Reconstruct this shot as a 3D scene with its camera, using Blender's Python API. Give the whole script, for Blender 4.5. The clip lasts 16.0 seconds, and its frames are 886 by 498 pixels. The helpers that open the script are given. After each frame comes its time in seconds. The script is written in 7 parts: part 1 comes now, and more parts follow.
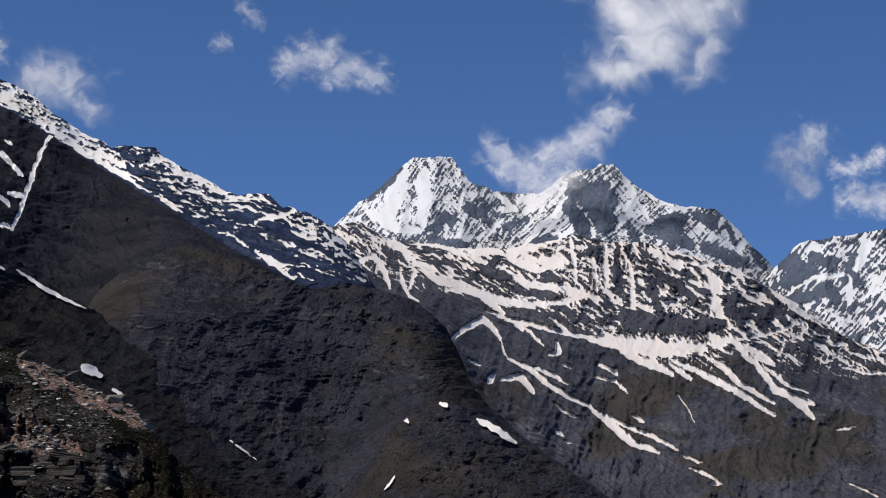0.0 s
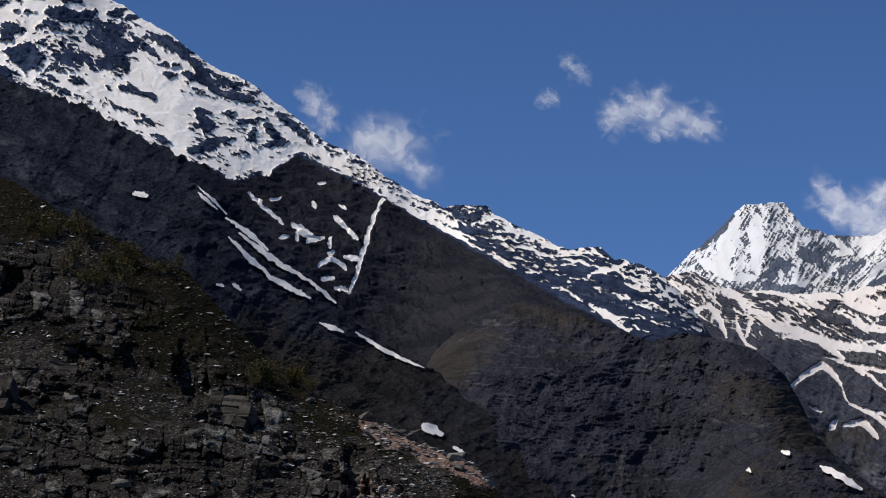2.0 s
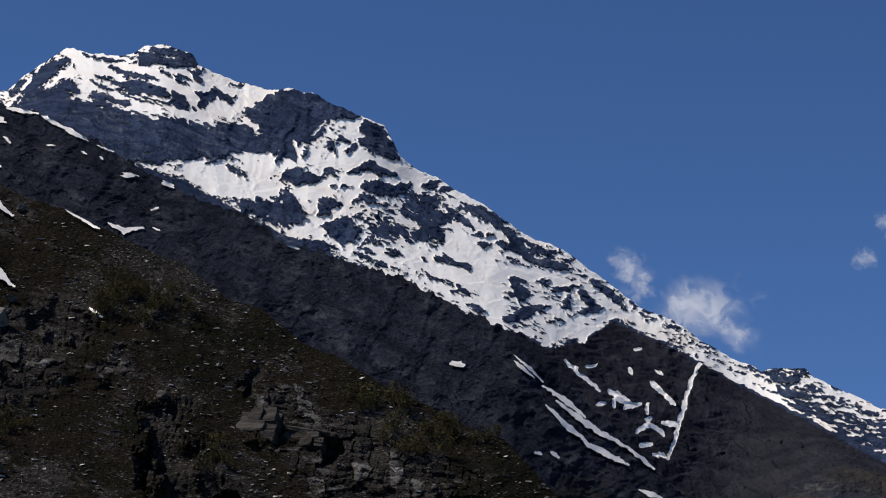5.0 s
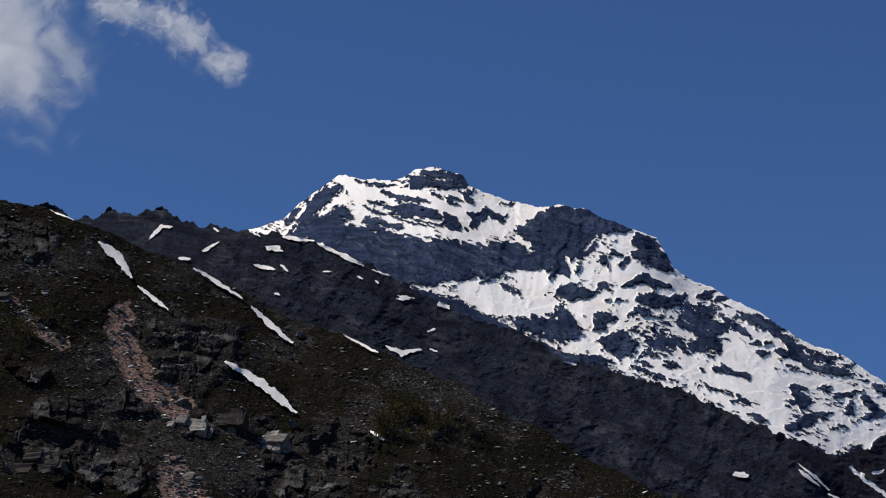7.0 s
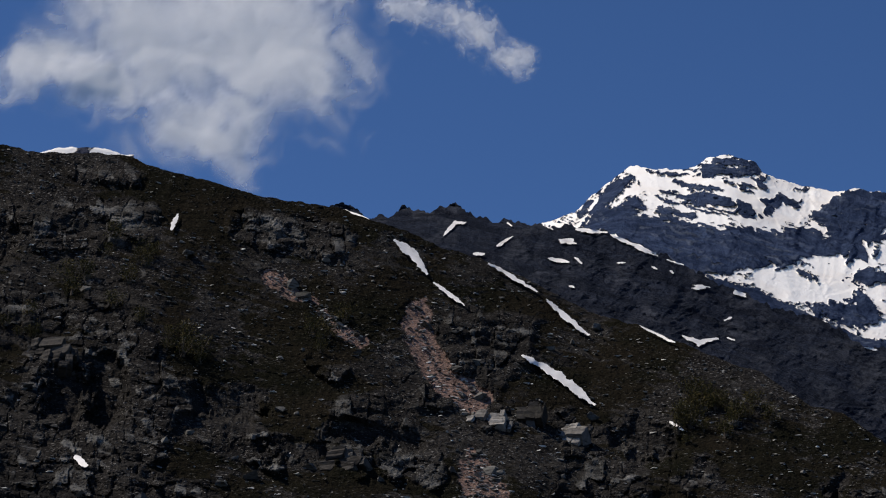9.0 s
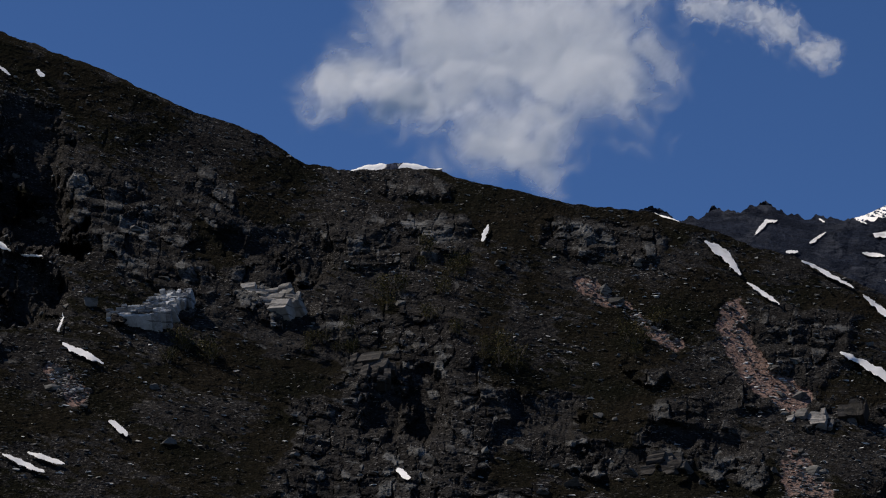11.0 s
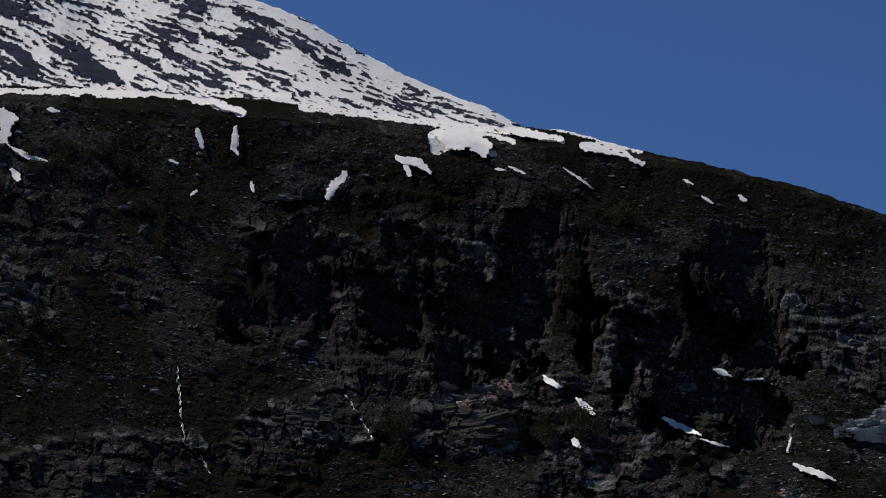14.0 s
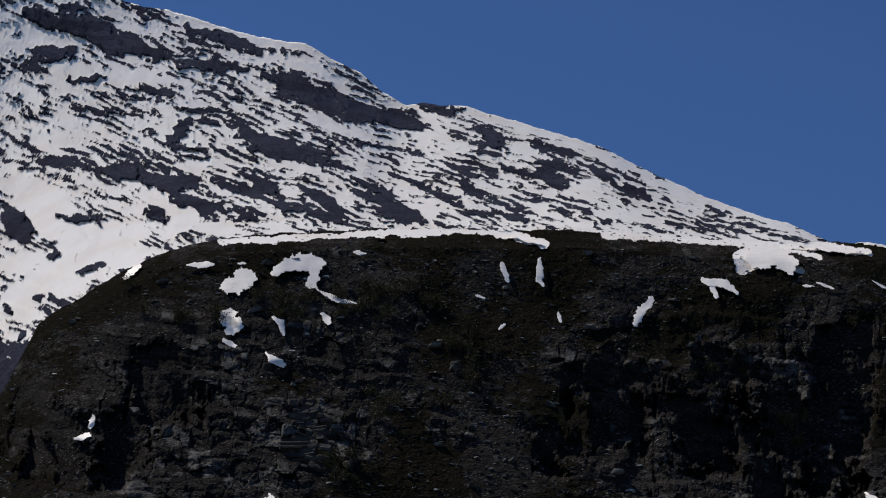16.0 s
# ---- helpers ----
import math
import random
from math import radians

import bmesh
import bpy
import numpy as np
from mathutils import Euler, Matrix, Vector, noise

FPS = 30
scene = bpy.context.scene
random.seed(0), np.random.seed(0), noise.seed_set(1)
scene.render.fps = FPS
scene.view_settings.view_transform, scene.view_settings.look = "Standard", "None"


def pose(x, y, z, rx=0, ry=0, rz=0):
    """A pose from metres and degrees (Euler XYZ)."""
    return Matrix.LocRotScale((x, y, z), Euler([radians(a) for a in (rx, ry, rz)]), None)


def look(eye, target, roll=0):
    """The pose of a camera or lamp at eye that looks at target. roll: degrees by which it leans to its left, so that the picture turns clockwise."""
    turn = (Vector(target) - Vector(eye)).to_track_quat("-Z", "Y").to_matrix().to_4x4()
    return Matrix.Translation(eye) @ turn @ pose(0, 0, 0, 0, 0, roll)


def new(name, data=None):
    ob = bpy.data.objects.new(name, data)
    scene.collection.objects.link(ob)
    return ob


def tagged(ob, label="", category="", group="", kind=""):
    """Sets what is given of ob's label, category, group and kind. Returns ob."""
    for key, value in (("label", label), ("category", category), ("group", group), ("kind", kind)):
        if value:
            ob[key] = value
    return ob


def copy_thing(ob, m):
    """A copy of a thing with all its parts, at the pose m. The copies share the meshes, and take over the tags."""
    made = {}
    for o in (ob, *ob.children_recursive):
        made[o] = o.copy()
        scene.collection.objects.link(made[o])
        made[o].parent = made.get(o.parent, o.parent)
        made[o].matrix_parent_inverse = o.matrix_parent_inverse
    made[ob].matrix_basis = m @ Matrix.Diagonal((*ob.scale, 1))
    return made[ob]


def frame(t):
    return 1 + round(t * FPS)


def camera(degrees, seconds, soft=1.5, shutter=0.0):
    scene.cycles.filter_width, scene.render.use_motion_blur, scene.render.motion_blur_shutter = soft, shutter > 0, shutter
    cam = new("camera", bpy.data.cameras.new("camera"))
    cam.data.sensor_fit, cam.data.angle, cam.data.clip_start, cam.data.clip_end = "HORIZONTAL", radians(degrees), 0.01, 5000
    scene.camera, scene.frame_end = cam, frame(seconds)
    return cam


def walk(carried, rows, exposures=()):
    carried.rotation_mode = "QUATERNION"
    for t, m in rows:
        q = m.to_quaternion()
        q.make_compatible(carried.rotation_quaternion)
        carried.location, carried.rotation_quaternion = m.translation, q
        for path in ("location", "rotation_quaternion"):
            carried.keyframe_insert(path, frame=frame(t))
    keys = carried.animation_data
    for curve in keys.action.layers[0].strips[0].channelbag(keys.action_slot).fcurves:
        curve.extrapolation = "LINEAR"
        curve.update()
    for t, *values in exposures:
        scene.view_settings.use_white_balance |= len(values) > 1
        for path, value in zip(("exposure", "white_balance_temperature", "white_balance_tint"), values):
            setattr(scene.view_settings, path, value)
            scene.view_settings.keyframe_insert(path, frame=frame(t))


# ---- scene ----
PATH = [  # seconds, bearing, tilt, roll in degrees
    (0, 25.543, 10.441, 0.611),
    (0.5, 23.420, 10.653, 0.117),
    (1, 21.350, 10.865, 0.141),
    (1.5, 19.479, 11.376, 0.074),
    (2, 17.706, 11.632, -0.162),
    (2.5, 15.770, 12.148, -0.072),
    (3, 14.615, 13.121, -0.153),
    (3.5, 13.377, 13.925, -0.708),
    (3.7, 13.105, 14.147, -0.527),
    (5.8, 6.613, 16.229, -0.424),
    (6, 5.709, 16.413, -0.636),
    (6.5, 5.256, 16.919, -0.385),
    (7, 3.585, 18.129, -0.122),
    (7.5, 1.496, 18.599, 0.057),
    (8, -0.000, 18.681, 0.323),
    (8.5, -1.957, 18.606, 0.500),
    (9, -3.545, 17.931, 0.412),
    (9.2, -4.114, 17.653, 0.472),
    (11.3, -12.287, 18.183, 0.350),
    (11.5, -13.115, 18.300, 0.459),
    (12, -16.343, 18.635, 0.422),
    (12.5, -19.962, 19.093, 0.315),
    (13, -23.526, 19.977, -0.102),
    (13.5, -25.982, 20.436, -0.029),
    (14, -28.450, 20.751, -0.082),
    (14.5, -30.633, 21.184, -0.106),
    (15, -32.496, 22.350, -0.063),
    (15.5, -34.047, 22.976, -0.390),
    (16, -36.090, 23.752, -0.403),
]
EYE = 1.7  # the tripod stands on the valley floor

cam = camera(20.268, 16.0, soft=1.1)
walk(cam, [(t, pose(0, 0, EYE, 90 + tilt, 0, -bearing) @ pose(0, 0, 0, 0, 0, roll)) for t, bearing, tilt, roll in PATH],
     exposures=[(0.0, 0.06), (9.0, 0.03), (12.0, -0.10), (16.0, -0.10)])

# ---- sky and sun ----
SUN_BEARING, SUN_HEIGHT = -85.0, 56.0
world = bpy.data.worlds.new("world")
scene.world = world
world.use_nodes = True
wt = world.node_tree
sky = wt.nodes.new("ShaderNodeTexSky")
sky.sky_type = "NISHITA"
sky.sun_disc = False
sky.sun_elevation = radians(SUN_HEIGHT)
sky.sun_rotation = radians(SUN_BEARING)
sky.altitude = 4200
sky.air_density, sky.dust_density, sky.ozone_density = 0.66, 0.25, 1.7
back = wt.nodes["Background"]
back.inputs["Strength"].default_value = 0.121
deep = wt.nodes.new("ShaderNodeHueSaturation")
deep.inputs["Hue"].default_value = 0.505
deep.inputs["Saturation"].default_value = 1.18
wt.links.new(sky.outputs["Color"], deep.inputs["Color"])
wt.links.new(deep.outputs["Color"], back.inputs["Color"])

sun = new("sun", bpy.data.lights.new("sun", "SUN"))
sun.data.energy = 4.35
sun.data.angle = radians(0.53)
sun.data.color = (1.0, 0.935, 0.85)
sb, sh = radians(SUN_BEARING), radians(SUN_HEIGHT)
sun.matrix_world = look((math.sin(sb) * math.cos(sh) * 900, math.cos(sb) * math.cos(sh) * 900, math.sin(sh) * 900), (0, 0, 0))

# ---- noise on arrays ----
rng = np.random.default_rng(7)
PERM = rng.permutation(4096).astype(np.int64)
GRAD = rng.normal(size=(4096, 3))
GRAD /= np.linalg.norm(GRAD, axis=1)[:, None]
UNIT = rng.random((4096, 3))
PERM3 = np.tile(PERM.astype(np.int32), 2)
GX, GY, GZ = (np.ascontiguousarray(GRAD[:, q]).astype(np.float32) for q in range(3))


def lattice(i, j, k):
    return PERM[(PERM[(PERM[i & 4095] + j) & 4095] + k) & 4095]


def perlin(x, y, z):
    """Gradient noise, about -1 to 1."""
    fi, fj, fk = np.floor(x), np.floor(y), np.floor(z)
    fx, fy, fz = (x - fi).astype(np.float32), (y - fj).astype(np.float32), (z - fk).astype(np.float32)
    i, j, k = (q.astype(np.int32) & 4095 for q in (fi, fj, fk))
    u, v, w = (q * q * q * (q * (q * 6 - 15) + 10) for q in (fx, fy, fz))
    total = 0
    for a in (0, 1):
        pa, dx, ua = PERM3[i + a], fx - a, u if a else 1 - u
        for b in (0, 1):
            pb, dy, ub = PERM3[pa + j + b & 4095], fy - b, ua * (v if b else 1 - v)
            for c in (0, 1):
                g = PERM3[pb + k + c & 4095]
                total = total + (GX[g] * dx + GY[g] * dy + GZ[g] * (fz - c)) * ub * (w if c else 1 - w)
    return total * 1.5


def fbm(x, y, z, octaves=4, gain=0.5):
    total, amp = 0, 1.0
    for o in range(octaves):
        total = total + amp * perlin(x * 2 ** o + 17.3 * o, y * 2 ** o - 9.1 * o, z * 2 ** o + 5.7 * o)
        amp *= gain
    return total


def ridged(x, y, z, octaves=4, gain=0.5):
    """Sharp crests and rounded hollows, about 0 to 1."""
    total, amp, norm = 0, 1.0, 0
    for o in range(octaves):
        total = total + amp * (1 - np.abs(perlin(x * 2 ** o + 31.7 * o, y * 2 ** o + 3.3 * o, z * 2 ** o - 8.9 * o))) ** 2
        norm += amp
        amp *= gain
    return total / norm


def blocks(x, y):
    """Split rock: a random value for each cell, how near the joint is (0 on it), and the cell's own tilt."""
    i, j = np.floor(x).astype(np.int64), np.floor(y).astype(np.int64)
    best, second, val, tilt = np.full(x.shape, 9.0), np.full(x.shape, 9.0), np.zeros(x.shape), np.zeros(x.shape)
    for a in (-1, 0, 1):
        for b in (-1, 0, 1):
            h = lattice(i + a, j + b, 0 * i + 11)
            r = UNIT[h]
            dx, dy = x - (i + a + 0.15 + 0.7 * r[..., 0]), y - (j + b + 0.15 + 0.7 * r[..., 1])
            d = np.maximum(np.abs(dx + 0.3 * dy * (r[..., 2] - 0.5)), np.abs(dy + 0.5 * dx * (r[..., 0] - 0.5)))
            nearer = d < best
            second = np.where(nearer, best, np.minimum(second, d))
            val = np.where(nearer, r[..., 2], val)
            lean = UNIT[PERM[h]]
            tilt = np.where(nearer, (lean[..., 0] - 0.5) * dx + (lean[..., 1] - 0.5) * dy, tilt)
            best = np.where(nearer, d, best)
    return val, second - best, tilt


def smooth(a, b, x):
    q = np.clip((x - a) / (b - a), 0, 1)
    return q * q * (3 - 2 * q)


def curve(points, x):
    p = np.array(points)
    return np.interp(x, p[:, 0], p[:, 1])


# ---- materials ----
def nodes_of(name):
    m = bpy.data.materials.new(name)
    m.use_nodes = True
    t = m.node_tree
    return m, t, t.nodes["Principled BSDF"]


def add(t, kind, **values):
    n = t.nodes.new(kind)
    for key, value in values.items():
        n.inputs[key].default_value = value
    return n


def tex_noise(t, vec, scale, detail=5.0, rough=0.6, stretch=None):
    if stretch:
        mp = add(t, "ShaderNodeMapping", Scale=stretch)
        t.links.new(vec, mp.inputs["Vector"])
        vec = mp.outputs["Vector"]
    n = add(t, "ShaderNodeTexNoise", Scale=scale, Detail=detail, Roughness=rough)
    t.links.new(vec, n.inputs["Vector"])
    return n.outputs["Fac"]


def ramp(t, fac, *stops):
    r = t.nodes.new("ShaderNodeValToRGB")
    while len(r.color_ramp.elements) < len(stops):
        r.color_ramp.elements.new(0.5)
    for e, (p, c) in zip(r.color_ramp.elements, stops):
        e.position = p
        e.color = (*c, 1) if len(c) == 3 else c
    t.links.new(fac, r.inputs["Fac"])
    return r.outputs["Color"]


def mix(t, fac, a, b):
    n = t.nodes.new("ShaderNodeMix")
    n.data_type = "RGBA"
    for sock, v in ((n.inputs[0], fac), (n.inputs[6], a), (n.inputs[7], b)):
        if isinstance(v, bpy.types.NodeSocket):
            t.links.new(v, sock)
        else:
            sock.default_value = (*v, 1) if isinstance(v, tuple) else v
    return n.outputs[2]


def calc(t, op, a, b=0.0, c=0.0, clamp=False):
    n = t.nodes.new("ShaderNodeMath")
    n.operation = op
    n.use_clamp = clamp
    for sock, v in zip(n.inputs, (a, b, c)):
        if isinstance(v, bpy.types.NodeSocket):
            t.links.new(v, sock)
        else:
            sock.default_value = v
    return n.outputs[0]


def layer(t, name, wobble, amount, sharp):
    """A mask carried by the surface, with a ragged edge."""
    at = t.nodes.new("ShaderNodeAttribute")
    at.attribute_name = name
    v = calc(t, "ADD", at.outputs["Fac"], calc(t, "MULTIPLY", calc(t, "SUBTRACT", wobble, 0.5), amount))
    return calc(t, "MULTIPLY_ADD", calc(t, "SUBTRACT", v, 0.5), sharp, 0.5, clamp=True)


SNOW = (0.85, 0.82, 0.785)


def mountain_material(name, dark, light, warm, unit, veg=None, scree=None, snow=SNOW, flecks=None, ledges=None, chutes=False, slant=0.0):
    """Bedded rock with ragged snow, turf and scree; unit is the size of the finest grain in metres."""
    m, t, p = nodes_of(name)
    pos = t.nodes.new("ShaderNodeNewGeometry").outputs["Position"]
    fine = tex_noise(t, pos, 0.35 / unit, 6, 0.68)
    coarse = tex_noise(t, pos, 0.03 / unit, 4, 0.6)
    bed = tex_noise(t, pos, 0.12 / unit, 5, 0.65, (0.45, 0.45, 1.3))
    rock = ramp(t, fine, (0.28, dark), (0.52, tuple((a + b) / 2 for a, b in zip(dark, light))), (0.74, light))
    rock = mix(t, ramp(t, bed, (0.42, (0, 0, 0)), (0.62, (0.75, 0.75, 0.75))), rock, warm)
    rock = mix(t, ramp(t, coarse, (0.40, (0, 0, 0)), (0.66, (0.6, 0.6, 0.6))), rock, tuple(0.55 * c for c in dark))
    drift = pos
    if slant:
        turned = add(t, "ShaderNodeMapping", Rotation=(0, radians(slant), 0))
        t.links.new(pos, turned.inputs["Vector"])
        drift = turned.outputs["Vector"]
        worn = tex_noise(t, drift, 0.20 / unit, 5, 0.66, (0.22, 0.22, 1.3))
        rock = mix(t, ramp(t, worn, (0.50, (0, 0, 0)), (0.64, (0.8, 0.8, 0.8))), rock, tuple(0.9 * c for c in light))
        rock = mix(t, ramp(t, worn, (0.36, (0.8, 0.8, 0.8)), (0.48, (0, 0, 0))), rock, tuple(0.8 * c for c in dark))
    if chutes:
        rock = mix(t, ramp(t, tex_noise(t, pos, 0.10 / unit, 5, 0.6, (1.0, 1.0, 0.14)), (0.38, (0.8, 0.8, 0.8)), (0.55, (0, 0, 0))), rock, tuple(0.8 * q for q in dark))
    if ledges:
        rock = mix(t, layer(t, "tone", fine, 0.5, 1.6), rock, ramp(t, bed, (0.36, tuple(0.2 * q for q in ledges)), (0.5, tuple(0.57 * q for q in ledges)), (0.68, ledges)))
    if scree:
        s = layer(t, "scree", fine, 1.2, 3.0)
        rock = mix(t, s, rock, ramp(t, fine, (0.35, tuple(0.5 * c for c in scree)), (0.65, scree)))
    if veg:
        g = layer(t, "veg", tex_noise(t, drift, 0.22 / unit, 6, 0.7, (0.4, 0.4, 1.2) if slant else None), 1.6, 4.0)
        hue = tex_noise(t, pos, 0.045 / unit, 3, 0.6)
        rock = mix(t, g, rock, mix(t, ramp(t, hue, (0.38, (0, 0, 0)), (0.62, (1, 1, 1))), veg[0], veg[1]))
    grit = tex_noise(t, pos, 1.15 / unit, 4, 0.55, (1.0, 1.0, 1.9))
    if flecks:
        few = tex_noise(t, drift, 0.10 / unit, 4, 0.6, (0.3, 0.3, 1.2) if slant else None)
        f = calc(t, "MULTIPLY", ramp(t, grit, (0.60, (0, 0, 0)), (0.66, (1, 1, 1))), ramp(t, few, (0.38, (0.15, 0.15, 0.15)), (0.62, (1, 1, 1))))
        bare = calc(t, "MULTIPLY_ADD", g, -0.62, 0.9) if veg else 0.85
        rock = mix(t, calc(t, "MULTIPLY", f, bare), rock, flecks)
        rock = mix(t, ramp(t, grit, (0.36, (0.75, 0.75, 0.75)), (0.45, (0, 0, 0))), rock, tuple(0.3 * q for q in dark))
    s = layer(t, "snow", tex_noise(t, pos, 0.5 / unit, 5, 0.6), 0.5, 9.0)
    dirt = mix(t, ramp(t, coarse, (0.45, (0, 0, 0)), (0.7, (0.8, 0.8, 0.8))), snow, tuple(a * b for a, b in zip(snow, (0.93, 0.88, 0.83))))
    colour = mix(t, s, rock, dirt)
    t.links.new(colour, p.inputs["Base Color"])
    t.links.new(calc(t, "MULTIPLY_ADD", s, -0.25, 0.9), p.inputs["Roughness"])
    p.inputs["Specular IOR Level"].default_value = 0.0
    b = add(t, "ShaderNodeBump", Strength=1.0, Distance=2.6 * unit)
    bumps = calc(t, "MULTIPLY", calc(t, "ADD", calc(t, "ADD", fine, calc(t, "MULTIPLY", grit, 0.45)), calc(t, "MULTIPLY", bed, 0.5)), calc(t, "MULTIPLY_ADD", s, -0.9, 1.0))
    t.links.new(bumps, b.inputs["Height"])
    t.links.new(b.outputs["Normal"], p.inputs["Normal"])
    return m


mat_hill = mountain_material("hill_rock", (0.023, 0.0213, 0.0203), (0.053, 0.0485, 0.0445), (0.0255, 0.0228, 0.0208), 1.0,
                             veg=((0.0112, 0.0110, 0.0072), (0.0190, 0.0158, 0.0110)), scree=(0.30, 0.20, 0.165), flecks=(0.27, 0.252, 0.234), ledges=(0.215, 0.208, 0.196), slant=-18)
# haze is painted into the next five: bluer, lifted rock with distance
mat_middle = mountain_material("dark_slate", (0.0055, 0.0075, 0.0135), (0.058, 0.068, 0.098), (0.022, 0.025, 0.035), 1.7,
                               veg=((0.018, 0.0182, 0.0182), (0.037, 0.033, 0.032)), scree=(0.045, 0.042, 0.04), flecks=(0.105, 0.104, 0.115), ledges=(0.085, 0.092, 0.115))
mat_spur = mountain_material("spur_slate", (0.016, 0.0175, 0.027), (0.077, 0.080, 0.104), (0.043, 0.043, 0.054), 1.7,
                             veg=((0.036, 0.034, 0.032), (0.060, 0.053, 0.050)), scree=(0.06, 0.055, 0.05), flecks=(0.11, 0.11, 0.115), ledges=(0.14, 0.143, 0.155))
mat_massif = mountain_material("massif_rock_hazed", (0.022, 0.034, 0.072), (0.088, 0.122, 0.215), (0.058, 0.076, 0.132), 2.4, chutes=True, veg=((0.020, 0.021, 0.029), (0.038, 0.038, 0.048)), ledges=(0.175, 0.205, 0.275))
# ridge and far snow are dulled in colour for haze as well
mat_ridge = mountain_material("ridge_rock_hazed", (0.042, 0.048, 0.070), (0.122, 0.129, 0.160), (0.084, 0.086, 0.101), 3.0, veg=((0.054, 0.052, 0.051), (0.074, 0.066, 0.062)), ledges=(0.17, 0.175, 0.20), snow=(0.66, 0.62, 0.60))
mat_far = mountain_material("far_rock_hazed", (0.085, 0.110, 0.160), (0.175, 0.205, 0.265), (0.130, 0.152, 0.200), 4.0, snow=(0.62, 0.635, 0.66))
mat_west = mountain_material("west_rock", (0.026, 0.028, 0.042), (0.096, 0.102, 0.145), (0.060, 0.064, 0.090), 2.0)

# ---- crest lines: bearing and height above the horizon, both in degrees ----
FAR_PEAKS = [(22.57, 10.41), (22.96, 10.94), (23.25, 11.14), (23.51, 11.5), (23.74, 11.58), (24.27, 12.03), (24.56, 12.37), (24.8, 12.55), (25.73,
    12.56), (26.14, 12.0), (26.41, 11.9), (27.08, 11.71), (27.74, 11.71), (28.41, 12.17), (28.67, 12.26), (29.05, 12.3), (29.23, 12.43), (29.54,
    12.42), (29.84, 12.1), (30.27, 11.8), (30.79, 11.51), (31.26, 11.44), (31.92, 11.37), (32.37, 10.97), (32.82, 10.45), (33.17, 10.12), (33.66,
    9.4), (34.42, 8.36)]
EAST_PEAK = [(31.69, 8.38), (32.61, 9.41), (33.41, 10.12), (33.87, 10.56), (34.33, 10.66), (34.98, 10.7), (35.36, 10.77), (35.86, 10.85), (36.53,
    11.09), (37.8, 10.6), (39.4, 9.28)]
SNOW_RIDGE = [(20.98, 10.63), (22.56, 10.87), (23.22, 10.97), (23.62, 11.02), (24.29, 10.63), (24.96, 10.58), (26.15, 10.46), (27.08, 10.47), (28.21,
    10.67), (28.54, 10.8), (29.47, 10.6), (30.26, 10.6), (30.79, 10.47), (31.45, 10.27), (32.36, 10.0), (33.01, 9.6), (33.65, 9.27), (34.42, 8.75),
    (34.93, 8.35), (35.79, 8.02), (36.83, 7.68), (38.69, 6.76)]
MASSIF = [(-3.68, 16.98), (-1.95, 18.07), (-1.14, 18.55), (-0.33, 18.76), (0.08, 19.16), (0.62, 19.56), (1.04, 19.83), (1.59, 19.73), (2.42, 19.71),
    (2.98, 19.97), (3.46, 20.01), (4.09, 19.81), (4.23, 19.58), (5.19, 19.24), (6.02, 19.04), (6.43, 19.13), (7.12, 19.02), (7.39, 18.81), (7.94,
    18.63), (8.75, 18.32), (9.01, 17.93), (9.16, 17.6), (9.66, 17.25), (10.06, 17.14), (10.46, 16.84), (11.12, 16.58), (11.9, 16.01), (12.26, 15.78),
    (13.21, 15.38), (14.01, 14.78), (14.94, 14.11), (15.74, 13.77), (16.27, 13.36), (17.06, 12.89), (17.72, 12.61), (18.25, 12.63), (18.71, 12.64),
    (18.91, 12.44), (19.56, 12.1), (20.46, 11.68), (20.69, 11.6), (21.42, 11.62), (21.75, 11.37), (22.42, 11.19), (22.82, 10.96), (23.37, 10.42),
    (24.45, 8.87), (25.79, 7.06), (27.11, 5.78)]
BUTTRESS = [(17.0, 8.4), (17.5, 9.3), (18.3, 10.0), (19.53, 10.4), (20.73, 10.11), (21.79, 9.74), (22.59, 9.47), (23.38, 9.64), (24.44, 9.4), (24.97, 9.21), (25.64, 8.63),
    (25.91, 8.11), (26.31, 7.2), (27.11, 6.42), (27.89, 5.78), (29.07, 5.01), (30.36, 4.12)]
MIDDLE = [(-6.62, 18.16), (-6.32, 18.92), (-6.06, 18.98), (-5.37, 18.66), (-4.89, 18.62), (-4.57, 18.87), (-4.36, 18.88), (-3.95, 18.79), (-3.28,
    19.0), (-3.07, 18.8), (-2.45, 18.61), (-1.42, 18.54), (-0.32, 18.44), (0.37, 18.38), (1.06, 18.03), (1.75, 17.75), (2.43, 17.49), (3.12, 17.1),
    (3.8, 16.77), (4.62, 16.44), (5.16, 16.31), (5.97, 15.93), (6.5, 15.51), (7.31, 15.36), (8.24, 15.11), (9.17, 14.8), (9.83, 14.52), (11.36,
    13.76), (12.16, 13.43), (12.69, 12.8), (13.49, 12.0), (14.54, 11.18), (15.19, 10.52), (15.71, 9.88), (16.57, 9.27), (17.36, 8.91), (18.56, 7.97),
    (19.9, 6.97), (20.96, 6.21), (22.15, 5.2), (23.47, 4.31)]
MOUND = [(21.68, 3.13), (22.7, 3.91), (23.72, 5.09), (24.36, 6.14), (24.87, 6.69), (25.66, 6.96), (26.32, 6.74), (27.11, 6.23), (27.89, 5.72), (28.81,
    5.14), (29.72, 4.5), (31.65, 3.48)]
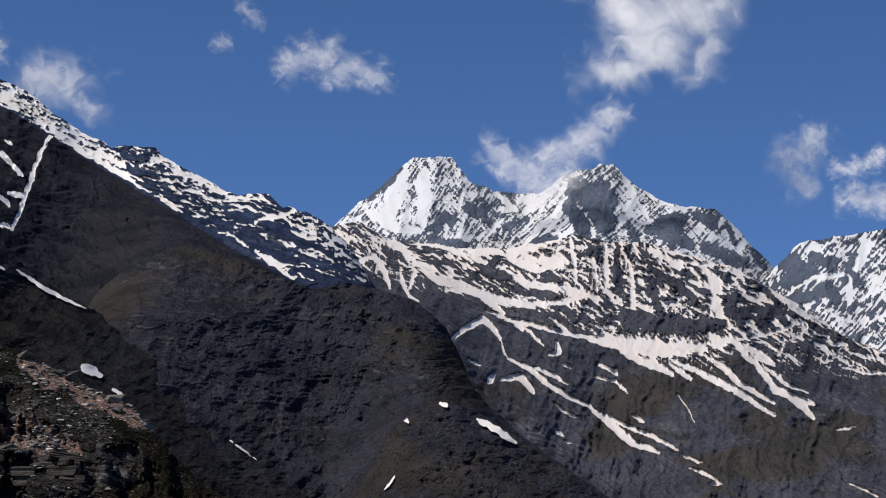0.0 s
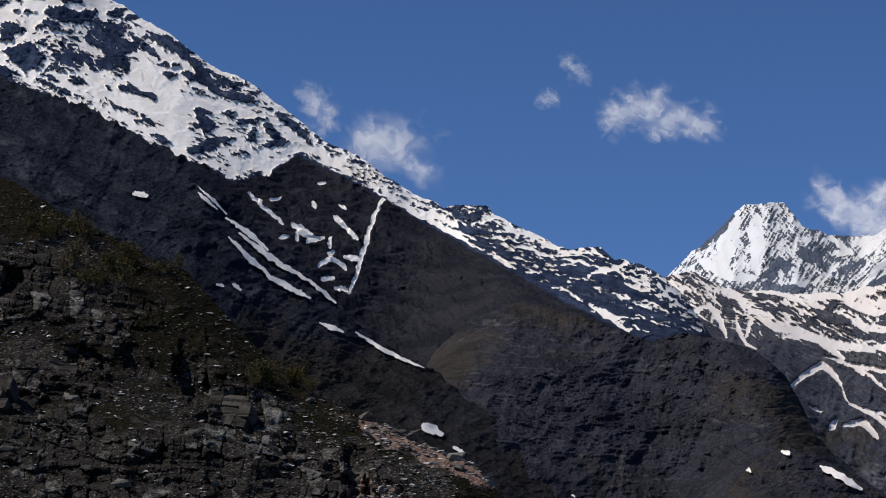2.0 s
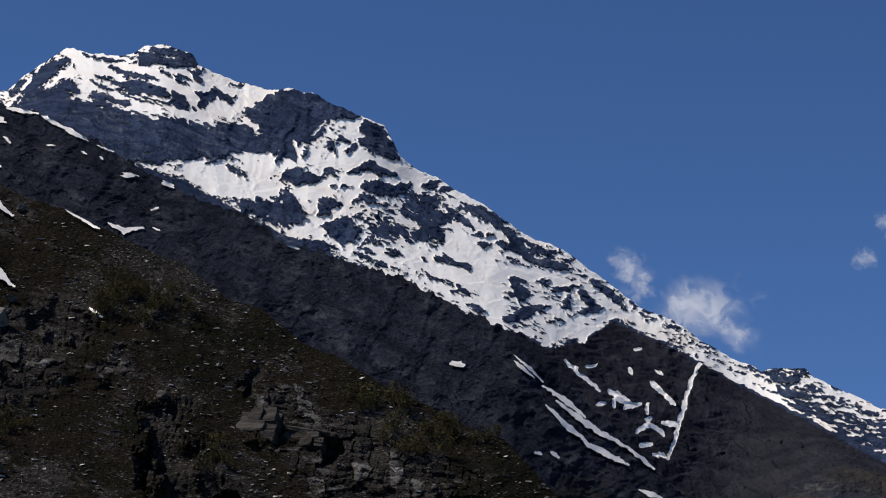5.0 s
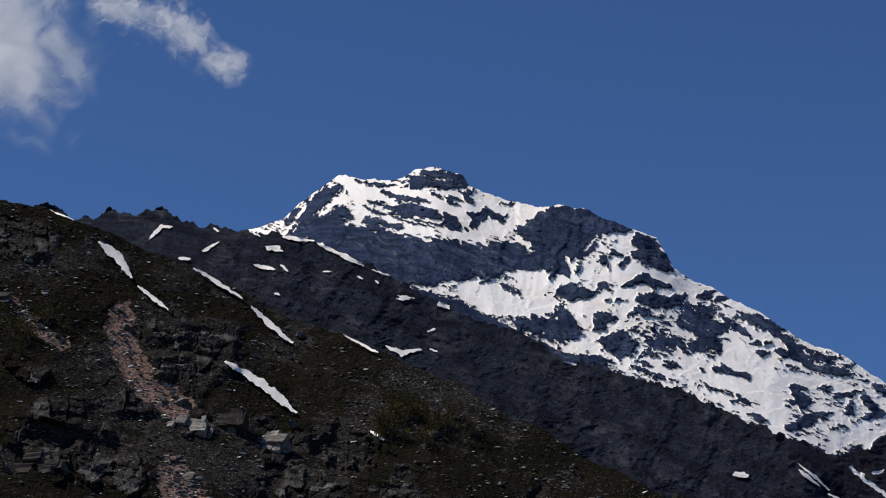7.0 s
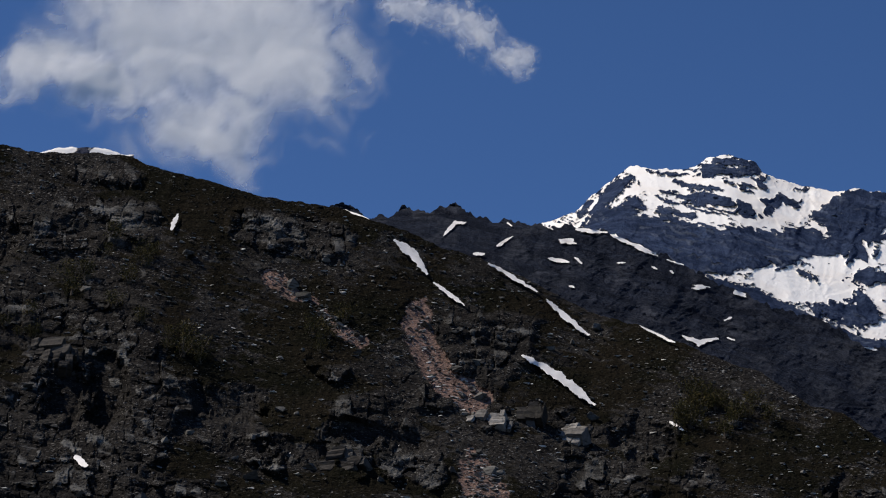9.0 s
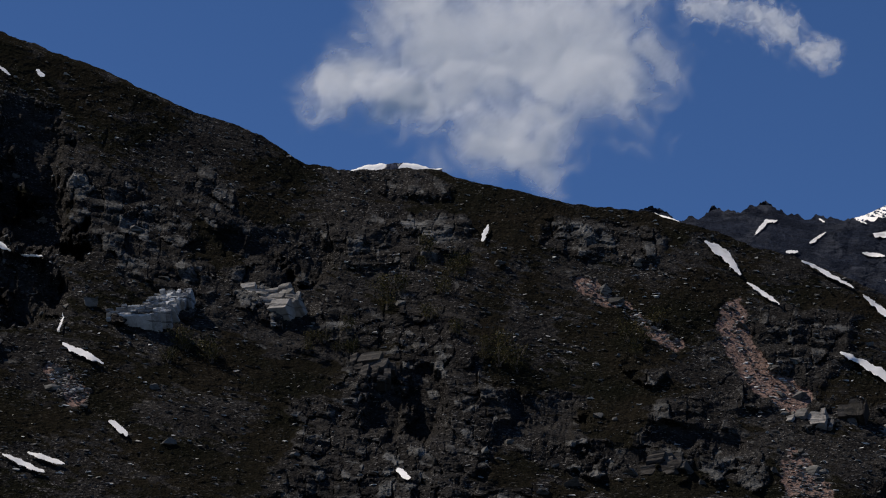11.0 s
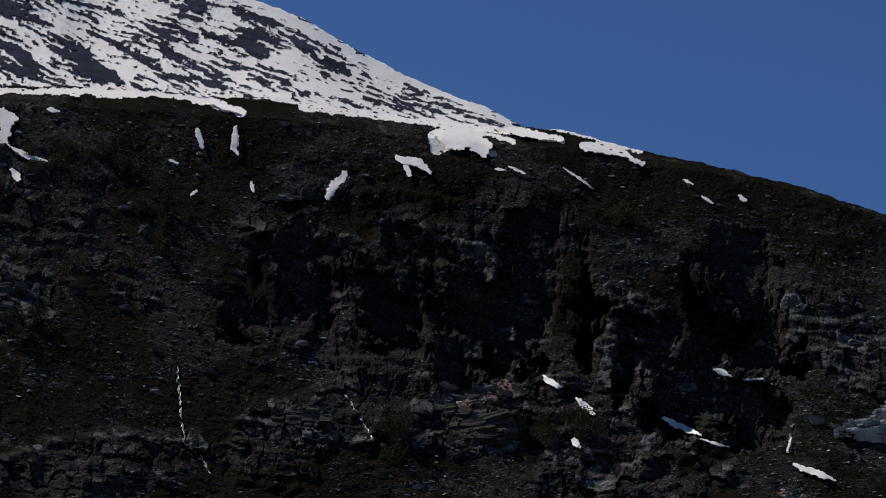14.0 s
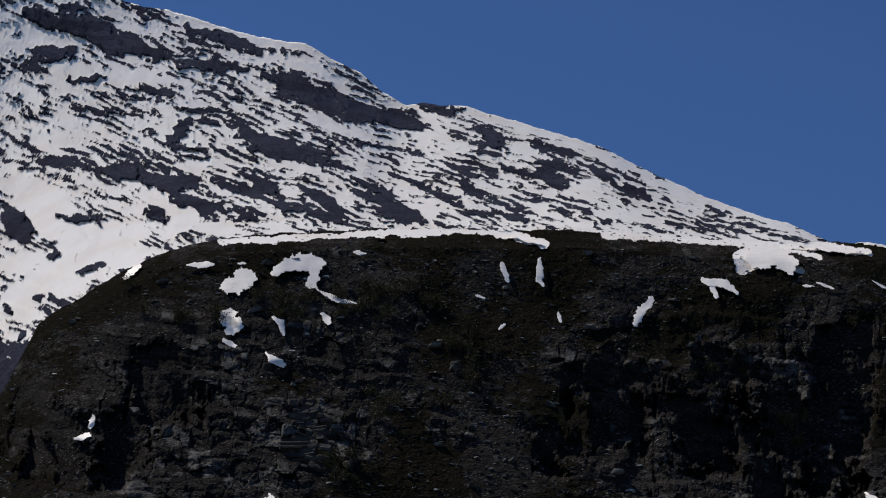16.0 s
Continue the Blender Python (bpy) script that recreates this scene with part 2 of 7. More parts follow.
HILL_W = [(-49.21, 16.17), (-47.6, 18.79), (-46.9, 20.11), (-46.06, 21.83), (-44.33, 22.95), (-43.24, 23.52), (-42.27, 23.81), (-40.86, 24.05),
    (-39.29, 24.14), (-37.58, 24.22), (-35.86, 24.22), (-34.43, 24.14), (-33.0, 24.17), (-31.57, 24.06), (-30.16, 23.87), (-28.76, 23.74), (-26.94,
    23.57), (-25.43, 23.48), (-24.0, 23.08), (-23.15, 22.84), (-22.02, 22.61), (-20.6, 22.23), (-19.47, 21.91), (-18.35, 21.46), (-17.23, 21.06),
    (-16.4, 20.85), (-15.57, 20.58), (-14.48, 19.94), (-13.38, 19.83), (-11.46, 19.89)]
HILL_E = [(-10.53, 19.63), (-9.82, 19.49), (-8.85, 19.27), (-7.88, 19.04), (-6.23, 18.89), (-5.53, 18.64), (-4.41, 18.32), (-3.58, 17.96), (-2.62,
    17.73), (-1.66, 17.3), (-0.01, 16.49), (1.08, 16.17), (2.17, 15.73), (3.25, 15.27), (4.06, 15.01), (5.14, 14.22), (5.94, 14.02), (6.9, 13.28),
    (7.97, 12.84), (8.9, 12.26), (9.83, 11.87), (10.9, 11.35), (11.69, 11.08), (14.04, 8.6), (14.96, 8.16), (16.01, 7.72), (17.07, 7.21), (18.38,
    6.63), (19.69, 5.28), (20.87, 4.4)]
WEST_PEAK = [(-51.22, 29.49), (-49.13, 29.95), (-47.66, 29.83), (-46.19, 29.56), (-44.48, 29.26), (-43.22, 29.09), (-41.74, 28.76), (-40.7, 28.56),
    (-39.66, 28.46), (-39.07, 28.18), (-38.18, 27.81), (-37.59, 27.35), (-37.0, 27.1), (-36.41, 27.12), (-35.39, 27.02), (-34.81, 26.82), (-33.79,
    26.58), (-32.93, 26.32), (-32.07, 26.06), (-31.36, 25.68), (-30.66, 25.33), (-29.4, 24.75), (-28.29, 24.32), (-27.33, 24.01), (-26.52, 23.6),
    (-24.68, 22.5), (-22.13, 21.0)]
MASSIF_SNOWLINE = [(-1.37, 18.3), (3.29, 17.13), (3.97, 16.94), (6.28, 15.81), (8.96, 14.79), (11.46, 13.55), (12.12, 13.53), (12.77, 13.19), (13.71,
    13.47), (14.25, 13.84), (15.4, 13.33), (16.97, 12.45), (18.64, 11.54), (19.38, 11.11), (20.45, 10.49), (22.06, 9.68), (22.72, 9.47), (23.78,
    9.65), (27.1, 8.38)]
SNOW_CAP = [(-13.65, 19.74), (-13.25, 19.86), (-13.02, 19.95), (-12.72, 19.99), (-12.31, 20.0), (-11.97, 20.01), (-11.7, 19.97), (-11.42, 19.89)]

# ---- snow, bare rock, scree and hollows: half-width, then bearing and height of each bend, in degrees ----
MASSIF_SNOW = [
    (0.065, (16.29, 12.76), (15.98, 12.17), (15.81, 11.51), (15.66, 10.99), (15.5, 10.62)),
    (0.078, (12.6, 13.28), (13.23, 13.58), (13.66, 13.84)),
    (0.078, (13.57, 13.32), (13.66, 13.58), (14.03, 13.85), (14.37, 13.96)),
    (0.065, (13.11, 12.92), (13.45, 12.6), (13.92, 12.22)),
    (0.105, (14.18, 12.18), (14.45, 12), (14.72, 11.82)),
    (0.092, (14.52, 11.82), (14.88, 11.9)),
    (0.078, (13.88, 11.89), (14.07, 11.92)),
    (0.065, (14.25, 12), (14.29, 11.83)),
    (0.065, (15.12, 12.36), (15.41, 12.14), (15.6, 11.88)),
    (0.065, (15.03, 11.68), (15.09, 11.9)),
    (0.078, (14.79, 11.25), (15.06, 11.41), (15.28, 11.3)),
    (0.065, (14.99, 11.51), (15.12, 11.58)),
    (0.078, (15.39, 11.45), (15.79, 11.37)),
    (0.065, (15.25, 11.35), (15.43, 11.15))]
MASSIF_SNOW += [
    (0.078, (14.86, 10.92), (15.12, 10.96)),
    (0.065, (15.15, 10.75), (15.42, 10.68)),
    (0.065, (14.61, 12.68), (14.69, 12.6)),
    (0.052, (15.29, 12.66), (15.39, 12.57)),
    (0.065, (14.78, 13.16), (14.92, 13.17)),
    (0.052, (13.64, 12.76), (13.86, 12.78)),
    (0.261, (1.35, 19.55), (2.18, 19.34), (3.01, 19.26), (4.11, 19.18), (4.94, 19.02), (5.91, 18.95)),
    (0.157, (3.97, 18.96), (4.5, 18.53)),
    (0.157, (4.59, 18.53), (5.01, 18.76), (5.49, 18.76)),
    (0.105, (-0.01, 18.85), (0.19, 19.11), (0.46, 19.38)),
    (0.052, (0.13, 18.44), (0.53, 18.8)),
    (0.092, (1.07, 19.72), (1.17, 19.46), (1.08, 19.29), (0.87, 19.13), (0.53, 18.86)),
    (0.065, (1.25, 18.9), (1.63, 19.07), (1.91, 19.04)),
    (0.092, (1.98, 18.91), (2.6, 18.65), (3.29, 18.53))]
MASSIF_SNOW += [
    (0.065, (3.01, 18.44), (3.35, 18.48)),
    (0.078, (3.28, 19.96), (3.97, 19.74)),
    (0.065, (2.8, 19.74), (3.28, 19.44)),
    (0.065, (6.18, 19.08), (6.6, 19.15), (7.29, 19)),
    (0.288, (4.18, 17.09), (4.93, 17.07), (5.89, 17.16)),
    (0.209, (4.52, 16.87), (5.47, 16.74), (6.29, 16.79)),
    (0.092, (3.97, 17.22), (4.59, 17.48)),
    (0.118, (6.32, 17.05), (6.47, 17.57)),
    (0.065, (6.14, 17.51), (6.47, 17.97)),
    (0.157, (6.62, 15.81), (7.3, 16.13)),
    (0.131, (7.54, 17.62), (8.35, 17.54), (8.9, 17.46), (9.57, 16.99)),
    (0.092, (7.62, 18.37), (8.1, 18.43), (8.72, 18.34)),
    (0.105, (8.03, 18.49), (7.85, 18.07)),
    (0.118, (7.47, 17.62), (8.23, 18.13)),
    (0.183, (7.11, 17.04), (8.21, 17.02), (9.02, 17.07), (9.56, 16.79))]
MASSIF_SNOW += [
    (0.157, (7.65, 16.32), (8.2, 16.74)),
    (0.34, (10.47, 15.66), (11.06, 15.25), (11.31, 14.72), (11.42, 14.07)),
    (0.209, (9.38, 15.3), (10.32, 15.08), (10.91, 14.74)),
    (0.157, (8.17, 15.52), (9.51, 15.23)),
    (0.131, (9.57, 17.19), (10.24, 16.94), (10.91, 16.62)),
    (0.131, (11.66, 15.1), (12.84, 14.8), (13.49, 14.51)),
    (0.118, (12.71, 13.41), (13.26, 13.75), (13.73, 13.99), (14.19, 13.9)),
    (0.078, (13.46, 13.35), (13.65, 13.6)),
    (0.078, (14.19, 13.97), (14.78, 13.88), (15.4, 13.4)),
    (0.065, (16.97, 12.55), (18.64, 11.6)),
    (0.065, (18.95, 11.46), (19.27, 11.21)),
    (0.039, (20.45, 10.75), (20.98, 10.37)),
    (0.092, (21.18, 10.31), (22.06, 9.72)),
    (0.065, (15.21, 12.37), (15.69, 11.87)),
    (0.052, (21.1, 11), (22.02, 11.23))]
MASSIF_SNOW += [
    (0.052, (19.91, 10.24), (20.13, 10.14)),
    (0.209, (4.96, 17.08), (5.96, 16.92)),
    (0.118, (5.97, 17.28), (5.83, 17.58)),
    (0.144, (6.57, 16.67), (7.5, 16.87)),
    (0.105, (7.85, 17.9), (8.1, 18.19), (7.96, 18.45)),
    (0.092, (7.22, 17.7), (7.7, 17.68)),
    (0.144, (6.93, 15.84), (6.7, 15.7)),
    (0.092, (8.61, 17.57), (9.38, 17.39))]
# fine rock ribs among the massif's snow, and the snow that threads them
MASSIF_RIBS = [
    (0.134, (1.05, 19.54), (0.4, 19.14), (-0.2, 18.73)),
    (0.236, (1.08, 18.95), (0.4, 18.55), (-0.01, 18.4)),
    (0.094, (6.44, 17.81), (6.63, 17.51)),
    (0.071, (6.44, 17.81), (6.19, 17.48)),
    (0.102, (6.7, 17.27), (6.34, 17.03)),
    (0.102, (6.7, 17.27), (7.02, 16.97)),
    (0.071, (7.92, 17.72), (8.23, 18.0)),
    (0.102, (8.38, 17.87), (8.78, 17.65)),
    (0.071, (7.41, 17.88), (7.63, 17.64)),
    (0.071, (7.06, 18.0), (6.58, 17.96)),
    (0.071, (5.44, 17.05), (5.04, 17.31)),
    (0.158, (5.58, 16.39), (6.79, 16.14)),
    (0.102, (6.41, 16.79), (6.7, 16.39)),
    (0.071, (6.41, 16.79), (6.16, 16.5)),
    (0.126, (7.34, 16.55), (7.7, 16.46)),
    (0.150, (7.9, 16.1), (7.62, 15.78)),
    (0.134, (7.9, 16.1), (8.09, 15.67))]
MASSIF_RIBS += [
    (0.063, (8.1, 17.25), (8.43, 17.41), (8.72, 17.13)),
    (0.110, (8.34, 16.97), (9.09, 16.74)),
    (0.102, (9.18, 16.92), (9.53, 16.59)),
    (0.086, (9.67, 16.68), (10.13, 16.51)),
    (0.102, (9.64, 16.18), (10.12, 16.29)),
    (0.110, (8.61, 16.16), (9.1, 15.83)),
    (0.055, (9.44, 15.82), (10.05, 15.91)),
    (0.063, (8.88, 15.47), (9.24, 15.34)),
    (0.047, (10.09, 15.29), (10.42, 15.16)),
    (0.079, (9.88, 16.91), (10.13, 17.03)),
    (0.071, (8.05, 16.55), (8.3, 16.71)),
    (0.079, (6.62, 15.63), (7.44, 15.45)),
    (0.031, (2.02, 19.24), (2.43, 19.02)),
    (0.039, (2.28, 18.97), (3.03, 18.88)),
    (0.039, (2.85, 19.14), (3.34, 19.01)),
    (0.055, (3.57, 18.71), (3.86, 18.85)),
    (0.063, (4.03, 19.43), (4.32, 19.19)),
    (0.071, (4.59, 19.03), (4.35, 18.66))]
MASSIF_RIBS += [
    (0.031, (4.98, 19.18), (5.31, 19.13))]
MASSIF_VEINS = [
    (0.049, (1.22, 19.7), (1.11, 19.3), (0.57, 18.89), (0.3, 18.53)),
    (0.049, (0.42, 19.34), (0.03, 18.83)),
    (0.049, (6.58, 17.93), (6.71, 17.57), (7.07, 16.77), (7.17, 16.3), (6.94, 15.9)),
    (0.049, (7.98, 18.21), (8.18, 17.81), (7.81, 17.14), (7.57, 16.76)),
    (0.039, (9.07, 16.41), (8.47, 16.45), (7.86, 16.26)),
    (0.030, (9.67, 16.0), (8.57, 16.43)),
    (0.039, (7.53, 15.72), (7.9, 15.28)),
    (0.030, (7.01, 18.05), (7.29, 18.31))]
MASSIF_ROCK = [
    (0.471, (1.36, 18.35), (2.74, 17.95), (4.11, 17.82), (5.35, 17.95)),
    (0.392, (6.18, 18.43), (6.86, 18.48), (7.14, 18.67)),
    (0.196, (8.36, 17.96), (8.84, 17.79), (9.01, 17.59)),
    (0.157, (8.23, 18.2), (8.78, 18.12)),
    (0.118, (2.87, 19.57), (3.49, 19.73)),
    (0.183, (0.32, 19.05), (0.73, 19.39)),
    (0.157, (2.19, 18.3), (3.42, 18.18)),
    (0.366, (1.23, 18.09), (2.19, 17.74), (3.29, 17.52)),
    (0.288, (5.76, 17.82), (6.58, 17.99)),
    (0.235, (0.26, 18.79), (0.81, 18.58), (1.36, 18.48)),
    (0.261, (4.11, 17.66), (4.93, 17.72)),
    (0.118, (6.57, 17.05), (7.18, 17.07)),
    (0.157, (6.45, 16.5), (6.72, 16.13)),
    (0.144, (7.44, 15.97), (7.98, 16.01)),
    (0.105, (8.61, 16.82), (9.15, 16.87), (9.43, 16.97))]
MASSIF_ROCK += [
    (0.118, (9.28, 16.32), (9.94, 16.04), (10.35, 16.19)),
    (0.105, (10.77, 16.43), (11.43, 16.15), (12.21, 15.47)),
    (0.118, (11.74, 13.87), (12.35, 14.04)),
    (0.105, (11.91, 14.7), (12.03, 14.38)),
    (0.065, (10.05, 15.28), (10.85, 15.06)),
    (0.092, (12.33, 15.21), (13.12, 15.05)),
    (0.105, (13.49, 14.51), (13.87, 14.11)),
    (0.078, (17.96, 12.42), (18.55, 12.32)),
    (0.078, (20.43, 11.21), (20.96, 11.15)),
    (0.078, (21.48, 11.56), (21.89, 11.28)),
    (0.144, (2.85, 19.71), (4.13, 19.61)),
    (0.118, (3.06, 19.86), (4.03, 19.77)),
    (0.065, (1.75, 19.22), (2.79, 18.98)),
    (0.065, (2.07, 19.48), (3.02, 19.21)),
    (0.078, (1.75, 18.85), (2.55, 18.63)),
    (0.065, (2.39, 19.1), (3.42, 19.01)),
    (0.105, (3.65, 18.9), (3.97, 18.67))]
MASSIF_ROCK += [
    (0.078, (4.6, 19.03), (4.28, 18.67)),
    (0.078, (4.9, 18.88), (5.04, 18.78)),
    (0.039, (3.58, 19.34), (4.29, 19.25)),
    (0.261, (5.54, 18.51), (6.33, 18.91), (7.26, 18.75), (8.06, 18.6)),
    (0.366, (5.91, 18.26), (7.09, 18.22)),
    (0.196, (8.33, 18.32), (8.9, 17.78)),
    (0.17, (6.37, 17.72), (6.53, 17.68)),
    (0.105, (6.58, 17.16), (6.98, 17.17)),
    (0.118, (7.25, 16.51), (7.41, 16.48)),
    (0.17, (7.63, 15.98), (7.92, 15.75)),
    (0.196, (5.94, 16.38), (6.55, 16.15)),
    (0.118, (5.36, 16.44), (5.44, 16.3)),
    (0.078, (8.29, 17.37), (9.06, 17.18)),
    (0.118, (8.35, 16.85), (9.04, 16.82)),
    (0.118, (9.33, 16.51), (9.94, 16.33)),
    (0.105, (9.68, 15.98), (10.21, 15.73)),
    (0.105, (8.54, 15.95), (8.83, 15.78))]
LEDGE_ROCK = [
    (0.104, (2.84, 19.72), (3.21, 19.8), (3.56, 19.68), (4.04, 19.6)),
    (0.046, (1.41, 19.72), (1.9, 19.6), (2.45, 19.59)),
    (0.052, (2.18, 19.38), (2.73, 19.31), (3.28, 19.22)),
    (0.052, (2.39, 19.25), (3.01, 19.07), (3.42, 19.0)),
    (0.052, (2.59, 19.07), (3.28, 18.89), (3.86, 18.87)),
    (0.052, (3.28, 19.45), (3.59, 19.34)),
    (0.065, (3.67, 19.29), (3.97, 19.13)),
    (0.065, (4.11, 19.31), (4.33, 19.52)),
    (0.078, (4.19, 18.95), (4.52, 18.82), (4.75, 19.0)),
    (0.078, (4.61, 19.08), (4.87, 18.89), (5.16, 18.89)),
    (0.052, (1.63, 19.14), (2.18, 18.88)),
    (0.065, (6.3, 17.12), (6.64, 17.25), (6.91, 17.31)),
    (0.078, (6.36, 17.08), (6.63, 16.92), (6.87, 17.03)),
    (0.078, (7.22, 17.07), (7.46, 17.28), (7.62, 17.11))]
LEDGE_ROCK += [
    (0.065, (7.83, 17.16), (8.21, 17.34), (8.42, 17.47), (8.76, 17.25), (9.05, 17.15)),
    (0.052, (7.52, 16.91), (8.0, 16.9)),
    (0.104, (8.2, 16.93), (8.61, 16.96), (9.02, 16.86), (9.25, 16.78)),
    (0.104, (8.27, 16.69), (8.6, 16.49), (8.98, 16.33)),
    (0.144, (7.35, 16.54), (7.24, 16.34), (7.48, 16.28)),
    (0.091, (6.43, 16.76), (6.59, 16.58), (6.79, 16.29)),
    (0.117, (6.26, 16.43), (6.39, 16.14), (6.66, 16.11)),
    (0.104, (5.74, 16.58), (5.88, 16.38), (6.15, 16.25), (6.17, 16.01)),
    (0.157, (7.57, 15.83), (7.82, 15.72), (8.05, 15.96)),
    (0.065, (7.64, 16.04), (8.19, 16.24)),
    (0.078, (8.24, 15.51), (8.45, 15.7), (8.74, 15.56)),
    (0.078, (8.32, 16.11), (8.72, 15.84), (9.02, 15.88)),
    (0.052, (8.03, 15.38), (8.57, 15.19), (8.86, 15.1))]
LEDGE_ROCK += [
    (0.065, (6.68, 15.52), (7.23, 15.59), (7.56, 15.52)),
    (0.052, (5.47, 16.51), (5.33, 16.38)),
    (0.104, (6.58, 17.81), (6.44, 17.55)),
    (0.078, (6.94, 17.78), (6.79, 17.54)),
    (0.065, (7.68, 18.08), (7.9, 17.92)),
    (0.078, (9.42, 16.65), (9.69, 16.46), (9.98, 16.24)),
    (0.091, (9.72, 16.57), (10.22, 16.19), (10.38, 16.29)),
    (0.091, (9.13, 16.01), (9.39, 15.69), (9.96, 15.73)),
    (0.078, (9.61, 16.08), (10.21, 15.9)),
    (0.065, (9.73, 16.89), (10.0, 17.03)),
    (0.078, (10.04, 16.83), (10.49, 16.88)),
    (0.065, (9.94, 16.64), (10.26, 16.63)),
    (0.078, (10.29, 16.45), (10.89, 16.01)),
    (0.104, (10.77, 16.48), (11.3, 16.28), (11.86, 16.11)),
    (0.065, (10.92, 15.8), (11.44, 15.82)),
    (0.078, (11.01, 15.62), (11.38, 15.55))]
LEDGE_ROCK += [
    (0.104, (11.54, 15.63), (12.07, 15.48), (12.36, 15.18)),
    (0.078, (12.08, 15.71), (12.61, 15.39), (13.03, 15.43)),
    (0.065, (12.59, 15.12), (13.28, 15.01)),
    (0.065, (8.43, 16.03), (8.75, 15.81)),
    (0.052, (8.82, 15.38), (9.14, 15.35)),
    (0.065, (8.17, 15.51), (8.57, 15.37)),
    (0.039, (9.69, 15.29), (9.81, 15.21)),
    (0.039, (10.03, 15.34), (10.27, 15.2)),
    (0.039, (10.56, 15.19), (10.75, 15.09)),
    (0.117, (11.96, 14.62), (12.16, 14.44), (12.02, 14.29)),
    (0.065, (11.83, 14.81), (12.2, 14.68)),
    (0.052, (12.42, 14.72), (12.79, 14.79)),
    (0.065, (12.15, 14.1), (12.71, 14.14)),
    (0.091, (13.25, 14.37), (13.08, 14.13)),
    (0.078, (12.83, 14.51), (13.53, 14.63)),
    (0.091, (13.77, 14.73), (14.28, 14.35), (14.55, 14.07)),
    (0.091, (13.47, 14.0), (14.03, 14.09))]
LEDGE_ROCK += [
    (0.065, (10.54, 14.61), (10.86, 14.45)),
    (0.052, (9.88, 14.88), (10.2, 14.75)),
    (0.065, (10.79, 14.21), (11.24, 14.06))]
LEDGE_ROCK += [
    (0.131, (0.69, 19.42), (0.39, 18.99)),
    (0.117, (1.01, 19.1), (1.36, 18.85)),
    (0.117, (0.6, 18.86), (0.95, 18.74)),
    (0.131, (-0.01, 18.62), (0.54, 18.34)),
    (0.131, (0.54, 18.34), (1.37, 18.07), (2.19, 17.63)),
    (0.078, (1.07, 19.55), (1.24, 19.39)),
    (0.104, (1.63, 18.75), (2.19, 18.49))]
RIDGE_SNOW = [
    (0.157, (24.29, 10.76), (25.22, 10.65), (26.29, 10.46), (27.35, 10.44), (28.28, 10.73)),
    (0.131, (24.29, 10.63), (24.83, 10.25), (25.36, 9.8), (25.9, 9.61), (26.43, 9.42), (26.96, 8.96)),
    (0.091, (25.22, 10.58), (26.02, 10.33), (26.82, 10.01), (27.49, 9.69), (28.15, 9.62)),
    (0.222, (27.15, 10.27), (27.75, 10.1), (28.41, 10.15)),
    (0.065, (23.9, 10.3), (24.17, 9.91), (24.31, 9.52)),
    (0.046, (24.5, 10.18), (24.6, 9.66), (24.77, 9.33), (25.04, 9.21)),
    (0.059, (24.63, 10.31), (24.9, 9.92), (24.77, 9.53)),
    (0.091, (23.09, 10.88), (22.97, 10.55), (23.17, 10.16)),
    (0.065, (22.91, 9.89), (23.25, 9.64)),
    (0.065, (23.37, 10.03), (23.77, 10.2), (23.97, 10.24)),
    (0.104, (25.63, 9.51), (26.16, 9.48), (26.83, 9.29), (27.62, 9.16), (28.41, 9.23))]
RIDGE_SNOW += [
    (0.065, (28.41, 9.23), (28.94, 9.43), (29.27, 9.3)),
    (0.078, (27.49, 9.62), (28.28, 9.56), (28.94, 9.43)),
    (0.072, (29.34, 10.6), (29.36, 10.08), (29.4, 9.56), (29.62, 9.1)),
    (0.078, (29.94, 10.08), (29.97, 9.69), (30.02, 9.17), (30.39, 9.1), (31.04, 9.23)),
    (0.059, (28.54, 10.73), (28.61, 10.21), (28.68, 9.69)),
    (0.052, (28.87, 10.6), (29.07, 10.21), (29.14, 9.69)),
    (0.104, (29.73, 10.6), (30.39, 10.73), (30.79, 10.47), (31.45, 10.33), (32.1, 10.07), (32.75, 9.8)),
    (0.117, (30.39, 10.47), (31.05, 10.07), (31.57, 9.68), (32.22, 9.55)),
    (0.117, (31.58, 10.07), (31.96, 9.68), (31.89, 9.16), (32.22, 8.64)),
    (0.091, (32.75, 9.8), (33.27, 9.41), (33.91, 8.95), (34.55, 8.68)),
    (0.059, (32.36, 9.67), (32.74, 9.28), (33.52, 9.21))]
RIDGE_SNOW += [
    (0.065, (30.92, 9.95), (30.78, 9.56), (30.52, 9.3)),
    (0.065, (26.56, 9.03), (27.09, 8.83), (27.62, 8.71), (28.41, 8.52), (29.07, 8.39)),
    (0.196, (29.01, 8.39), (29.6, 8.31), (30.12, 8.19), (30.77, 8.13), (31.56, 8.16)),
    (0.117, (29.73, 8.1), (30.25, 7.87), (30.9, 7.58)),
    (0.091, (30.97, 7.87), (31.68, 7.54), (32.33, 7.21), (33.23, 6.63)),
    (0.078, (30.84, 7.8), (31.1, 7.63), (31.32, 7.45)),
    (0.078, (31.56, 8.06), (32.08, 7.73), (32.46, 7.34), (33.23, 6.9)),
    (0.104, (31.76, 8.51), (32.02, 8.28), (32.34, 8.42)),
    (0.104, (32.28, 8.35), (32.73, 7.86), (33.24, 7.21), (33.75, 7.01), (34.13, 6.89)),
    (0.104, (33.56, 7.05), (33.87, 6.84), (34.13, 6.56)),
    (0.039, (32.34, 8.35), (32.99, 8.43), (33.51, 8.6), (33.97, 8.78))]
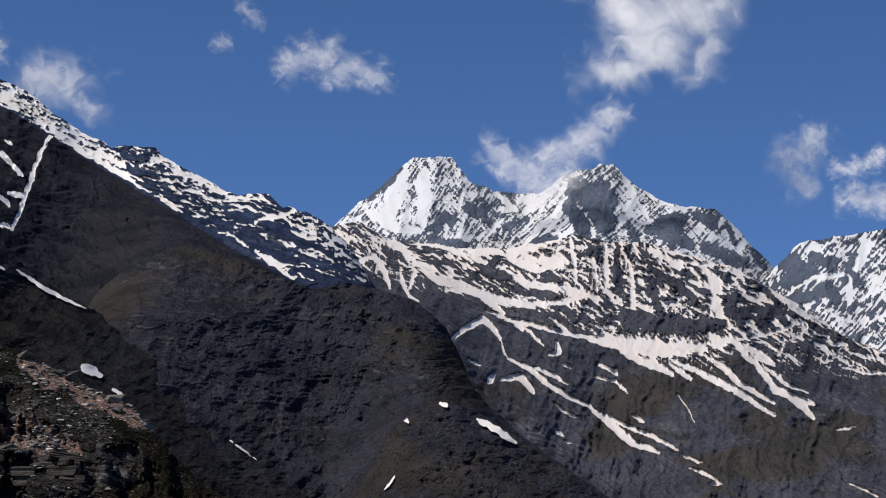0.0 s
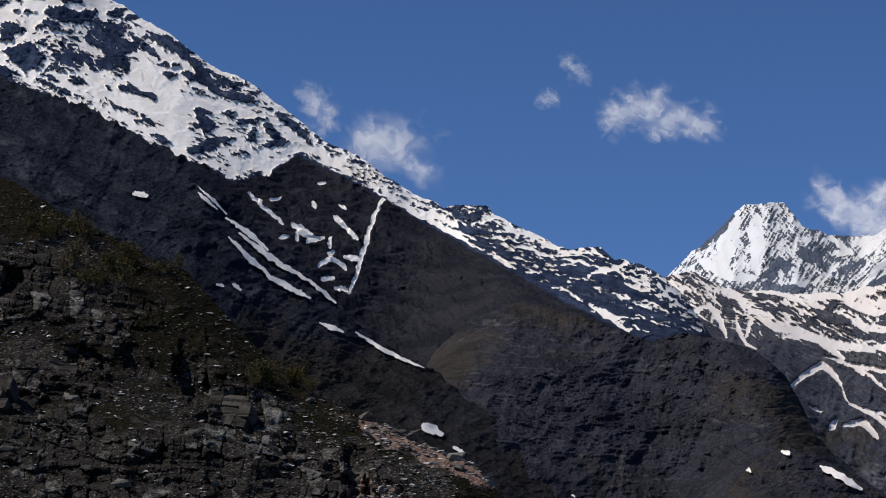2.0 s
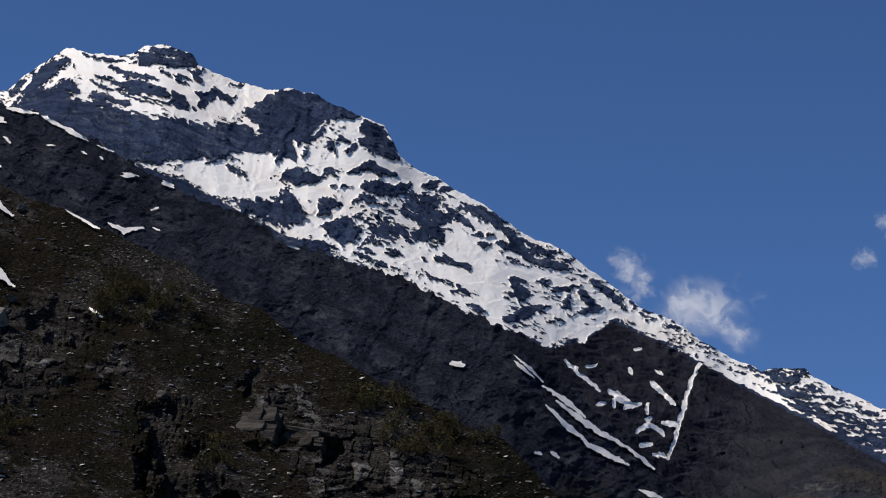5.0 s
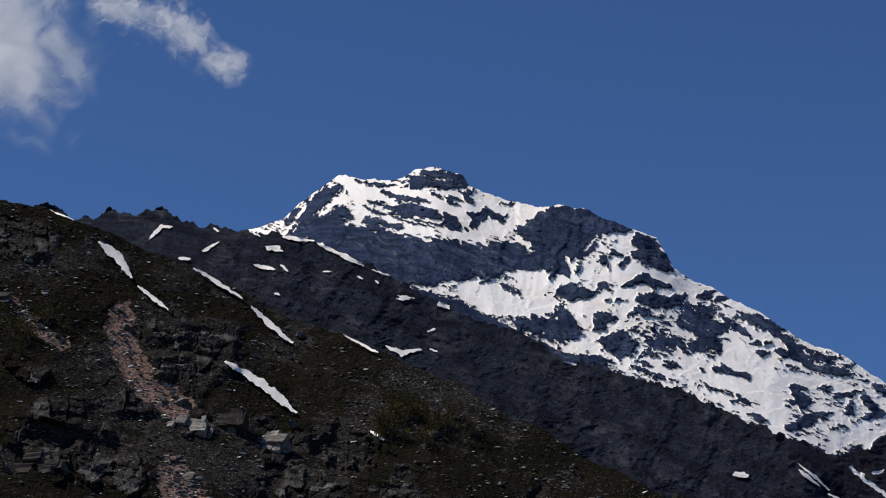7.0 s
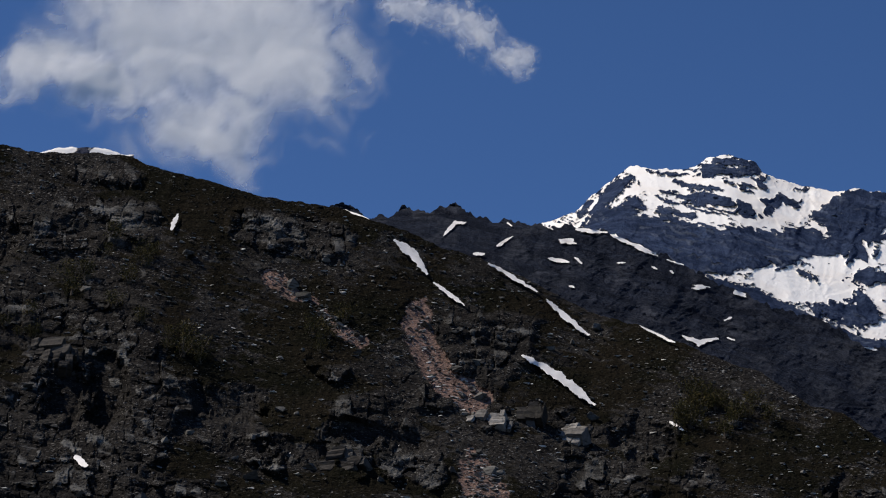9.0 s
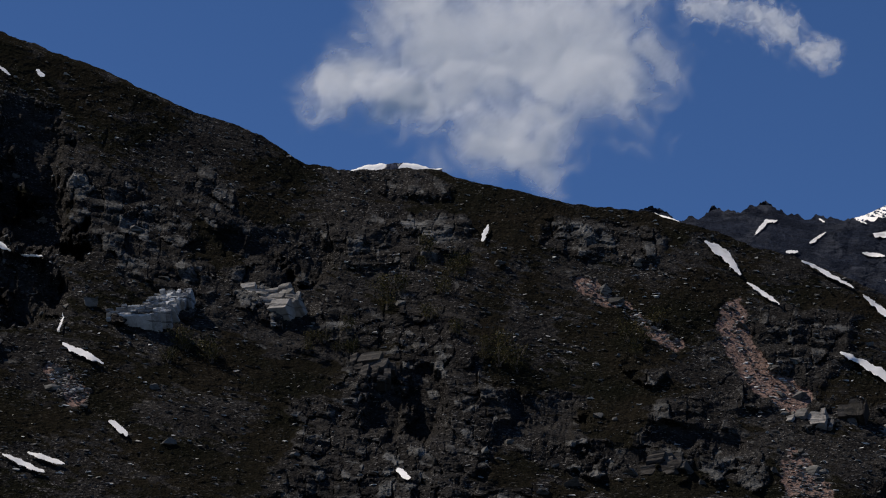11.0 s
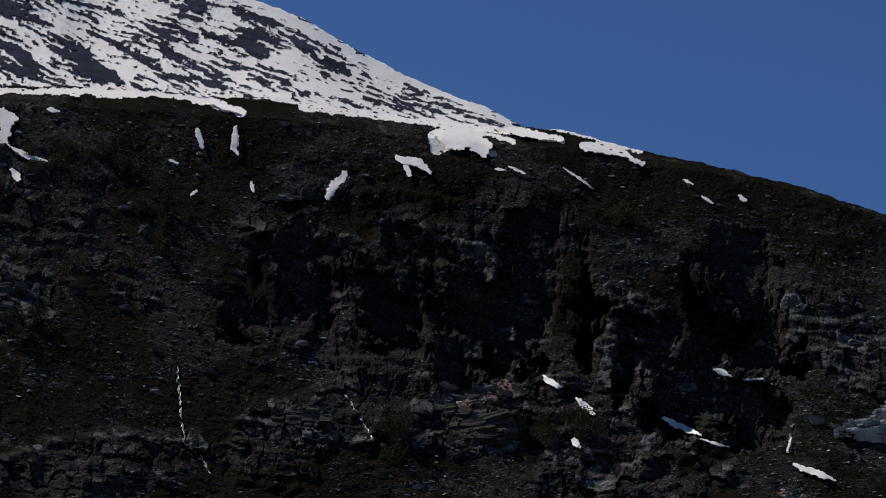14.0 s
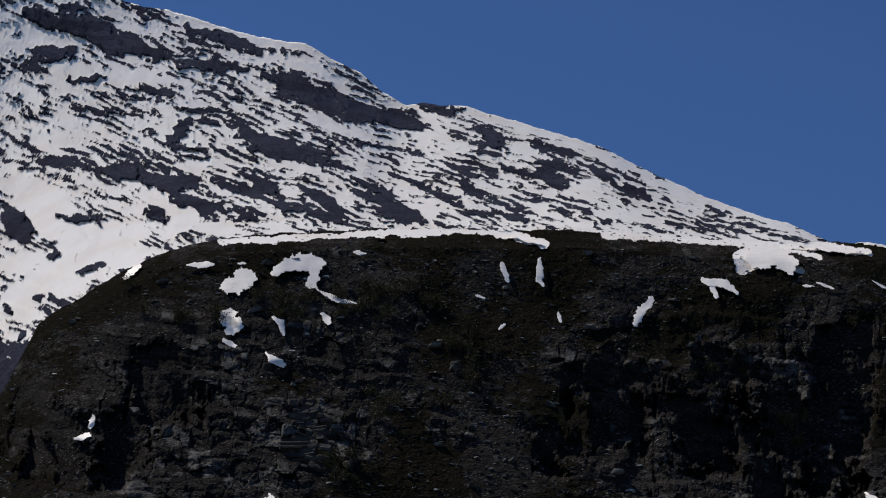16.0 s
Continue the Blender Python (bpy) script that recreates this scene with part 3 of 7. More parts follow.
RIDGE_SNOW += [
    (0.104, (32.6, 8.22), (32.92, 7.96), (33.24, 7.79)),
    (0.052, (32.98, 7.79), (33.5, 7.34), (34.01, 7.14)),
    (0.091, (25.78, 8.37), (26.1, 8.63), (26.5, 8.83), (26.72, 8.64), (26.9, 8.38)),
    (0.029, (26.9, 8.38), (26.99, 8.05), (27.1, 7.92)),
    (0.078, (27.1, 7.92), (27.63, 7.66), (28.02, 7.34), (28.55, 7.02), (29.0, 6.83)),
    (0.104, (29.0, 6.8), (29.46, 6.44), (29.98, 5.99), (30.57, 5.79)),
    (0.065, (29.33, 6.63), (29.85, 6.37), (30.5, 6.12), (31.02, 5.83)),
    (0.039, (31.08, 5.73), (31.54, 5.54)),
    (0.052, (31.28, 5.43), (31.66, 5.28), (32.02, 5.07)),
    (0.052, (31.73, 5.06), (31.98, 5.06)),
    (0.078, (26.64, 7.33), (26.77, 7.59)),
    (0.091, (26.94, 7.44), (27.36, 7.52), (27.56, 7.31), (27.69, 7.14))]
RIDGE_SNOW += [
    (0.046, (26.18, 7.89), (26.44, 7.76)),
    (0.065, (27.69, 7.73), (28.15, 7.54), (28.48, 7.34)),
    (0.072, (28.22, 8.32), (28.28, 8.06), (28.02, 8.02)),
    (0.072, (29.2, 7.8), (29.73, 7.54), (30.38, 7.41)),
    (0.052, (29.14, 7.5), (29.59, 7.41), (29.86, 7.15)),
    (0.052, (28.35, 7.8), (28.57, 7.73)),
    (0.039, (28.15, 6.93), (28.42, 6.69), (28.81, 6.54)),
    (0.052, (28.21, 6.25), (28.36, 6.16)),
    (0.039, (28.43, 6.02), (28.57, 5.98)),
    (0.033, (27.89, 6.37), (27.83, 6.22)),
    (0.065, (27.23, 8.77), (27.42, 8.58)),
    (0.046, (27.36, 8.71), (27.62, 8.51), (27.91, 8.23)),
    (0.046, (28.02, 8.9), (28.54, 8.52)),
    (0.065, (29.98, 6.63), (30.24, 6.48)),
    (0.039, (34.38, 7.82), (34.61, 7.91)),
    (0.039, (34.79, 7.71), (35.3, 7.58), (35.78, 7.57))]
RIDGE_SNOW += [
    (0.033, (34.63, 6.27), (35.08, 6.36)),
    (0.039, (34.99, 8.07), (35.33, 7.91)),
    (0.052, (35.45, 8.56), (35.77, 8.44)),
    (0.026, (31.0, 7.15), (31.26, 6.76), (31.41, 6.47)),
    (0.033, (34.87, 5.08), (35.12, 4.99), (35.56, 4.76))]
RIDGE_ROCK = [
    (0.157, (25.11, 9.08), (25.77, 9.28), (26.43, 9.09)),
    (0.144, (25.23, 9.6), (25.44, 9.34), (25.04, 9.14)),
    (0.117, (24.16, 10.44), (24.43, 10.05), (24.3, 10.31)),
    (0.131, (31.04, 8.77), (31.56, 8.71), (32.09, 8.74)),
    (0.183, (29.86, 8.71), (30.78, 8.65), (31.43, 8.62)),
    (0.104, (30.39, 9.62), (30.65, 8.91), (31.04, 8.9)),
    (0.131, (32.34, 7.93), (32.72, 7.6), (32.98, 7.34)),
    (0.183, (29.73, 7.61), (30.51, 7.22), (30.9, 7.22)),
    (0.157, (30.39, 8.78), (29.73, 8.91)),
    (0.104, (30.39, 10.01), (30.92, 9.69), (31.44, 9.29)),
    (0.117, (31.18, 9.94), (31.38, 9.81)),
    (0.104, (32.93, 8.89), (33.39, 8.99), (32.61, 9.05)),
    (0.117, (32.35, 9.42), (32.22, 9.03), (32.61, 8.89)),
    (0.078, (32.88, 9.67), (33.52, 9.08))]
RIDGE_ROCK += [
    (0.131, (33.51, 8.11), (34.03, 8.23), (34.02, 7.72)),
    (0.104, (28.08, 9.95), (27.88, 9.82), (28.28, 9.75)),
    (0.104, (28.21, 9.36), (27.75, 9.43)),
    (0.117, (26.82, 10.2), (26.56, 9.94), (27.09, 9.81)),
    (0.104, (28.81, 10.34), (29.2, 10.47)),
    (0.091, (29.6, 10.21), (29.66, 9.56))]
FAR_SNOW = [
    (0.209, (24.6, 12.4), (24.47, 11.88), (24.28, 11.35), (24.15, 11.02)),
    (0.183, (25.07, 12.28), (25.08, 11.62), (25.02, 11.1)),
    (0.117, (23.75, 11.28), (24.29, 10.96), (24.95, 10.84)),
    (0.091, (26.81, 11.71), (27.21, 11.38), (26.81, 11.38)),
    (0.131, (27.34, 11.58), (27.88, 11.71), (27.48, 11.32)),
    (0.052, (27.42, 10.47), (27.75, 10.86), (28.14, 11.25), (28.45, 11.67)),
    (0.033, (27.91, 10.73), (28.3, 11.2)),
    (0.078, (28.45, 11.97), (28.27, 11.71)),
    (0.052, (29.71, 12.29), (30.0, 11.75), (30.4, 11.09)),
    (0.052, (30.63, 11.17), (31.06, 11.4), (31.59, 11.45)),
    (0.065, (32.36, 10.32), (32.6, 10.68)),
    (0.046, (30.26, 11.04), (30.77, 11.22)),
    (0.052, (29.54, 10.86), (30.13, 11.64)),
    (0.039, (29.2, 10.93), (29.6, 11.36)),
    (0.039, (29.01, 11.06), (29.47, 11.62))]
FAR_SNOW += [
    (0.065, (30.4, 11.7), (30.93, 11.44)),
    (0.039, (26.55, 10.72), (26.81, 11.05), (27.08, 11.25))]
FAR_ROCK = [
    (0.065, (23.81, 11.61), (24.27, 11.98), (24.53, 12.3)),
    (0.052, (23.19, 11.31), (23.32, 11.44)),
    (0.144, (26.12, 11.4), (26.48, 11.22)),
    (0.131, (25.35, 10.91), (25.61, 11.24), (25.75, 11.08)),
    (0.117, (25.22, 10.69), (25.75, 10.59), (26.29, 10.57)),
    (0.104, (27.01, 10.96), (27.48, 11.12)),
    (0.287, (28.7, 11.84), (29.07, 11.62), (29.36, 11.06)),
    (0.196, (28.51, 11.49), (28.81, 10.97)),
    (0.170, (29.23, 11.93), (29.5, 11.62)),
    (0.235, (30.66, 10.99), (31.03, 11.11), (30.92, 10.73)),
    (0.157, (30.4, 10.9), (31.32, 10.57)),
    (0.170, (31.71, 10.46), (32.13, 10.33), (32.52, 10.17)),
    (0.117, (31.48, 11.22), (31.87, 10.98)),
    (0.131, (32.82, 10.42), (33.04, 10.06)),
    (0.157, (28.08, 10.67), (27.75, 10.6)),
    (0.104, (29.87, 10.99), (30.13, 10.6))]
FAR_ROCK += [
    (0.078, (32.24, 10.97), (32.37, 10.58))]
EAST_ROCK = [
    (0.196, (33.56, 10.08), (34.05, 9.94), (33.56, 9.66)),
    (0.144, (34.19, 10.23), (34.58, 10.1)),
    (0.117, (34.44, 9.58), (34.69, 9.26)),
    (0.065, (34.96, 10.03), (35.21, 9.64)),
    (0.131, (33.78, 9.27), (34.3, 9.39))]
EAST_SNOW = [
    (0.052, (33.68, 9.5), (34.18, 9.76), (35.02, 9.85)),
    (0.065, (35.02, 9.77), (34.97, 9.13)),
    (0.104, (34.32, 10.45), (34.06, 10.37)),
    (0.117, (35.49, 10.53), (35.09, 9.9)),
    (0.091, (35.84, 9.88), (35.33, 9.25))]
WEST_ROCK = [
    (0.261, (-46.85, 28.81), (-45.39, 28.58), (-44.65, 28.37), (-43.47, 28.11)),
    (0.144, (-42.76, 28.72), (-41.43, 28.45), (-40.84, 28.27)),
    (0.118, (-42.66, 27.93), (-41.12, 27.85)),
    (0.288, (-39.94, 27.52), (-38.76, 27.02), (-38.17, 26.83)),
    (0.17, (-37.88, 26.9), (-36.78, 26.61)),
    (0.131, (-46.64, 27.92), (-45.64, 28.05)),
    (0.118, (-46.18, 25.5), (-45.19, 25.5)),
    (0.183, (-44.47, 25.41), (-43.32, 25.2), (-42.47, 25.21)),
    (0.157, (-41.21, 26.32), (-39.9, 25.96), (-38.74, 25.72)),
    (0.157, (-42.67, 26.66), (-43.08, 26.19)),
    (0.209, (-47.01, 24.35), (-46.61, 23.73)),
    (0.105, (-43.02, 24.82), (-41.87, 24.54)),
    (0.092, (-45.81, 24.27), (-44.69, 24.26)),
    (0.092, (-43.55, 24.59), (-43.22, 24.45)),
    (0.131, (-37.58, 25.07), (-37.22, 24.42)),
    (0.144, (-39.31, 25.06), (-38.72, 24.54))]
WEST_ROCK += [
    (0.118, (-41.18, 25.15), (-40.6, 25.03)),
    (0.131, (-33.53, 25.55), (-32.96, 25.15)),
    (0.144, (-35.56, 25.2), (-35.13, 25.06)),
    (0.105, (-34.96, 26.43), (-34.53, 26.33)),
    (0.092, (-33.8, 26.15), (-32.51, 25.85)),
    (0.105, (-32.23, 25.52), (-31.53, 25.1), (-30.83, 24.81)),
    (0.078, (-45.74, 27.4), (-44.74, 27.46)),
    (0.092, (-43.86, 27.38), (-42.99, 27.23))]
WEST_SNOW = [
    (0.523, (-46.55, 24.77), (-45.08, 23.69), (-44.09, 23.61)),
    (0.392, (-47.03, 21.9), (-46.26, 22.59), (-45.05, 23.24)),
    (0.209, (-46.04, 27.58), (-44.6, 27.54), (-43.73, 27.58)),
    (0.105, (-43.22, 29.09), (-40.7, 28.51), (-39.59, 28.38)),
    (0.105, (-35.39, 26.89), (-32.93, 26.26), (-31.51, 25.6), (-29.41, 24.66), (-27.33, 23.94)),
    (0.131, (-40.47, 25.66), (-39.31, 25.55)),
    (0.157, (-47.16, 27.18), (-46.57, 26.96)),
    (0.118, (-47.52, 28.11), (-45.66, 28.31)),
    (0.183, (-39.95, 28.04), (-39.36, 27.92)),
    (0.157, (-46.5, 26.06), (-46.06, 25.84))]
WEST_LEDGES = [
    (0.170, (-40.29, 27.49), (-39.55, 27.27), (-38.67, 27.12), (-37.79, 26.83), (-37.06, 26.62), (-36.67, 26.58)),
    (0.091, (-40.81, 27.72), (-40.15, 27.63), (-39.57, 27.59)),
    (0.052, (-43.57, 27.27), (-43.0, 27.19)),
    (0.065, (-42.83, 26.88), (-42.26, 26.86), (-41.83, 26.85)),
    (0.052, (-41.71, 27.21), (-41.28, 27.16)),
    (0.065, (-42.39, 26.65), (-41.81, 26.56)),
    (0.078, (-41.38, 26.59), (-40.79, 26.3), (-40.35, 26.19)),
    (0.104, (-41.06, 26.03), (-40.34, 25.94), (-39.73, 25.82)),
    (0.078, (-40.5, 26.26), (-39.78, 26.1), (-39.02, 25.93)),
    (0.052, (-43.48, 26.13), (-42.9, 25.97), (-42.16, 25.95)),
    (0.065, (-43.78, 26.36), (-43.35, 26.26)),
    (0.046, (-42.89, 25.78), (-42.04, 25.76)),
    (0.104, (-41.94, 25.33), (-41.43, 25.1), (-40.83, 25.0)),
    (0.091, (-41.17, 25.43), (-40.44, 25.16), (-40.11, 24.79))]
WEST_LEDGES += [
    (0.078, (-40.85, 24.93), (-39.99, 24.66), (-39.53, 24.61)),
    (0.091, (-43.56, 25.35), (-42.99, 25.2), (-42.4, 25.29)),
    (0.104, (-43.11, 24.99), (-42.39, 24.72), (-41.82, 24.63), (-41.51, 24.57)),
    (0.078, (-41.4, 24.64), (-40.79, 24.35)),
    (0.104, (-43.63, 24.49), (-43.12, 24.32)),
    (0.117, (-39.73, 25.2), (-39.0, 24.84), (-38.67, 24.57)),
    (0.091, (-39.85, 24.72), (-39.13, 24.51), (-38.52, 24.33)),
    (0.117, (-38.01, 25.07), (-37.43, 24.77), (-36.68, 24.52)),
    (0.104, (-37.71, 24.68), (-36.99, 24.46), (-36.53, 24.39)),
    (0.065, (-38.74, 25.43), (-38.02, 25.2), (-37.55, 25.08)),
    (0.065, (-39.04, 25.74), (-38.29, 25.57)),
    (0.078, (-37.46, 25.55), (-36.58, 25.18), (-35.68, 24.93)),
    (0.065, (-36.29, 24.98), (-35.54, 24.74)),
    (0.065, (-35.71, 24.6), (-34.82, 24.55))]
WEST_LEDGES += [
    (0.052, (-35.14, 25.07), (-34.42, 24.7), (-33.67, 24.5)),
    (0.065, (-36.63, 27.0), (-36.05, 26.91), (-35.51, 27.0)),
    (0.091, (-35.31, 26.58), (-34.7, 26.31)),
    (0.078, (-35.16, 26.25), (-34.41, 26.06)),
    (0.091, (-33.71, 25.75), (-33.13, 25.62), (-32.67, 25.48)),
    (0.091, (-33.56, 25.36), (-32.95, 25.09)),
    (0.065, (-33.86, 26.21), (-33.25, 26.0)),
    (0.065, (-34.57, 25.61), (-33.82, 25.41)),
    (0.052, (-35.73, 25.59), (-34.83, 25.34)),
    (0.065, (-34.85, 24.62), (-33.96, 24.37)),
    (0.039, (-39.5, 26.37), (-38.89, 26.19)),
    (0.039, (-38.35, 26.29), (-37.76, 26.12), (-37.3, 26.06)),
    (0.039, (-37.04, 26.08), (-36.57, 25.88))]
WEST_FIELDS = [
    (0.209, (-43.66, 24.89), (-43.09, 24.71), (-42.5, 24.37), (-43.17, 23.96)),
    (0.131, (-42.21, 24.18), (-41.36, 24.11)),
    (0.104, (-39.52, 26.73), (-38.65, 26.51), (-37.77, 26.29)),
    (0.078, (-43.4, 26.88), (-42.95, 26.55)),
    (0.091, (-36.33, 26.59), (-35.74, 26.11)),
    (0.117, (-34.59, 26.76), (-33.71, 26.45)),
    (0.065, (-39.09, 26.65), (-38.06, 26.33), (-37.05, 26.21)),
    (0.078, (-42.87, 25.59), (-42.02, 25.52))]
WEST_LEDGES += [
    (0.313, (-46.99, 24.16), (-46.48, 23.87)),
    (0.091, (-45.96, 23.32), (-45.69, 23.4)),
    (0.078, (-45.24, 23.01), (-44.56, 23.26)),
    (0.078, (-46.24, 22.34), (-45.97, 22.42)),
    (0.065, (-46.98, 22.16), (-46.76, 21.98)),
    (0.104, (-46.32, 25.5), (-45.47, 25.48)),
    (0.117, (-44.9, 25.39), (-43.9, 25.31)),
    (0.065, (-46.58, 21.41), (-46.39, 21.55))]
WEST_FIELDS += [
    (0.587, (-46.12, 22.6), (-44.92, 23.44)),
    (0.444, (-46.73, 21.54), (-46.21, 21.95)),
    (0.339, (-47.12, 24.86), (-46.12, 24.67)),
    (0.287, (-45.5, 23.8), (-43.97, 24.01)),
    (0.261, (-46.98, 23.07), (-46.3, 23.24))]
MIDDLE_PATCHES = [
    (0.052, (11.91, 13.03), (12.25, 12.75), (12.61, 12.4)),
    (0.078, (12.59, 12.33), (13.12, 11.99), (13.59, 11.57)),
    (0.092, (12.92, 11.98), (13.39, 11.62), (13.93, 11.24), (14.59, 10.88)),
    (0.078, (12.66, 11.88), (13.13, 11.43), (13.69, 10.95)),
    (0.105, (13.53, 11.04), (14.07, 10.75), (14.57, 10.5)),
    (0.065, (14.53, 10.92), (14.93, 10.6), (15.18, 10.38)),
    (0.092, (10.44, 12.85), (10.71, 12.79)),
    (0.052, (12.4, 10.78), (12.56, 10.74)),
    (0.065, (12.8, 10.78), (12.96, 10.68)),
    (0.078, (14.82, 9.91), (15.37, 9.71)),
    (0.065, (15.64, 9.71), (16.4, 9.25), (17.25, 8.89)),
    (0.065, (-0.72, 18.14), (-0.31, 18.05)),
    (0.065, (-0.32, 18.38), (0.44, 18.29)),
    (0.052, (0.53, 18.23), (1.61, 17.8)),
    (0.052, (-2.22, 18), (-1.95, 18.18))]
MIDDLE_PATCHES += [
    (0.065, (-3.55, 18.23), (-3.26, 18.53), (-3, 18.54)),
    (0.065, (-2.79, 17.83), (-2.56, 17.81)),
    (0.065, (-0.99, 17.71), (-0.51, 17.64)),
    (0.092, (2.2, 15.9), (2.58, 15.73), (3.05, 15.81)),
    (0.052, (3.46, 16.84), (3.73, 16.76)),
    (0.052, (2.44, 16.98), (2.78, 16.98)),
    (0.052, (-5.98, 18.8), (-5.36, 18.6)),
    (0.039, (-2.25, 18), (-1.83, 18.24)),
    (0.078, (-0.68, 18.11), (-0.41, 18.13)),
    (0.039, (-0.35, 17.73), (-0.19, 17.6)),
    (0.039, (1.08, 17.95), (1.66, 17.74)),
    (0.039, (1.87, 17.65), (2.28, 17.52)),
    (0.039, (2.48, 17.05), (2.89, 16.99)),
    (0.039, (3.09, 17.12), (3.5, 17.08)),
    (0.052, (3.5, 16.88), (3.72, 16.8)),
    (0.039, (3.22, 16.23), (3.38, 16.28)),
    (0.033, (3.27, 15.82), (3.43, 15.76))]
MIDDLE_PATCHES += [
    (0.033, (1.94, 17.39), (2.03, 17.34)),
    (0.033, (0.66, 17.6), (0.88, 17.6)),
    (0.033, (1.51, 17.5), (1.62, 17.44)),
    (0.039, (4.52, 16.71), (4.99, 16.55)),
    (0.039, (5.52, 16.15), (5.98, 16.01)),
    (0.039, (6.5, 15.5), (6.77, 15.43)),
    (0.033, (-1.09, 18.49), (-0.85, 18.37)),
    (0.033, (-1.98, 18.54), (-1.87, 18.47)),
    (0.033, (-0.48, 17.07), (-0.37, 17.05)),
    (0.052, (10.4, 12.82), (10.69, 12.78)),
    (0.052, (11.9, 12.91), (12.38, 12.51)),
    (0.118, (17.25, 7.55), (17.68, 7.35)),
    (0.052, (17.95, 7.05), (18.16, 6.95)),
    (0.039, (20.51, 6.07), (21.3, 5.51)),
    (0.039, (17.95, 8.73), (18.1, 8.71))]
MOUND_PATCHES = [
    (0.092, (26.38, 6.51), (26.85, 6.27), (27.31, 5.98)),
    (0.052, (27.3, 6.22), (28.22, 5.59)),
    (0.065, (24.69, 6.53), (24.77, 6.43)),
    (0.065, (25.53, 6.88), (25.66, 6.83)),
    (0.039, (24.5, 5.2), (24.25, 4.87))]
HILL_PATCHES = [
    (0.065, (-42.53, 23.28), (-41.83, 23.34)),
    (0.078, (-44.03, 22.94), (-43.71, 23.24)),
    (0.065, (-44.64, 19.73), (-44.69, 19.5)),
    (0.078, (-44.99, 19.23), (-44.72, 19.34)),
    (0.065, (-40.38, 21.15), (-40.05, 21.03)),
    (0.235, (-41.38, 22.87), (-41.02, 22.94)),
    (0.131, (-41.55, 22.12), (-41.15, 21.96)),
    (0.078, (-41.51, 21.58), (-41.26, 21.45)),
    (0.105, (-40.67, 17.69), (-40.29, 18.04)),
    (0.092, (-41.51, 22.13), (-41.29, 21.89)),
    (0.052, (-26.02, 17.74), (-25.65, 17.52)),
    (0.078, (-25.16, 17.24), (-24.86, 16.91)),
    (0.065, (-23.18, 16.8), (-22.27, 16.36)),
    (0.052, (-21.91, 17.85), (-21.56, 17.7)),
    (0.052, (-25.31, 16.35), (-25.21, 16.23)),
    (0.052, (-26.03, 17.81), (-25.58, 17.53)),
    (0.065, (-25.24, 17.29), (-24.91, 16.91)),
    (0.065, (-23.2, 16.77), (-22.42, 16.39)),
    (0.039, (-22.31, 16.27), (-21.63, 16.06))]
HILL_PATCHES += [
    (0.065, (-21.89, 17.87), (-21.49, 17.66)),
    (0.039, (-21.24, 17.59), (-20.69, 17.59)),
    (0.078, (-20.13, 15.61), (-19.16, 15.22)),
    (0.092, (-18.91, 13.9), (-18.58, 13.64)),
    (0.052, (-22.27, 14.34), (-21.97, 14.14)),
    (0.052, (-25.36, 16.29), (-25.15, 16.14)),
    (0.052, (-23.46, 13.57), (-23.19, 13.34)),
    (0.052, (-28.97, 13.91), (-28.61, 13.84)),
    (0.039, (-20.27, 15.91), (-20.16, 16.23)),
    (0.065, (-10, 18.57), (-10.11, 18.25)),
    (0.065, (-13.04, 19.91), (-12.42, 19.98), (-11.6, 19.93)),
    (0.065, (-22.62, 13.04), (-22.09, 12.74)),
    (0.065, (-21.39, 13.05), (-20.39, 12.68)),
    (0.065, (-20.8, 13.12), (-19.94, 12.89)),
    (0.105, (-4.7, 18.13), (-4.28, 17.81), (-3.92, 17.37)),
    (0.052, (-3.76, 17.16), (-3.02, 16.63)),
    (0.052, (-2.43, 17.61), (-1.27, 16.95))]
HILL_PATCHES += [
    (0.078, (-1.03, 16.77), (-0.6, 16.38), (-0.03, 15.95)),
    (0.105, (-1.62, 15.47), (-0.74, 15.01), (0.08, 14.34)),
    (0.052, (1.14, 16.19), (2.03, 15.72)),
    (0.078, (-12.14, 12.95), (-11.88, 12.75)),
    (0.052, (1.85, 13.93), (2.18, 13.72))]
BROW_PATCHES = [
    (0.17, (-41.38, 22.87), (-41.16, 23.0), (-40.81, 23.0)),
    (0.157, (-40.27, 23.24), (-39.73, 23.4), (-39.28, 23.45), (-39.36, 23.12), (-39.42, 22.98)),
    (0.065, (-39.27, 22.81), (-38.99, 22.66), (-38.63, 22.55), (-38.28, 22.49)),
    (0.078, (-39.1, 22.23), (-38.95, 22.04)),
    (0.078, (-40.34, 22.16), (-40.14, 22.03), (-40.07, 21.73)),
    (0.078, (-40.49, 21.32), (-40.21, 21.14), (-40.0, 21.06)),
    (0.144, (-41.45, 22.23), (-41.3, 22.04), (-41.41, 21.78)),
    (0.052, (-38.34, 23.68), (-38.03, 23.64)),
    (0.039, (-41.23, 23.37), (-41.06, 23.38)),
    (0.078, (-34.59, 23.37), (-34.54, 23.18), (-34.48, 22.99)),
    (0.091, (-33.64, 23.5), (-33.67, 23.26), (-33.69, 23.0), (-33.59, 22.87)),
    (0.117, (-30.91, 22.46), (-31.14, 22.24), (-31.31, 21.95)),
    (0.104, (-29.62, 22.89), (-29.41, 22.78), (-29.06, 22.78), (-28.78, 22.52))]
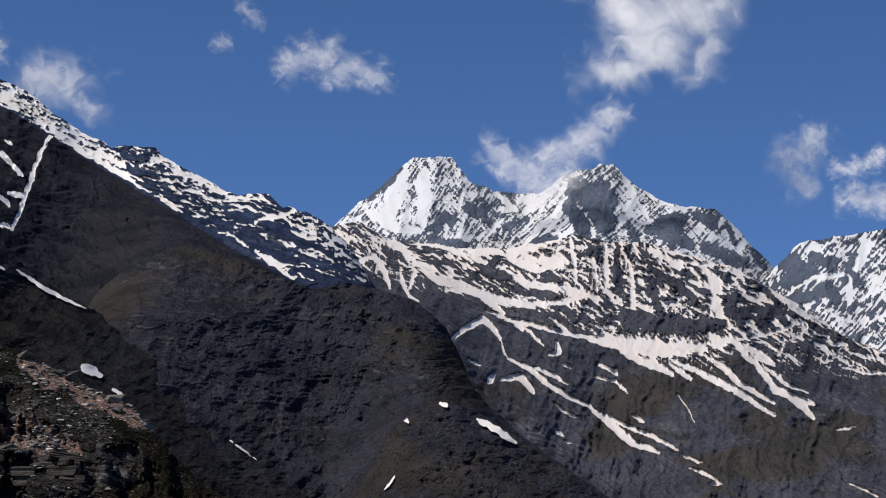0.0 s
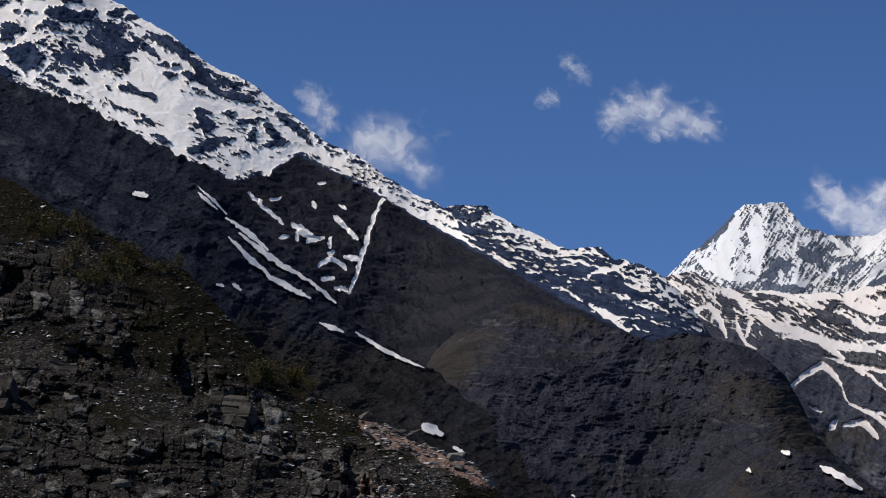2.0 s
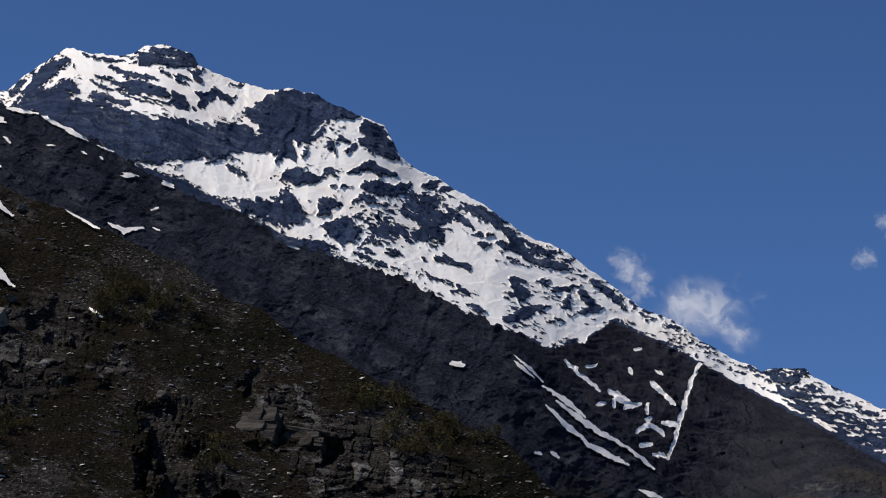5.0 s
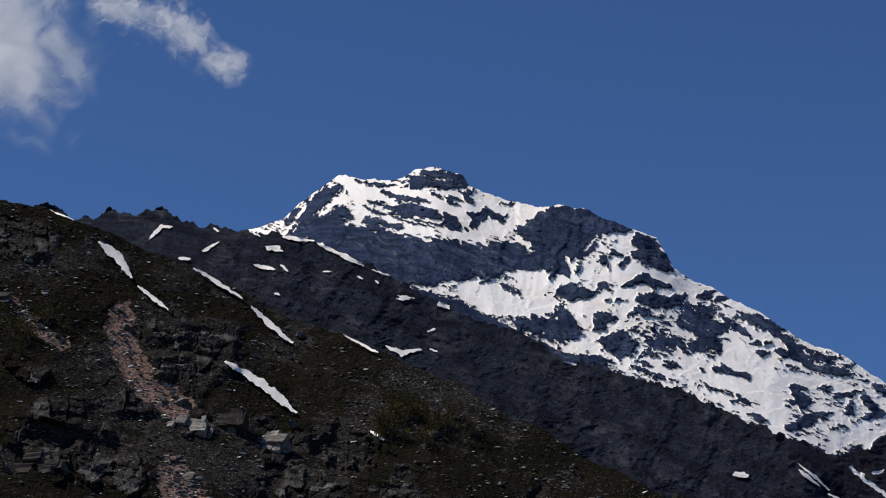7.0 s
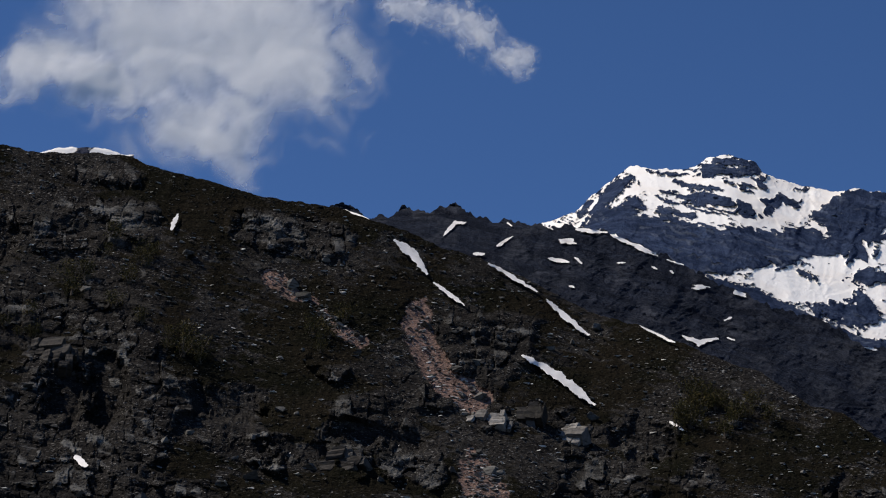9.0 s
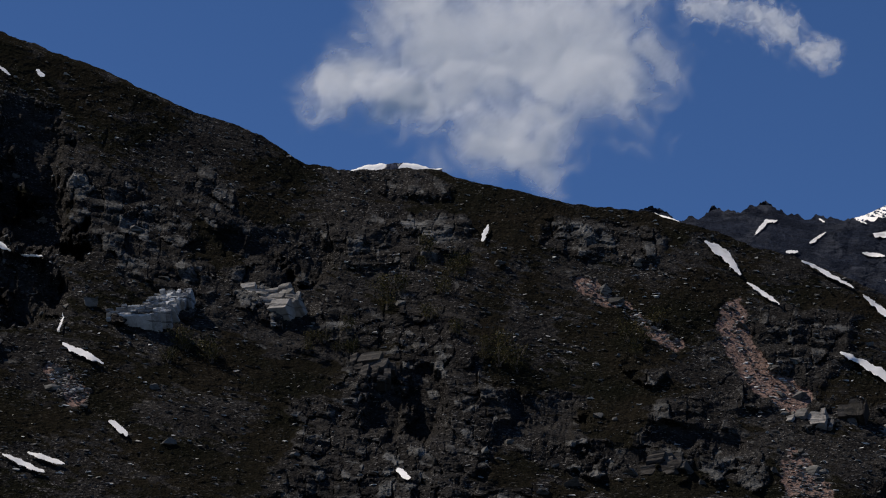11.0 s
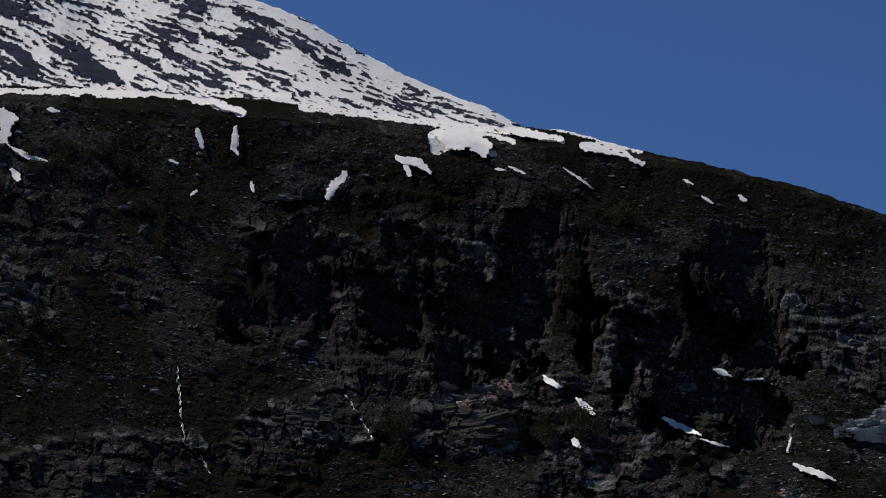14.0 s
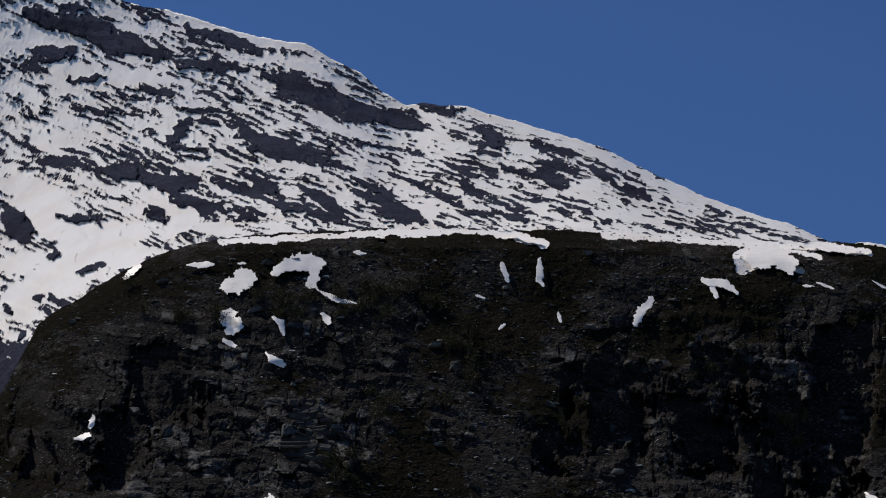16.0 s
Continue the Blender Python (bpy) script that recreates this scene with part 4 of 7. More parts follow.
BROW_PATCHES += [
    (0.065, (-29.41, 22.73), (-29.27, 22.47)),
    (0.078, (-34.68, 24.18), (-34.11, 24.01), (-33.61, 23.85)),
    (0.196, (-28.41, 23.31), (-27.77, 23.36), (-27.42, 23.12)),
    (0.065, (-27.55, 23.62), (-26.71, 23.46), (-26.14, 23.34), (-25.44, 23.3)),
    (0.065, (-24.88, 23.04), (-24.33, 22.94), (-23.84, 22.83)),
    (0.052, (-23.77, 22.76), (-23.5, 22.65)),
    (0.039, (-26.8, 22.65), (-26.38, 22.47)),
    (0.039, (-25.46, 22.61), (-24.92, 22.26), (-24.71, 22.1)),
    (0.039, (-27.15, 22.59), (-26.87, 22.56)),
    (0.052, (-34.68, 21.91), (-34.57, 21.99)),
    (0.052, (-33.23, 22.23), (-33.17, 22.03)),
    (0.039, (-35.28, 22.68), (-35.06, 22.61)),
    (0.039, (-37.8, 24.04), (-37.59, 24.03)),
    (0.039, (-22.48, 22.25), (-22.21, 22.11)),
    (0.039, (-22.02, 21.84), (-21.75, 21.66)),
    (0.052, (-21.12, 21.82), (-20.95, 21.68))]
HILL_BAND = [
    (0.078, (-41.7, 23.87), (-39.62, 24), (-37.52, 24.15), (-35.39, 24.17), (-34.4, 24.11)),
    (0.105, (-40.88, 23.92), (-40.34, 23.91)),
    (0.105, (-34.68, 24.13), (-33.82, 23.92), (-33.51, 23.82)),
    (0.078, (-37.09, 24.11), (-36.58, 24.07)),
    (0.118, (-31.97, 24.01), (-30.83, 23.94), (-29.69, 23.8), (-28.12, 23.63)),
    (0.222, (-28.62, 23.32), (-27.7, 23.49), (-27.34, 23.61)),
    (0.196, (-28.56, 23.16), (-27.77, 23.29), (-27.42, 23.09)),
    (0.078, (-27.63, 23.19), (-27.14, 22.95)),
    (0.078, (-27.49, 23.48), (-26.68, 23.24)),
    (0.078, (-28.69, 23.84), (-27.55, 23.71), (-26.7, 23.56), (-25.65, 23.28)),
    (0.065, (-26.99, 23.5), (-26.14, 23.34), (-25.44, 23.22)),
    (0.052, (-25.85, 23.56), (-25.01, 23.36), (-24.04, 23.08), (-23.48, 22.93))]
HILL_BAND += [
    (0.092, (-24.95, 23.1), (-24.32, 22.99), (-23.94, 22.89)),
    (0.052, (-23.88, 22.87), (-23.47, 22.63)),
    (0.065, (-33.4, 24.24), (-32.68, 24.16), (-31.83, 24.04))]
HILL_SCREE = [
    (0.314, (-4.2, 16.44), (-3.92, 15.59), (-3.58, 14.94), (-2.76, 14.49)),
    (0.157, (-7.69, 17.22), (-6.58, 16.53), (-5.48, 15.7)),
    (0.34, (-2.76, 12.87), (-2.36, 12.22)),
    (0.235, (-25.06, 13.69), (-23.47, 13.98)),
    (0.209, (-20.26, 14.93), (-19.72, 14.42)),
    (0.183, (-28.38, 17.27), (-27.01, 17.5)),
    (0.261, (16.12, 7.64), (17.3, 7.03), (18.62, 6.42)),
    (0.261, (15.8, 6.09), (16.97, 5.61))]
HILL_HOLLOWS = [
    (0.98, (-26.44, 21.04), (-26.25, 19.75), (-26.39, 18.44)),
    (0.85, (-21.28, 20.4), (-21.4, 19.35), (-20.84, 18.32)),
    (0.784, (-23.32, 18.67), (-23.02, 17.5), (-22.19, 16.99)),
    (0.523, (-15.83, 18.1), (-14.93, 18.28), (-14.2, 17.68)),
    (0.523, (-30.03, 21.23), (-28.74, 20.28)),
    (0.523, (-30.22, 20.06), (-29.61, 18.93)),
    (0.588, (-28.33, 20.3), (-27.59, 19.17)),
    (0.784, (-46.04, 19.39), (-44.66, 18.93)),
    (0.654, (-43.54, 21.04), (-42.81, 20.03)),
    (0.497, (-27.85, 18.9), (-28.19, 17.84)),
    (0.392, (-12.48, 14.85), (-12.38, 14.08)),
    (0.444, (-33.95, 19.6), (-33.18, 18.96)),
    (0.719, (-31.94, 20.54), (-31.8, 19.63)),
    (0.719, (-26.83, 19.19), (-26.44, 18.27)),
    (0.588, (-21.08, 19.36), (-20.61, 18.3)),
    (0.34, (-11.57, 15.13), (-11.44, 13.85))]
HILL_HOLLOWS += [
    (0.392, (-8.95, 14.58), (-8.14, 14.34)),
    (0.444, (0.85, 13.76), (1.78, 13.36)),
    (0.314, (-4.64, 13.76), (-4.37, 13.5)),
    (0.392, (-7.57, 13.32), (-6.5, 13.21)),
    (0.392, (4.63, 10.65), (4.9, 8.48)),
    (0.288, (5.79, 12.62), (5.67, 12.23)),
    (0.288, (11.65, 9.48), (11.92, 8.44)),
    (0.314, (15.64, 6.85), (15.8, 6.09)),
    (0.34, (18.38, 5.64), (18.67, 4.88))]
HILL_HOLLOWS += [
    (0.587, (-22.7, 18.42), (-21.92, 17.52), (-20.89, 16.55)),
    (0.392, (-21.13, 19.88), (-20.57, 18.71))]
HILL_HOLLOWS += [
    (0.313, (15.96, 5.39), (15.8, 4.68)),
    (0.287, (18.06, 5.63), (18.48, 4.72)),
    (0.287, (19.68, 5.48), (19.9, 4.75)),
    (0.183, (16.7, 5.99), (16.97, 5.61))]
HILL_HOLLOWS += [
    (0.587, (3.66, 11.54), (4.09, 10.01), (4.0, 8.6)),
    (0.196, (8.79, 9.4), (9.84, 8.88)),
    (0.196, (10.43, 9.27), (10.96, 8.62)),
    (0.183, (7.33, 11.21), (7.59, 10.69)),
    (0.496, (-46.09, 20.15), (-45.6, 18.89)),
    (0.418, (-43.7, 20.0), (-43.96, 18.44)),
    (0.287, (-9.6, 13.83), (-8.41, 13.75)),
    (0.261, (-6.04, 13.89), (-4.83, 13.54))]
HILL_PALE = [
    (0.654, (-15.78, 17.13), (-14.97, 16.59)),
    (0.209, (-18.91, 16.3), (-17.15, 16.49)),
    (0.654, (-28.93, 16.64), (-27.19, 16.72)),
    (0.288, (-24.31, 19.62), (-23.9, 19.63)),
    (0.719, (-19.74, 19.24), (-17.68, 18.19)),
    (0.523, (-16.98, 19.36), (-16.16, 18.44)),
    (0.719, (-13.63, 16.43), (-11.69, 14.83)),
    (0.588, (-12.9, 17.97), (-10.86, 18.41)),
    (0.654, (-24.44, 19.16), (-24.12, 18)),
    (0.523, (-4.77, 13.24), (-3.83, 12.86)),
    (0.523, (-8.92, 13.68), (-7.57, 13.19)),
    (0.261, (-2.63, 14.1), (-2.09, 14.08)),
    (0.314, (-0.75, 13.97), (-0.42, 13.38)),
    (0.34, (-6.1, 13.22), (-5.43, 12.97)),
    (0.34, (-13.25, 15.44), (-12.69, 14.95)),
    (0.261, (-6.62, 15.23), (-6.01, 15.04)),
    (0.523, (-12.29, 19.63), (-11.2, 19.62)),
    (0.471, (-8.41, 18.37), (-6.07, 18.17))]
HILL_PALE += [
    (0.548, (-19.74, 18.72), (-18.64, 17.8), (-17.0, 17.21)),
    (0.287, (-24.59, 19.55), (-24.29, 18.77)),
    (0.444, (-29.34, 16.75), (-27.19, 16.59)),
    (0.366, (-24.73, 15.64), (-24.95, 14.46))]
HILL_PALE += [
    (0.654, (-32.87, 16.63), (-31.51, 16.5)),
    (0.654, (-29.34, 16.76), (-27.03, 16.6)),
    (0.523, (-40.54, 18.86), (-38.66, 19.08)),
    (0.588, (-41.01, 19.82), (-38.67, 19.85)),
    (0.523, (-38.11, 19.33), (-38.39, 19.98)),
    (0.915, (6.61, 11.48), (7.56, 10.46)),
    (0.784, (7.61, 8.4), (8.91, 8.42)),
    (0.654, (12.18, 8.05), (13.5, 7.67)),
    (0.784, (16.22, 5.2), (18.01, 5.25))]


# ---- mountains ----
def put_mesh(name, verts, quads, material, masks=None, parent=None, smooth_faces=True):
    me = bpy.data.meshes.new(name)
    n, q = len(verts), len(quads)
    me.vertices.add(n)
    me.vertices.foreach_set("co", np.ascontiguousarray(verts, dtype=np.float32).ravel())
    me.loops.add(q * 4)
    me.loops.foreach_set("vertex_index", np.ascontiguousarray(quads, dtype=np.int32).ravel())
    me.polygons.add(q)
    me.polygons.foreach_set("loop_start", np.arange(0, q * 4, 4, dtype=np.int32))
    me.polygons.foreach_set("use_smooth", np.full(q, smooth_faces))
    me.update(calc_edges=True)
    for key, values in (masks or {}).items():
        at = me.attributes.new(key, "FLOAT", "POINT")
        at.data.foreach_set("value", np.ascontiguousarray(values, dtype=np.float32).ravel())
    me.materials.append(material)
    ob = new(name, me)
    ob.parent = parent
    return ob


def grid_quads(rows, cols):
    i = np.arange(rows * cols).reshape(rows, cols)
    return np.stack([i[:-1, :-1], i[:-1, 1:], i[1:, 1:], i[1:, :-1]], -1).reshape(-1, 4)


class Slope:
    """A mountainside as a sheet over bearing and height, from its foot up to the crest and down behind it."""

    def __init__(self, crest, west, east, columns, rows, foot, near, far, bow=1.0, jag=0.05, jag_size=1.0, seed=0.0):
        self.az = np.linspace(west, east, columns)
        top = curve(crest, self.az)
        jags = jag * fbm(self.az / jag_size, self.az * 0 + seed, self.az * 0 + 0.5, 5, 0.62)
        self.top = top
        soft = np.convolve(np.pad(top, 40, mode="edge"), np.hanning(83)[1:-1] / np.hanning(83).sum(), "valid")
        low = np.minimum(foot(self.az) if callable(foot) else foot + 0 * self.az, soft - 0.6)
        low = np.convolve(np.pad(low, 40, mode="edge"), np.hanning(83)[1:-1] / np.hanning(83).sum(), "valid")
        self.low = low
        s = np.linspace(0, 1, rows)[:, None]
        self.s = s + 0 * self.az
        el = low + (soft - low) * s + (top + jags - soft) * smooth(0.55, 1.0, s) ** 1.5
        rn = curve(near, self.az) if isinstance(near, list) else near + 0 * self.az
        rf = curve(far, self.az) if isinstance(far, list) else far + 0 * self.az
        r = rn + (rf - rn) * np.clip((el - low) / (soft - low), 0, 1.05) ** bow
        self.el, self.r, self.rn, self.rf = el, r, rn, rf
        a = np.radians(self.az)[None, :] + 0 * r
        self.a = a
        self.p = np.stack([np.sin(a) * r, np.cos(a) * r, EYE + r * np.tan(np.radians(el))], -1)

    def displace(self, d):
        """Brings the rock forward by d metres, or back where d is negative."""
        eye = np.array((0, 0, EYE))
        ray = self.p - eye
        far_off = np.linalg.norm(ray, axis=-1, keepdims=True)
        self.p = eye + ray * (1 - d[..., None] / far_off)

    def mesh(self, name, material, masks, back=14, drop=0.55, parent=None, soft=True):
        """The sheet with a skirt into the ground and a back slope."""
        p, rows = self.p, [self.p]
        a = np.radians(self.az)
        up = p[-1]
        h = up[:, 2]
        reach = np.minimum(self.rf * 0.16, np.maximum(4980 - self.rf, 60))
        tail = []
        for k in range(1, back + 1):
            q = k / back
            r = np.hypot(up[:, 0], up[:, 1]) + reach * q
            z = h * (1 - drop * q ** 1.2) - 0.03 * h * np.sin(q * 9 + a * 40) * q
            tail.append(np.stack([np.sin(a) * r, np.cos(a) * r, z], -1))
        skirt = []
        for k in range(1, 7):
            q = k / 6
            r = self.rn * (1 - 0.30 * q)
            z = p[0, :, 2] * (1 - q) - 4 * q
            skirt.insert(0, np.stack([np.sin(a) * r, np.cos(a) * r, z], -1))
        verts = np.concatenate([np.array(skirt), p, np.array(tail)], 0)
        full = {}
        for key, v in masks.items():
            full[key] = np.concatenate([np.repeat(v[:1], 6, 0), v, np.repeat(v[-1:], back, 0)], 0)
        R, Cn = verts.shape[:2]
        return put_mesh(name, verts.reshape(-1, 3), grid_quads(R, Cn), material, full, parent, soft)


def strokes(slope, lines, warp=0.05, grain=0.35, taper=0.0):
    """How deep inside ragged lines each place of a slope lies: 1 on the line, 0 at its half-width. Each line: half-width, then bearing, height pairs; taper narrows its ends."""
    az, el = slope.az, slope.el
    out = np.full(el.shape, -4.0)
    k = math.cos(radians(float(np.mean(el))))
    A = az + 0 * el
    wa = warp * fbm(A / grain, el / grain, 0 * el + 2.5, 4, 0.6)
    we = warp * fbm(A / grain, el / grain, 0 * el + 8.5, 4, 0.6)
    for width, *pts in lines:
        spans = [math.hypot((p1[0] - p0[0]) * k, p1[1] - p0[1]) for p0, p1 in zip(pts, pts[1:])]
        gone = 0.0
        for (a0, e0), (a1, e1), span in zip(pts, pts[1:], spans):
            c0, c1 = np.searchsorted(az, (min(a0, a1) - 4 * width - 0.2, max(a0, a1) + 4 * width + 0.2))
            if c1 > c0:
                cut = np.s_[:, c0:c1]
                dx, dy = (a1 - a0) * k, e1 - e0
                px, py = (A[cut] + wa[cut] - a0) * k, el[cut] + we[cut] - e0
                q = np.clip((px * dx + py * dy) / (dx * dx + dy * dy + 1e-9), 0, 1)
                w = width * (1 - taper + 1.3 * taper * np.sin(math.pi * (gone + q * span) / sum(spans)))
                out[cut] = np.maximum(out[cut], 1 - np.hypot(px - q * dx, py - q * dy) / w)
            gone += span
    return out


def strata(slope, dip, spacing, rib_size, rib, seed=0.0, lean=0.0):
    """Tilted beds cut by ribs that run down the slope: a saw from 0 at the foot of each cliff band to 1 at the back of its ledge,
    -1 on bare cliff to 1 on a ledge, and the ribs."""
    A, E = slope.az * math.cos(radians(float(np.mean(slope.el)))) + 0 * slope.el, slope.el
    bent = A + lean * E + 0.25 * rib_size * fbm(A / rib_size, E / rib_size, 0 * E + seed + 3, 3)
    ribs = 1 - np.abs(perlin(bent / rib_size, 0.35 * E / rib_size, 0 * E + seed)) + 0.5 * (1 - np.abs(perlin(2.3 * bent / rib_size, 0.6 * E / rib_size, 0 * E + seed + 7)))
    v = (E + math.tan(radians(dip)) * A + rib * (ribs - 1.0) + 0.45 * spacing * fbm(A / (3 * spacing), E / (1.5 * spacing), 0 * E + seed + 11, 4, 0.6) + 0.32 * fbm(A / 2.2, E / 1.6, 0 * E + seed + 23, 3)) / spacing
    band = np.floor(v)
    saw = v - band
    share = 0.55 + 0.22 * perlin(A / (5 * spacing) + 7.7 * band, 0.61 * band + 0 * E, 0 * E + seed) + 0.12 * fbm(A / (0.9 * spacing), E / (0.7 * spacing), 0 * E + seed + 5, 3, 0.6)
    bare = np.tanh(9 * (saw - share)) * smooth(1.0, 0.93, saw) - smooth(0.93, 1.0, saw)
    return saw, bare, ribs - 1.0


def streaks(slope, dip, long, short, seed=0.0, octaves=5, gain=0.55):
    """Noise drawn out along a bed that dips to the east by so many degrees; long and short are its sizes in degrees."""
    A, E = slope.az * math.cos(radians(float(np.mean(slope.el)))) + 0 * slope.el, slope.el
    c, s = math.cos(radians(dip)), math.sin(radians(dip))
    wob = 0.5 * short * fbm(A / long, E / long, 0 * E + seed + 40, 2)
    return fbm((A * c - E * s) / long, (A * s + E * c + wob) / short, 0 * E + seed, octaves, gain)


def threads(slope, dip, across, along, seed=0.0):
    """Thin lines of snow lying in the chutes of a rock face, 1 in the line and 0 beside it."""
    A, E = slope.az * math.cos(radians(float(np.mean(slope.el)))) + 0 * slope.el, slope.el
    c, s = math.cos(radians(dip)), math.sin(radians(dip))
    wob = 0.5 * across * fbm(A / (2 * across), E / (2 * across), 0 * E + seed + 2, 3)
    line = 1 - np.abs(perlin((A * s + E * c + wob) / across, (A * c - E * s) / along, 0 * E + seed))
    return smooth(0.84, 0.96, line) * smooth(-0.25, 0.25, fbm(A / (3 * along), E / (3 * along), 0 * E + seed + 6, 2))


def crags(slope, dip, long, short, seed=0.0, octaves=5, gain=0.55):
    """Sharp-crested steps in a slope that dip to the east: how far they stand out, and where they are flat on top (+) or steep (-)."""
    A, E = slope.az * math.cos(radians(float(np.mean(slope.el)))) + 0 * slope.el, slope.el
    c, s = math.cos(radians(dip)), math.sin(radians(dip))
    wob = 0.35 * short * fbm(A / (0.7 * long), E / (0.7 * long), 0 * E + seed + 20, 3)
    out = ridged((A * c - E * s + wob) / long, (A * s + E * c + wob) / short, 0 * E + seed, octaves, gain)
    rise = -np.gradient(out, axis=0)
    rise = (rise + np.roll(rise, 1, 1) + np.roll(rise, -1, 1)) / 3
    return out - out.mean(), np.tanh(rise / (1.6 * rise.std()))


# the floor of the valley, one sheet to the horizon
def valley_floor():
    m, t, p = nodes_of("valley_turf")
    pos = t.nodes.new("ShaderNodeNewGeometry").outputs["Position"]
    n = tex_noise(t, pos, 0.4, 6, 0.7)
    w = tex_noise(t, pos, 0.02, 4, 0.6)
    c = mix(t, ramp(t, w, (0.4, (0, 0, 0)), (0.6, (1, 1, 1))), ramp(t, n, (0.3, (0.02, 0.026, 0.010)), (0.7, (0.05, 0.05, 0.025))),
            ramp(t, n, (0.3, (0.05, 0.045, 0.04)), (0.7, (0.14, 0.13, 0.12))))
    t.links.new(c, p.inputs["Base Color"])
    p.inputs["Roughness"].default_value = 0.95
    a = np.linspace(0, 2 * np.pi, 121)
    r = np.array([0.0, 3, 8, 20, 50, 100, 180, 300, 600, 1200, 2500, 4900])
    A, R = np.meshgrid(a, r)
    x, y = np.sin(A) * R, np.cos(A) * R
    z = fbm(x / 60, y / 60, 0 * x, 3) * np.clip(R / 80, 0, 1) * 1.5
    tagged(put_mesh("ground", np.stack([x, y, z], -1).reshape(-1, 3), grid_quads(len(r), len(a)), m),
           "stony turf floor of a high mountain valley", "ground", kind="structure")


valley_floor()

def xyz(slope):
    """Metres along a slope and up it, for the grain of its rock."""
    mid = 0.5 * float(np.mean(slope.rn + slope.rf))
    e = np.radians(slope.el)
    return slope.a * math.cos(float(np.mean(e))) * mid, 0 * slope.a + mid, e * mid


def pick(add, cut):
    rock = smooth(-0.15, 0.5, cut)
    return 0.75 * smooth(-0.15, 0.5, add) * (1 - rock) - 1.05 * rock


def below(crest, other=None, gap=0.9, floor=3.0):
    """The foot of a slope: a little under the crest of what stands before it."""
    def f(az):
        h = np.interp(az, *np.array(crest).T, left=floor, right=floor)
        if other:
            h = np.maximum(h, np.interp(az, *np.array(other).T, left=floor, right=floor))
        return np.maximum(h - gap, floor)
    return f


HILL = HILL_W + HILL_E

# the far twin peaks, white, with haze painted into their rock as blue-grey
far = Slope(FAR_PEAKS, 21.5, 35.0, 560, 170, below(SNOW_RIDGE, gap=0.7, floor=7), 4050, 4520, jag=0.05, jag_size=0.4, seed=3)
x, y, z = xyz(far)
flutes = np.where(far.az < 27.3, streaks(far, -58, 0.30, 0.05, 9, 5, 0.62), streaks(far, 0.0 - 42, 0.45, 0.05, 3, 5, 0.6))
sn = 0.60 + 0.75 * flutes + 0.45 * streaks(far, 48, 0.30, 0.05, 13, 5, 0.62) - 0.30 * smooth(-0.1, 0.6, fbm(far.az / 1.3 + 0 * far.el, far.el / 1.0, 0 * far.el + 3, 3)) + pick(strokes(far, FAR_SNOW, 0.03, 0.16, 0.4), strokes(far, FAR_ROCK, 0.06, 0.2))
sn = sn + 0.6 * threads(far, -44, 0.09, 0.5, 4) * smooth(0.5, 0.2, sn) + 0.5 * threads(far, 52, 0.09, 0.4, 9) * smooth(0.5, 0.2, sn)
rocky = 1 - 0.7 * smooth(0.3, 0.7, sn)
far.displace(130 * (ridged(x / 210 + 0.4, y / 210, z / 420, 3) - 0.5) + rocky * 14 * fbm(x / 40, y / 40, z / 60, 4) - 5 * np.clip(sn, 0, 1))
tagged(far.mesh("mountain", mat_far, {"snow": sn}), "far snow-covered twin peaks, rock coloured blue-grey for haze", "mountain", "snowy mountains")

east = Slope(EAST_PEAK, 30.5, 40.0, 360, 120, 6.0, 3950, 4380, jag=0.06, jag_size=0.4, seed=5)
x, y, z = xyz(east)
sn = 0.52 + 0.8 * streaks(east, -48, 0.45, 0.06, 4, 6, 0.62) + 0.4 * streaks(east, 30, 0.3, 0.07, 2, 5, 0.6) + pick(strokes(east, EAST_SNOW, 0.03, 0.16, 0.4), strokes(east, EAST_ROCK, 0.06, 0.2))
rocky = 1 - 0.7 * smooth(0.3, 0.7, sn)
east.displace(110 * (ridged(x / 200 + 4, y / 200, z / 420, 3) - 0.5) + rocky * 14 * fbm(x / 40, y / 40, z / 50, 4) - 5 * np.clip(sn, 0, 1))
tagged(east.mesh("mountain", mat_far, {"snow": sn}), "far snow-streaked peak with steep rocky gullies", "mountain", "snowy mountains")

# the long ridge streaked with snow
ridge = Slope(SNOW_RIDGE, 20.0, 40.0, 850, 215, below(BUTTRESS, gap=1.2, floor=3.6), 2700, 3700, jag=0.04, jag_size=0.4, seed=9)
x, y, z = xyz(ridge)
zone = smooth(-1.1, 0.3, ridge.el - curve([(20, 11.2), (23, 10.5), (25, 9.9), (27, 9.5), (28.5, 9.0), (31, 8.0), (33.5, 8.0), (36, 7.8), (40, 7.5)], ridge.az))
saw, ledge, ribs = strata(ridge, 24, 0.26, 0.60, 0.16, 6, -0.3)
saw2, ledge2, ribs2 = strata(ridge, 30, 0.10, 0.26, 0.05, 16, -0.3)
drawn = strokes(ridge, RIDGE_SNOW, 0.025, 0.12, 0.45)
sn = (-0.20 + 0.70 * zone + zone * (0.34 * ledge + 0.30 * ledge2 + 0.55 * streaks(ridge, 34, 0.50, 0.07, 5, 4, 0.55))
      + pick(drawn, strokes(ridge, RIDGE_ROCK, 0.05, 0.16, 0.3)) + 0.5 * (1 - zone) * smooth(-0.1, 0.4, drawn))
sn = sn + 0.7 * zone * threads(ridge, -70, 0.12, 0.5, 4) * smooth(0.5, 0.2, sn)
rocky = 1 - 0.75 * smooth(0.3, 0.7, sn)
low = smooth(9.0, 7.0, ridge.el)
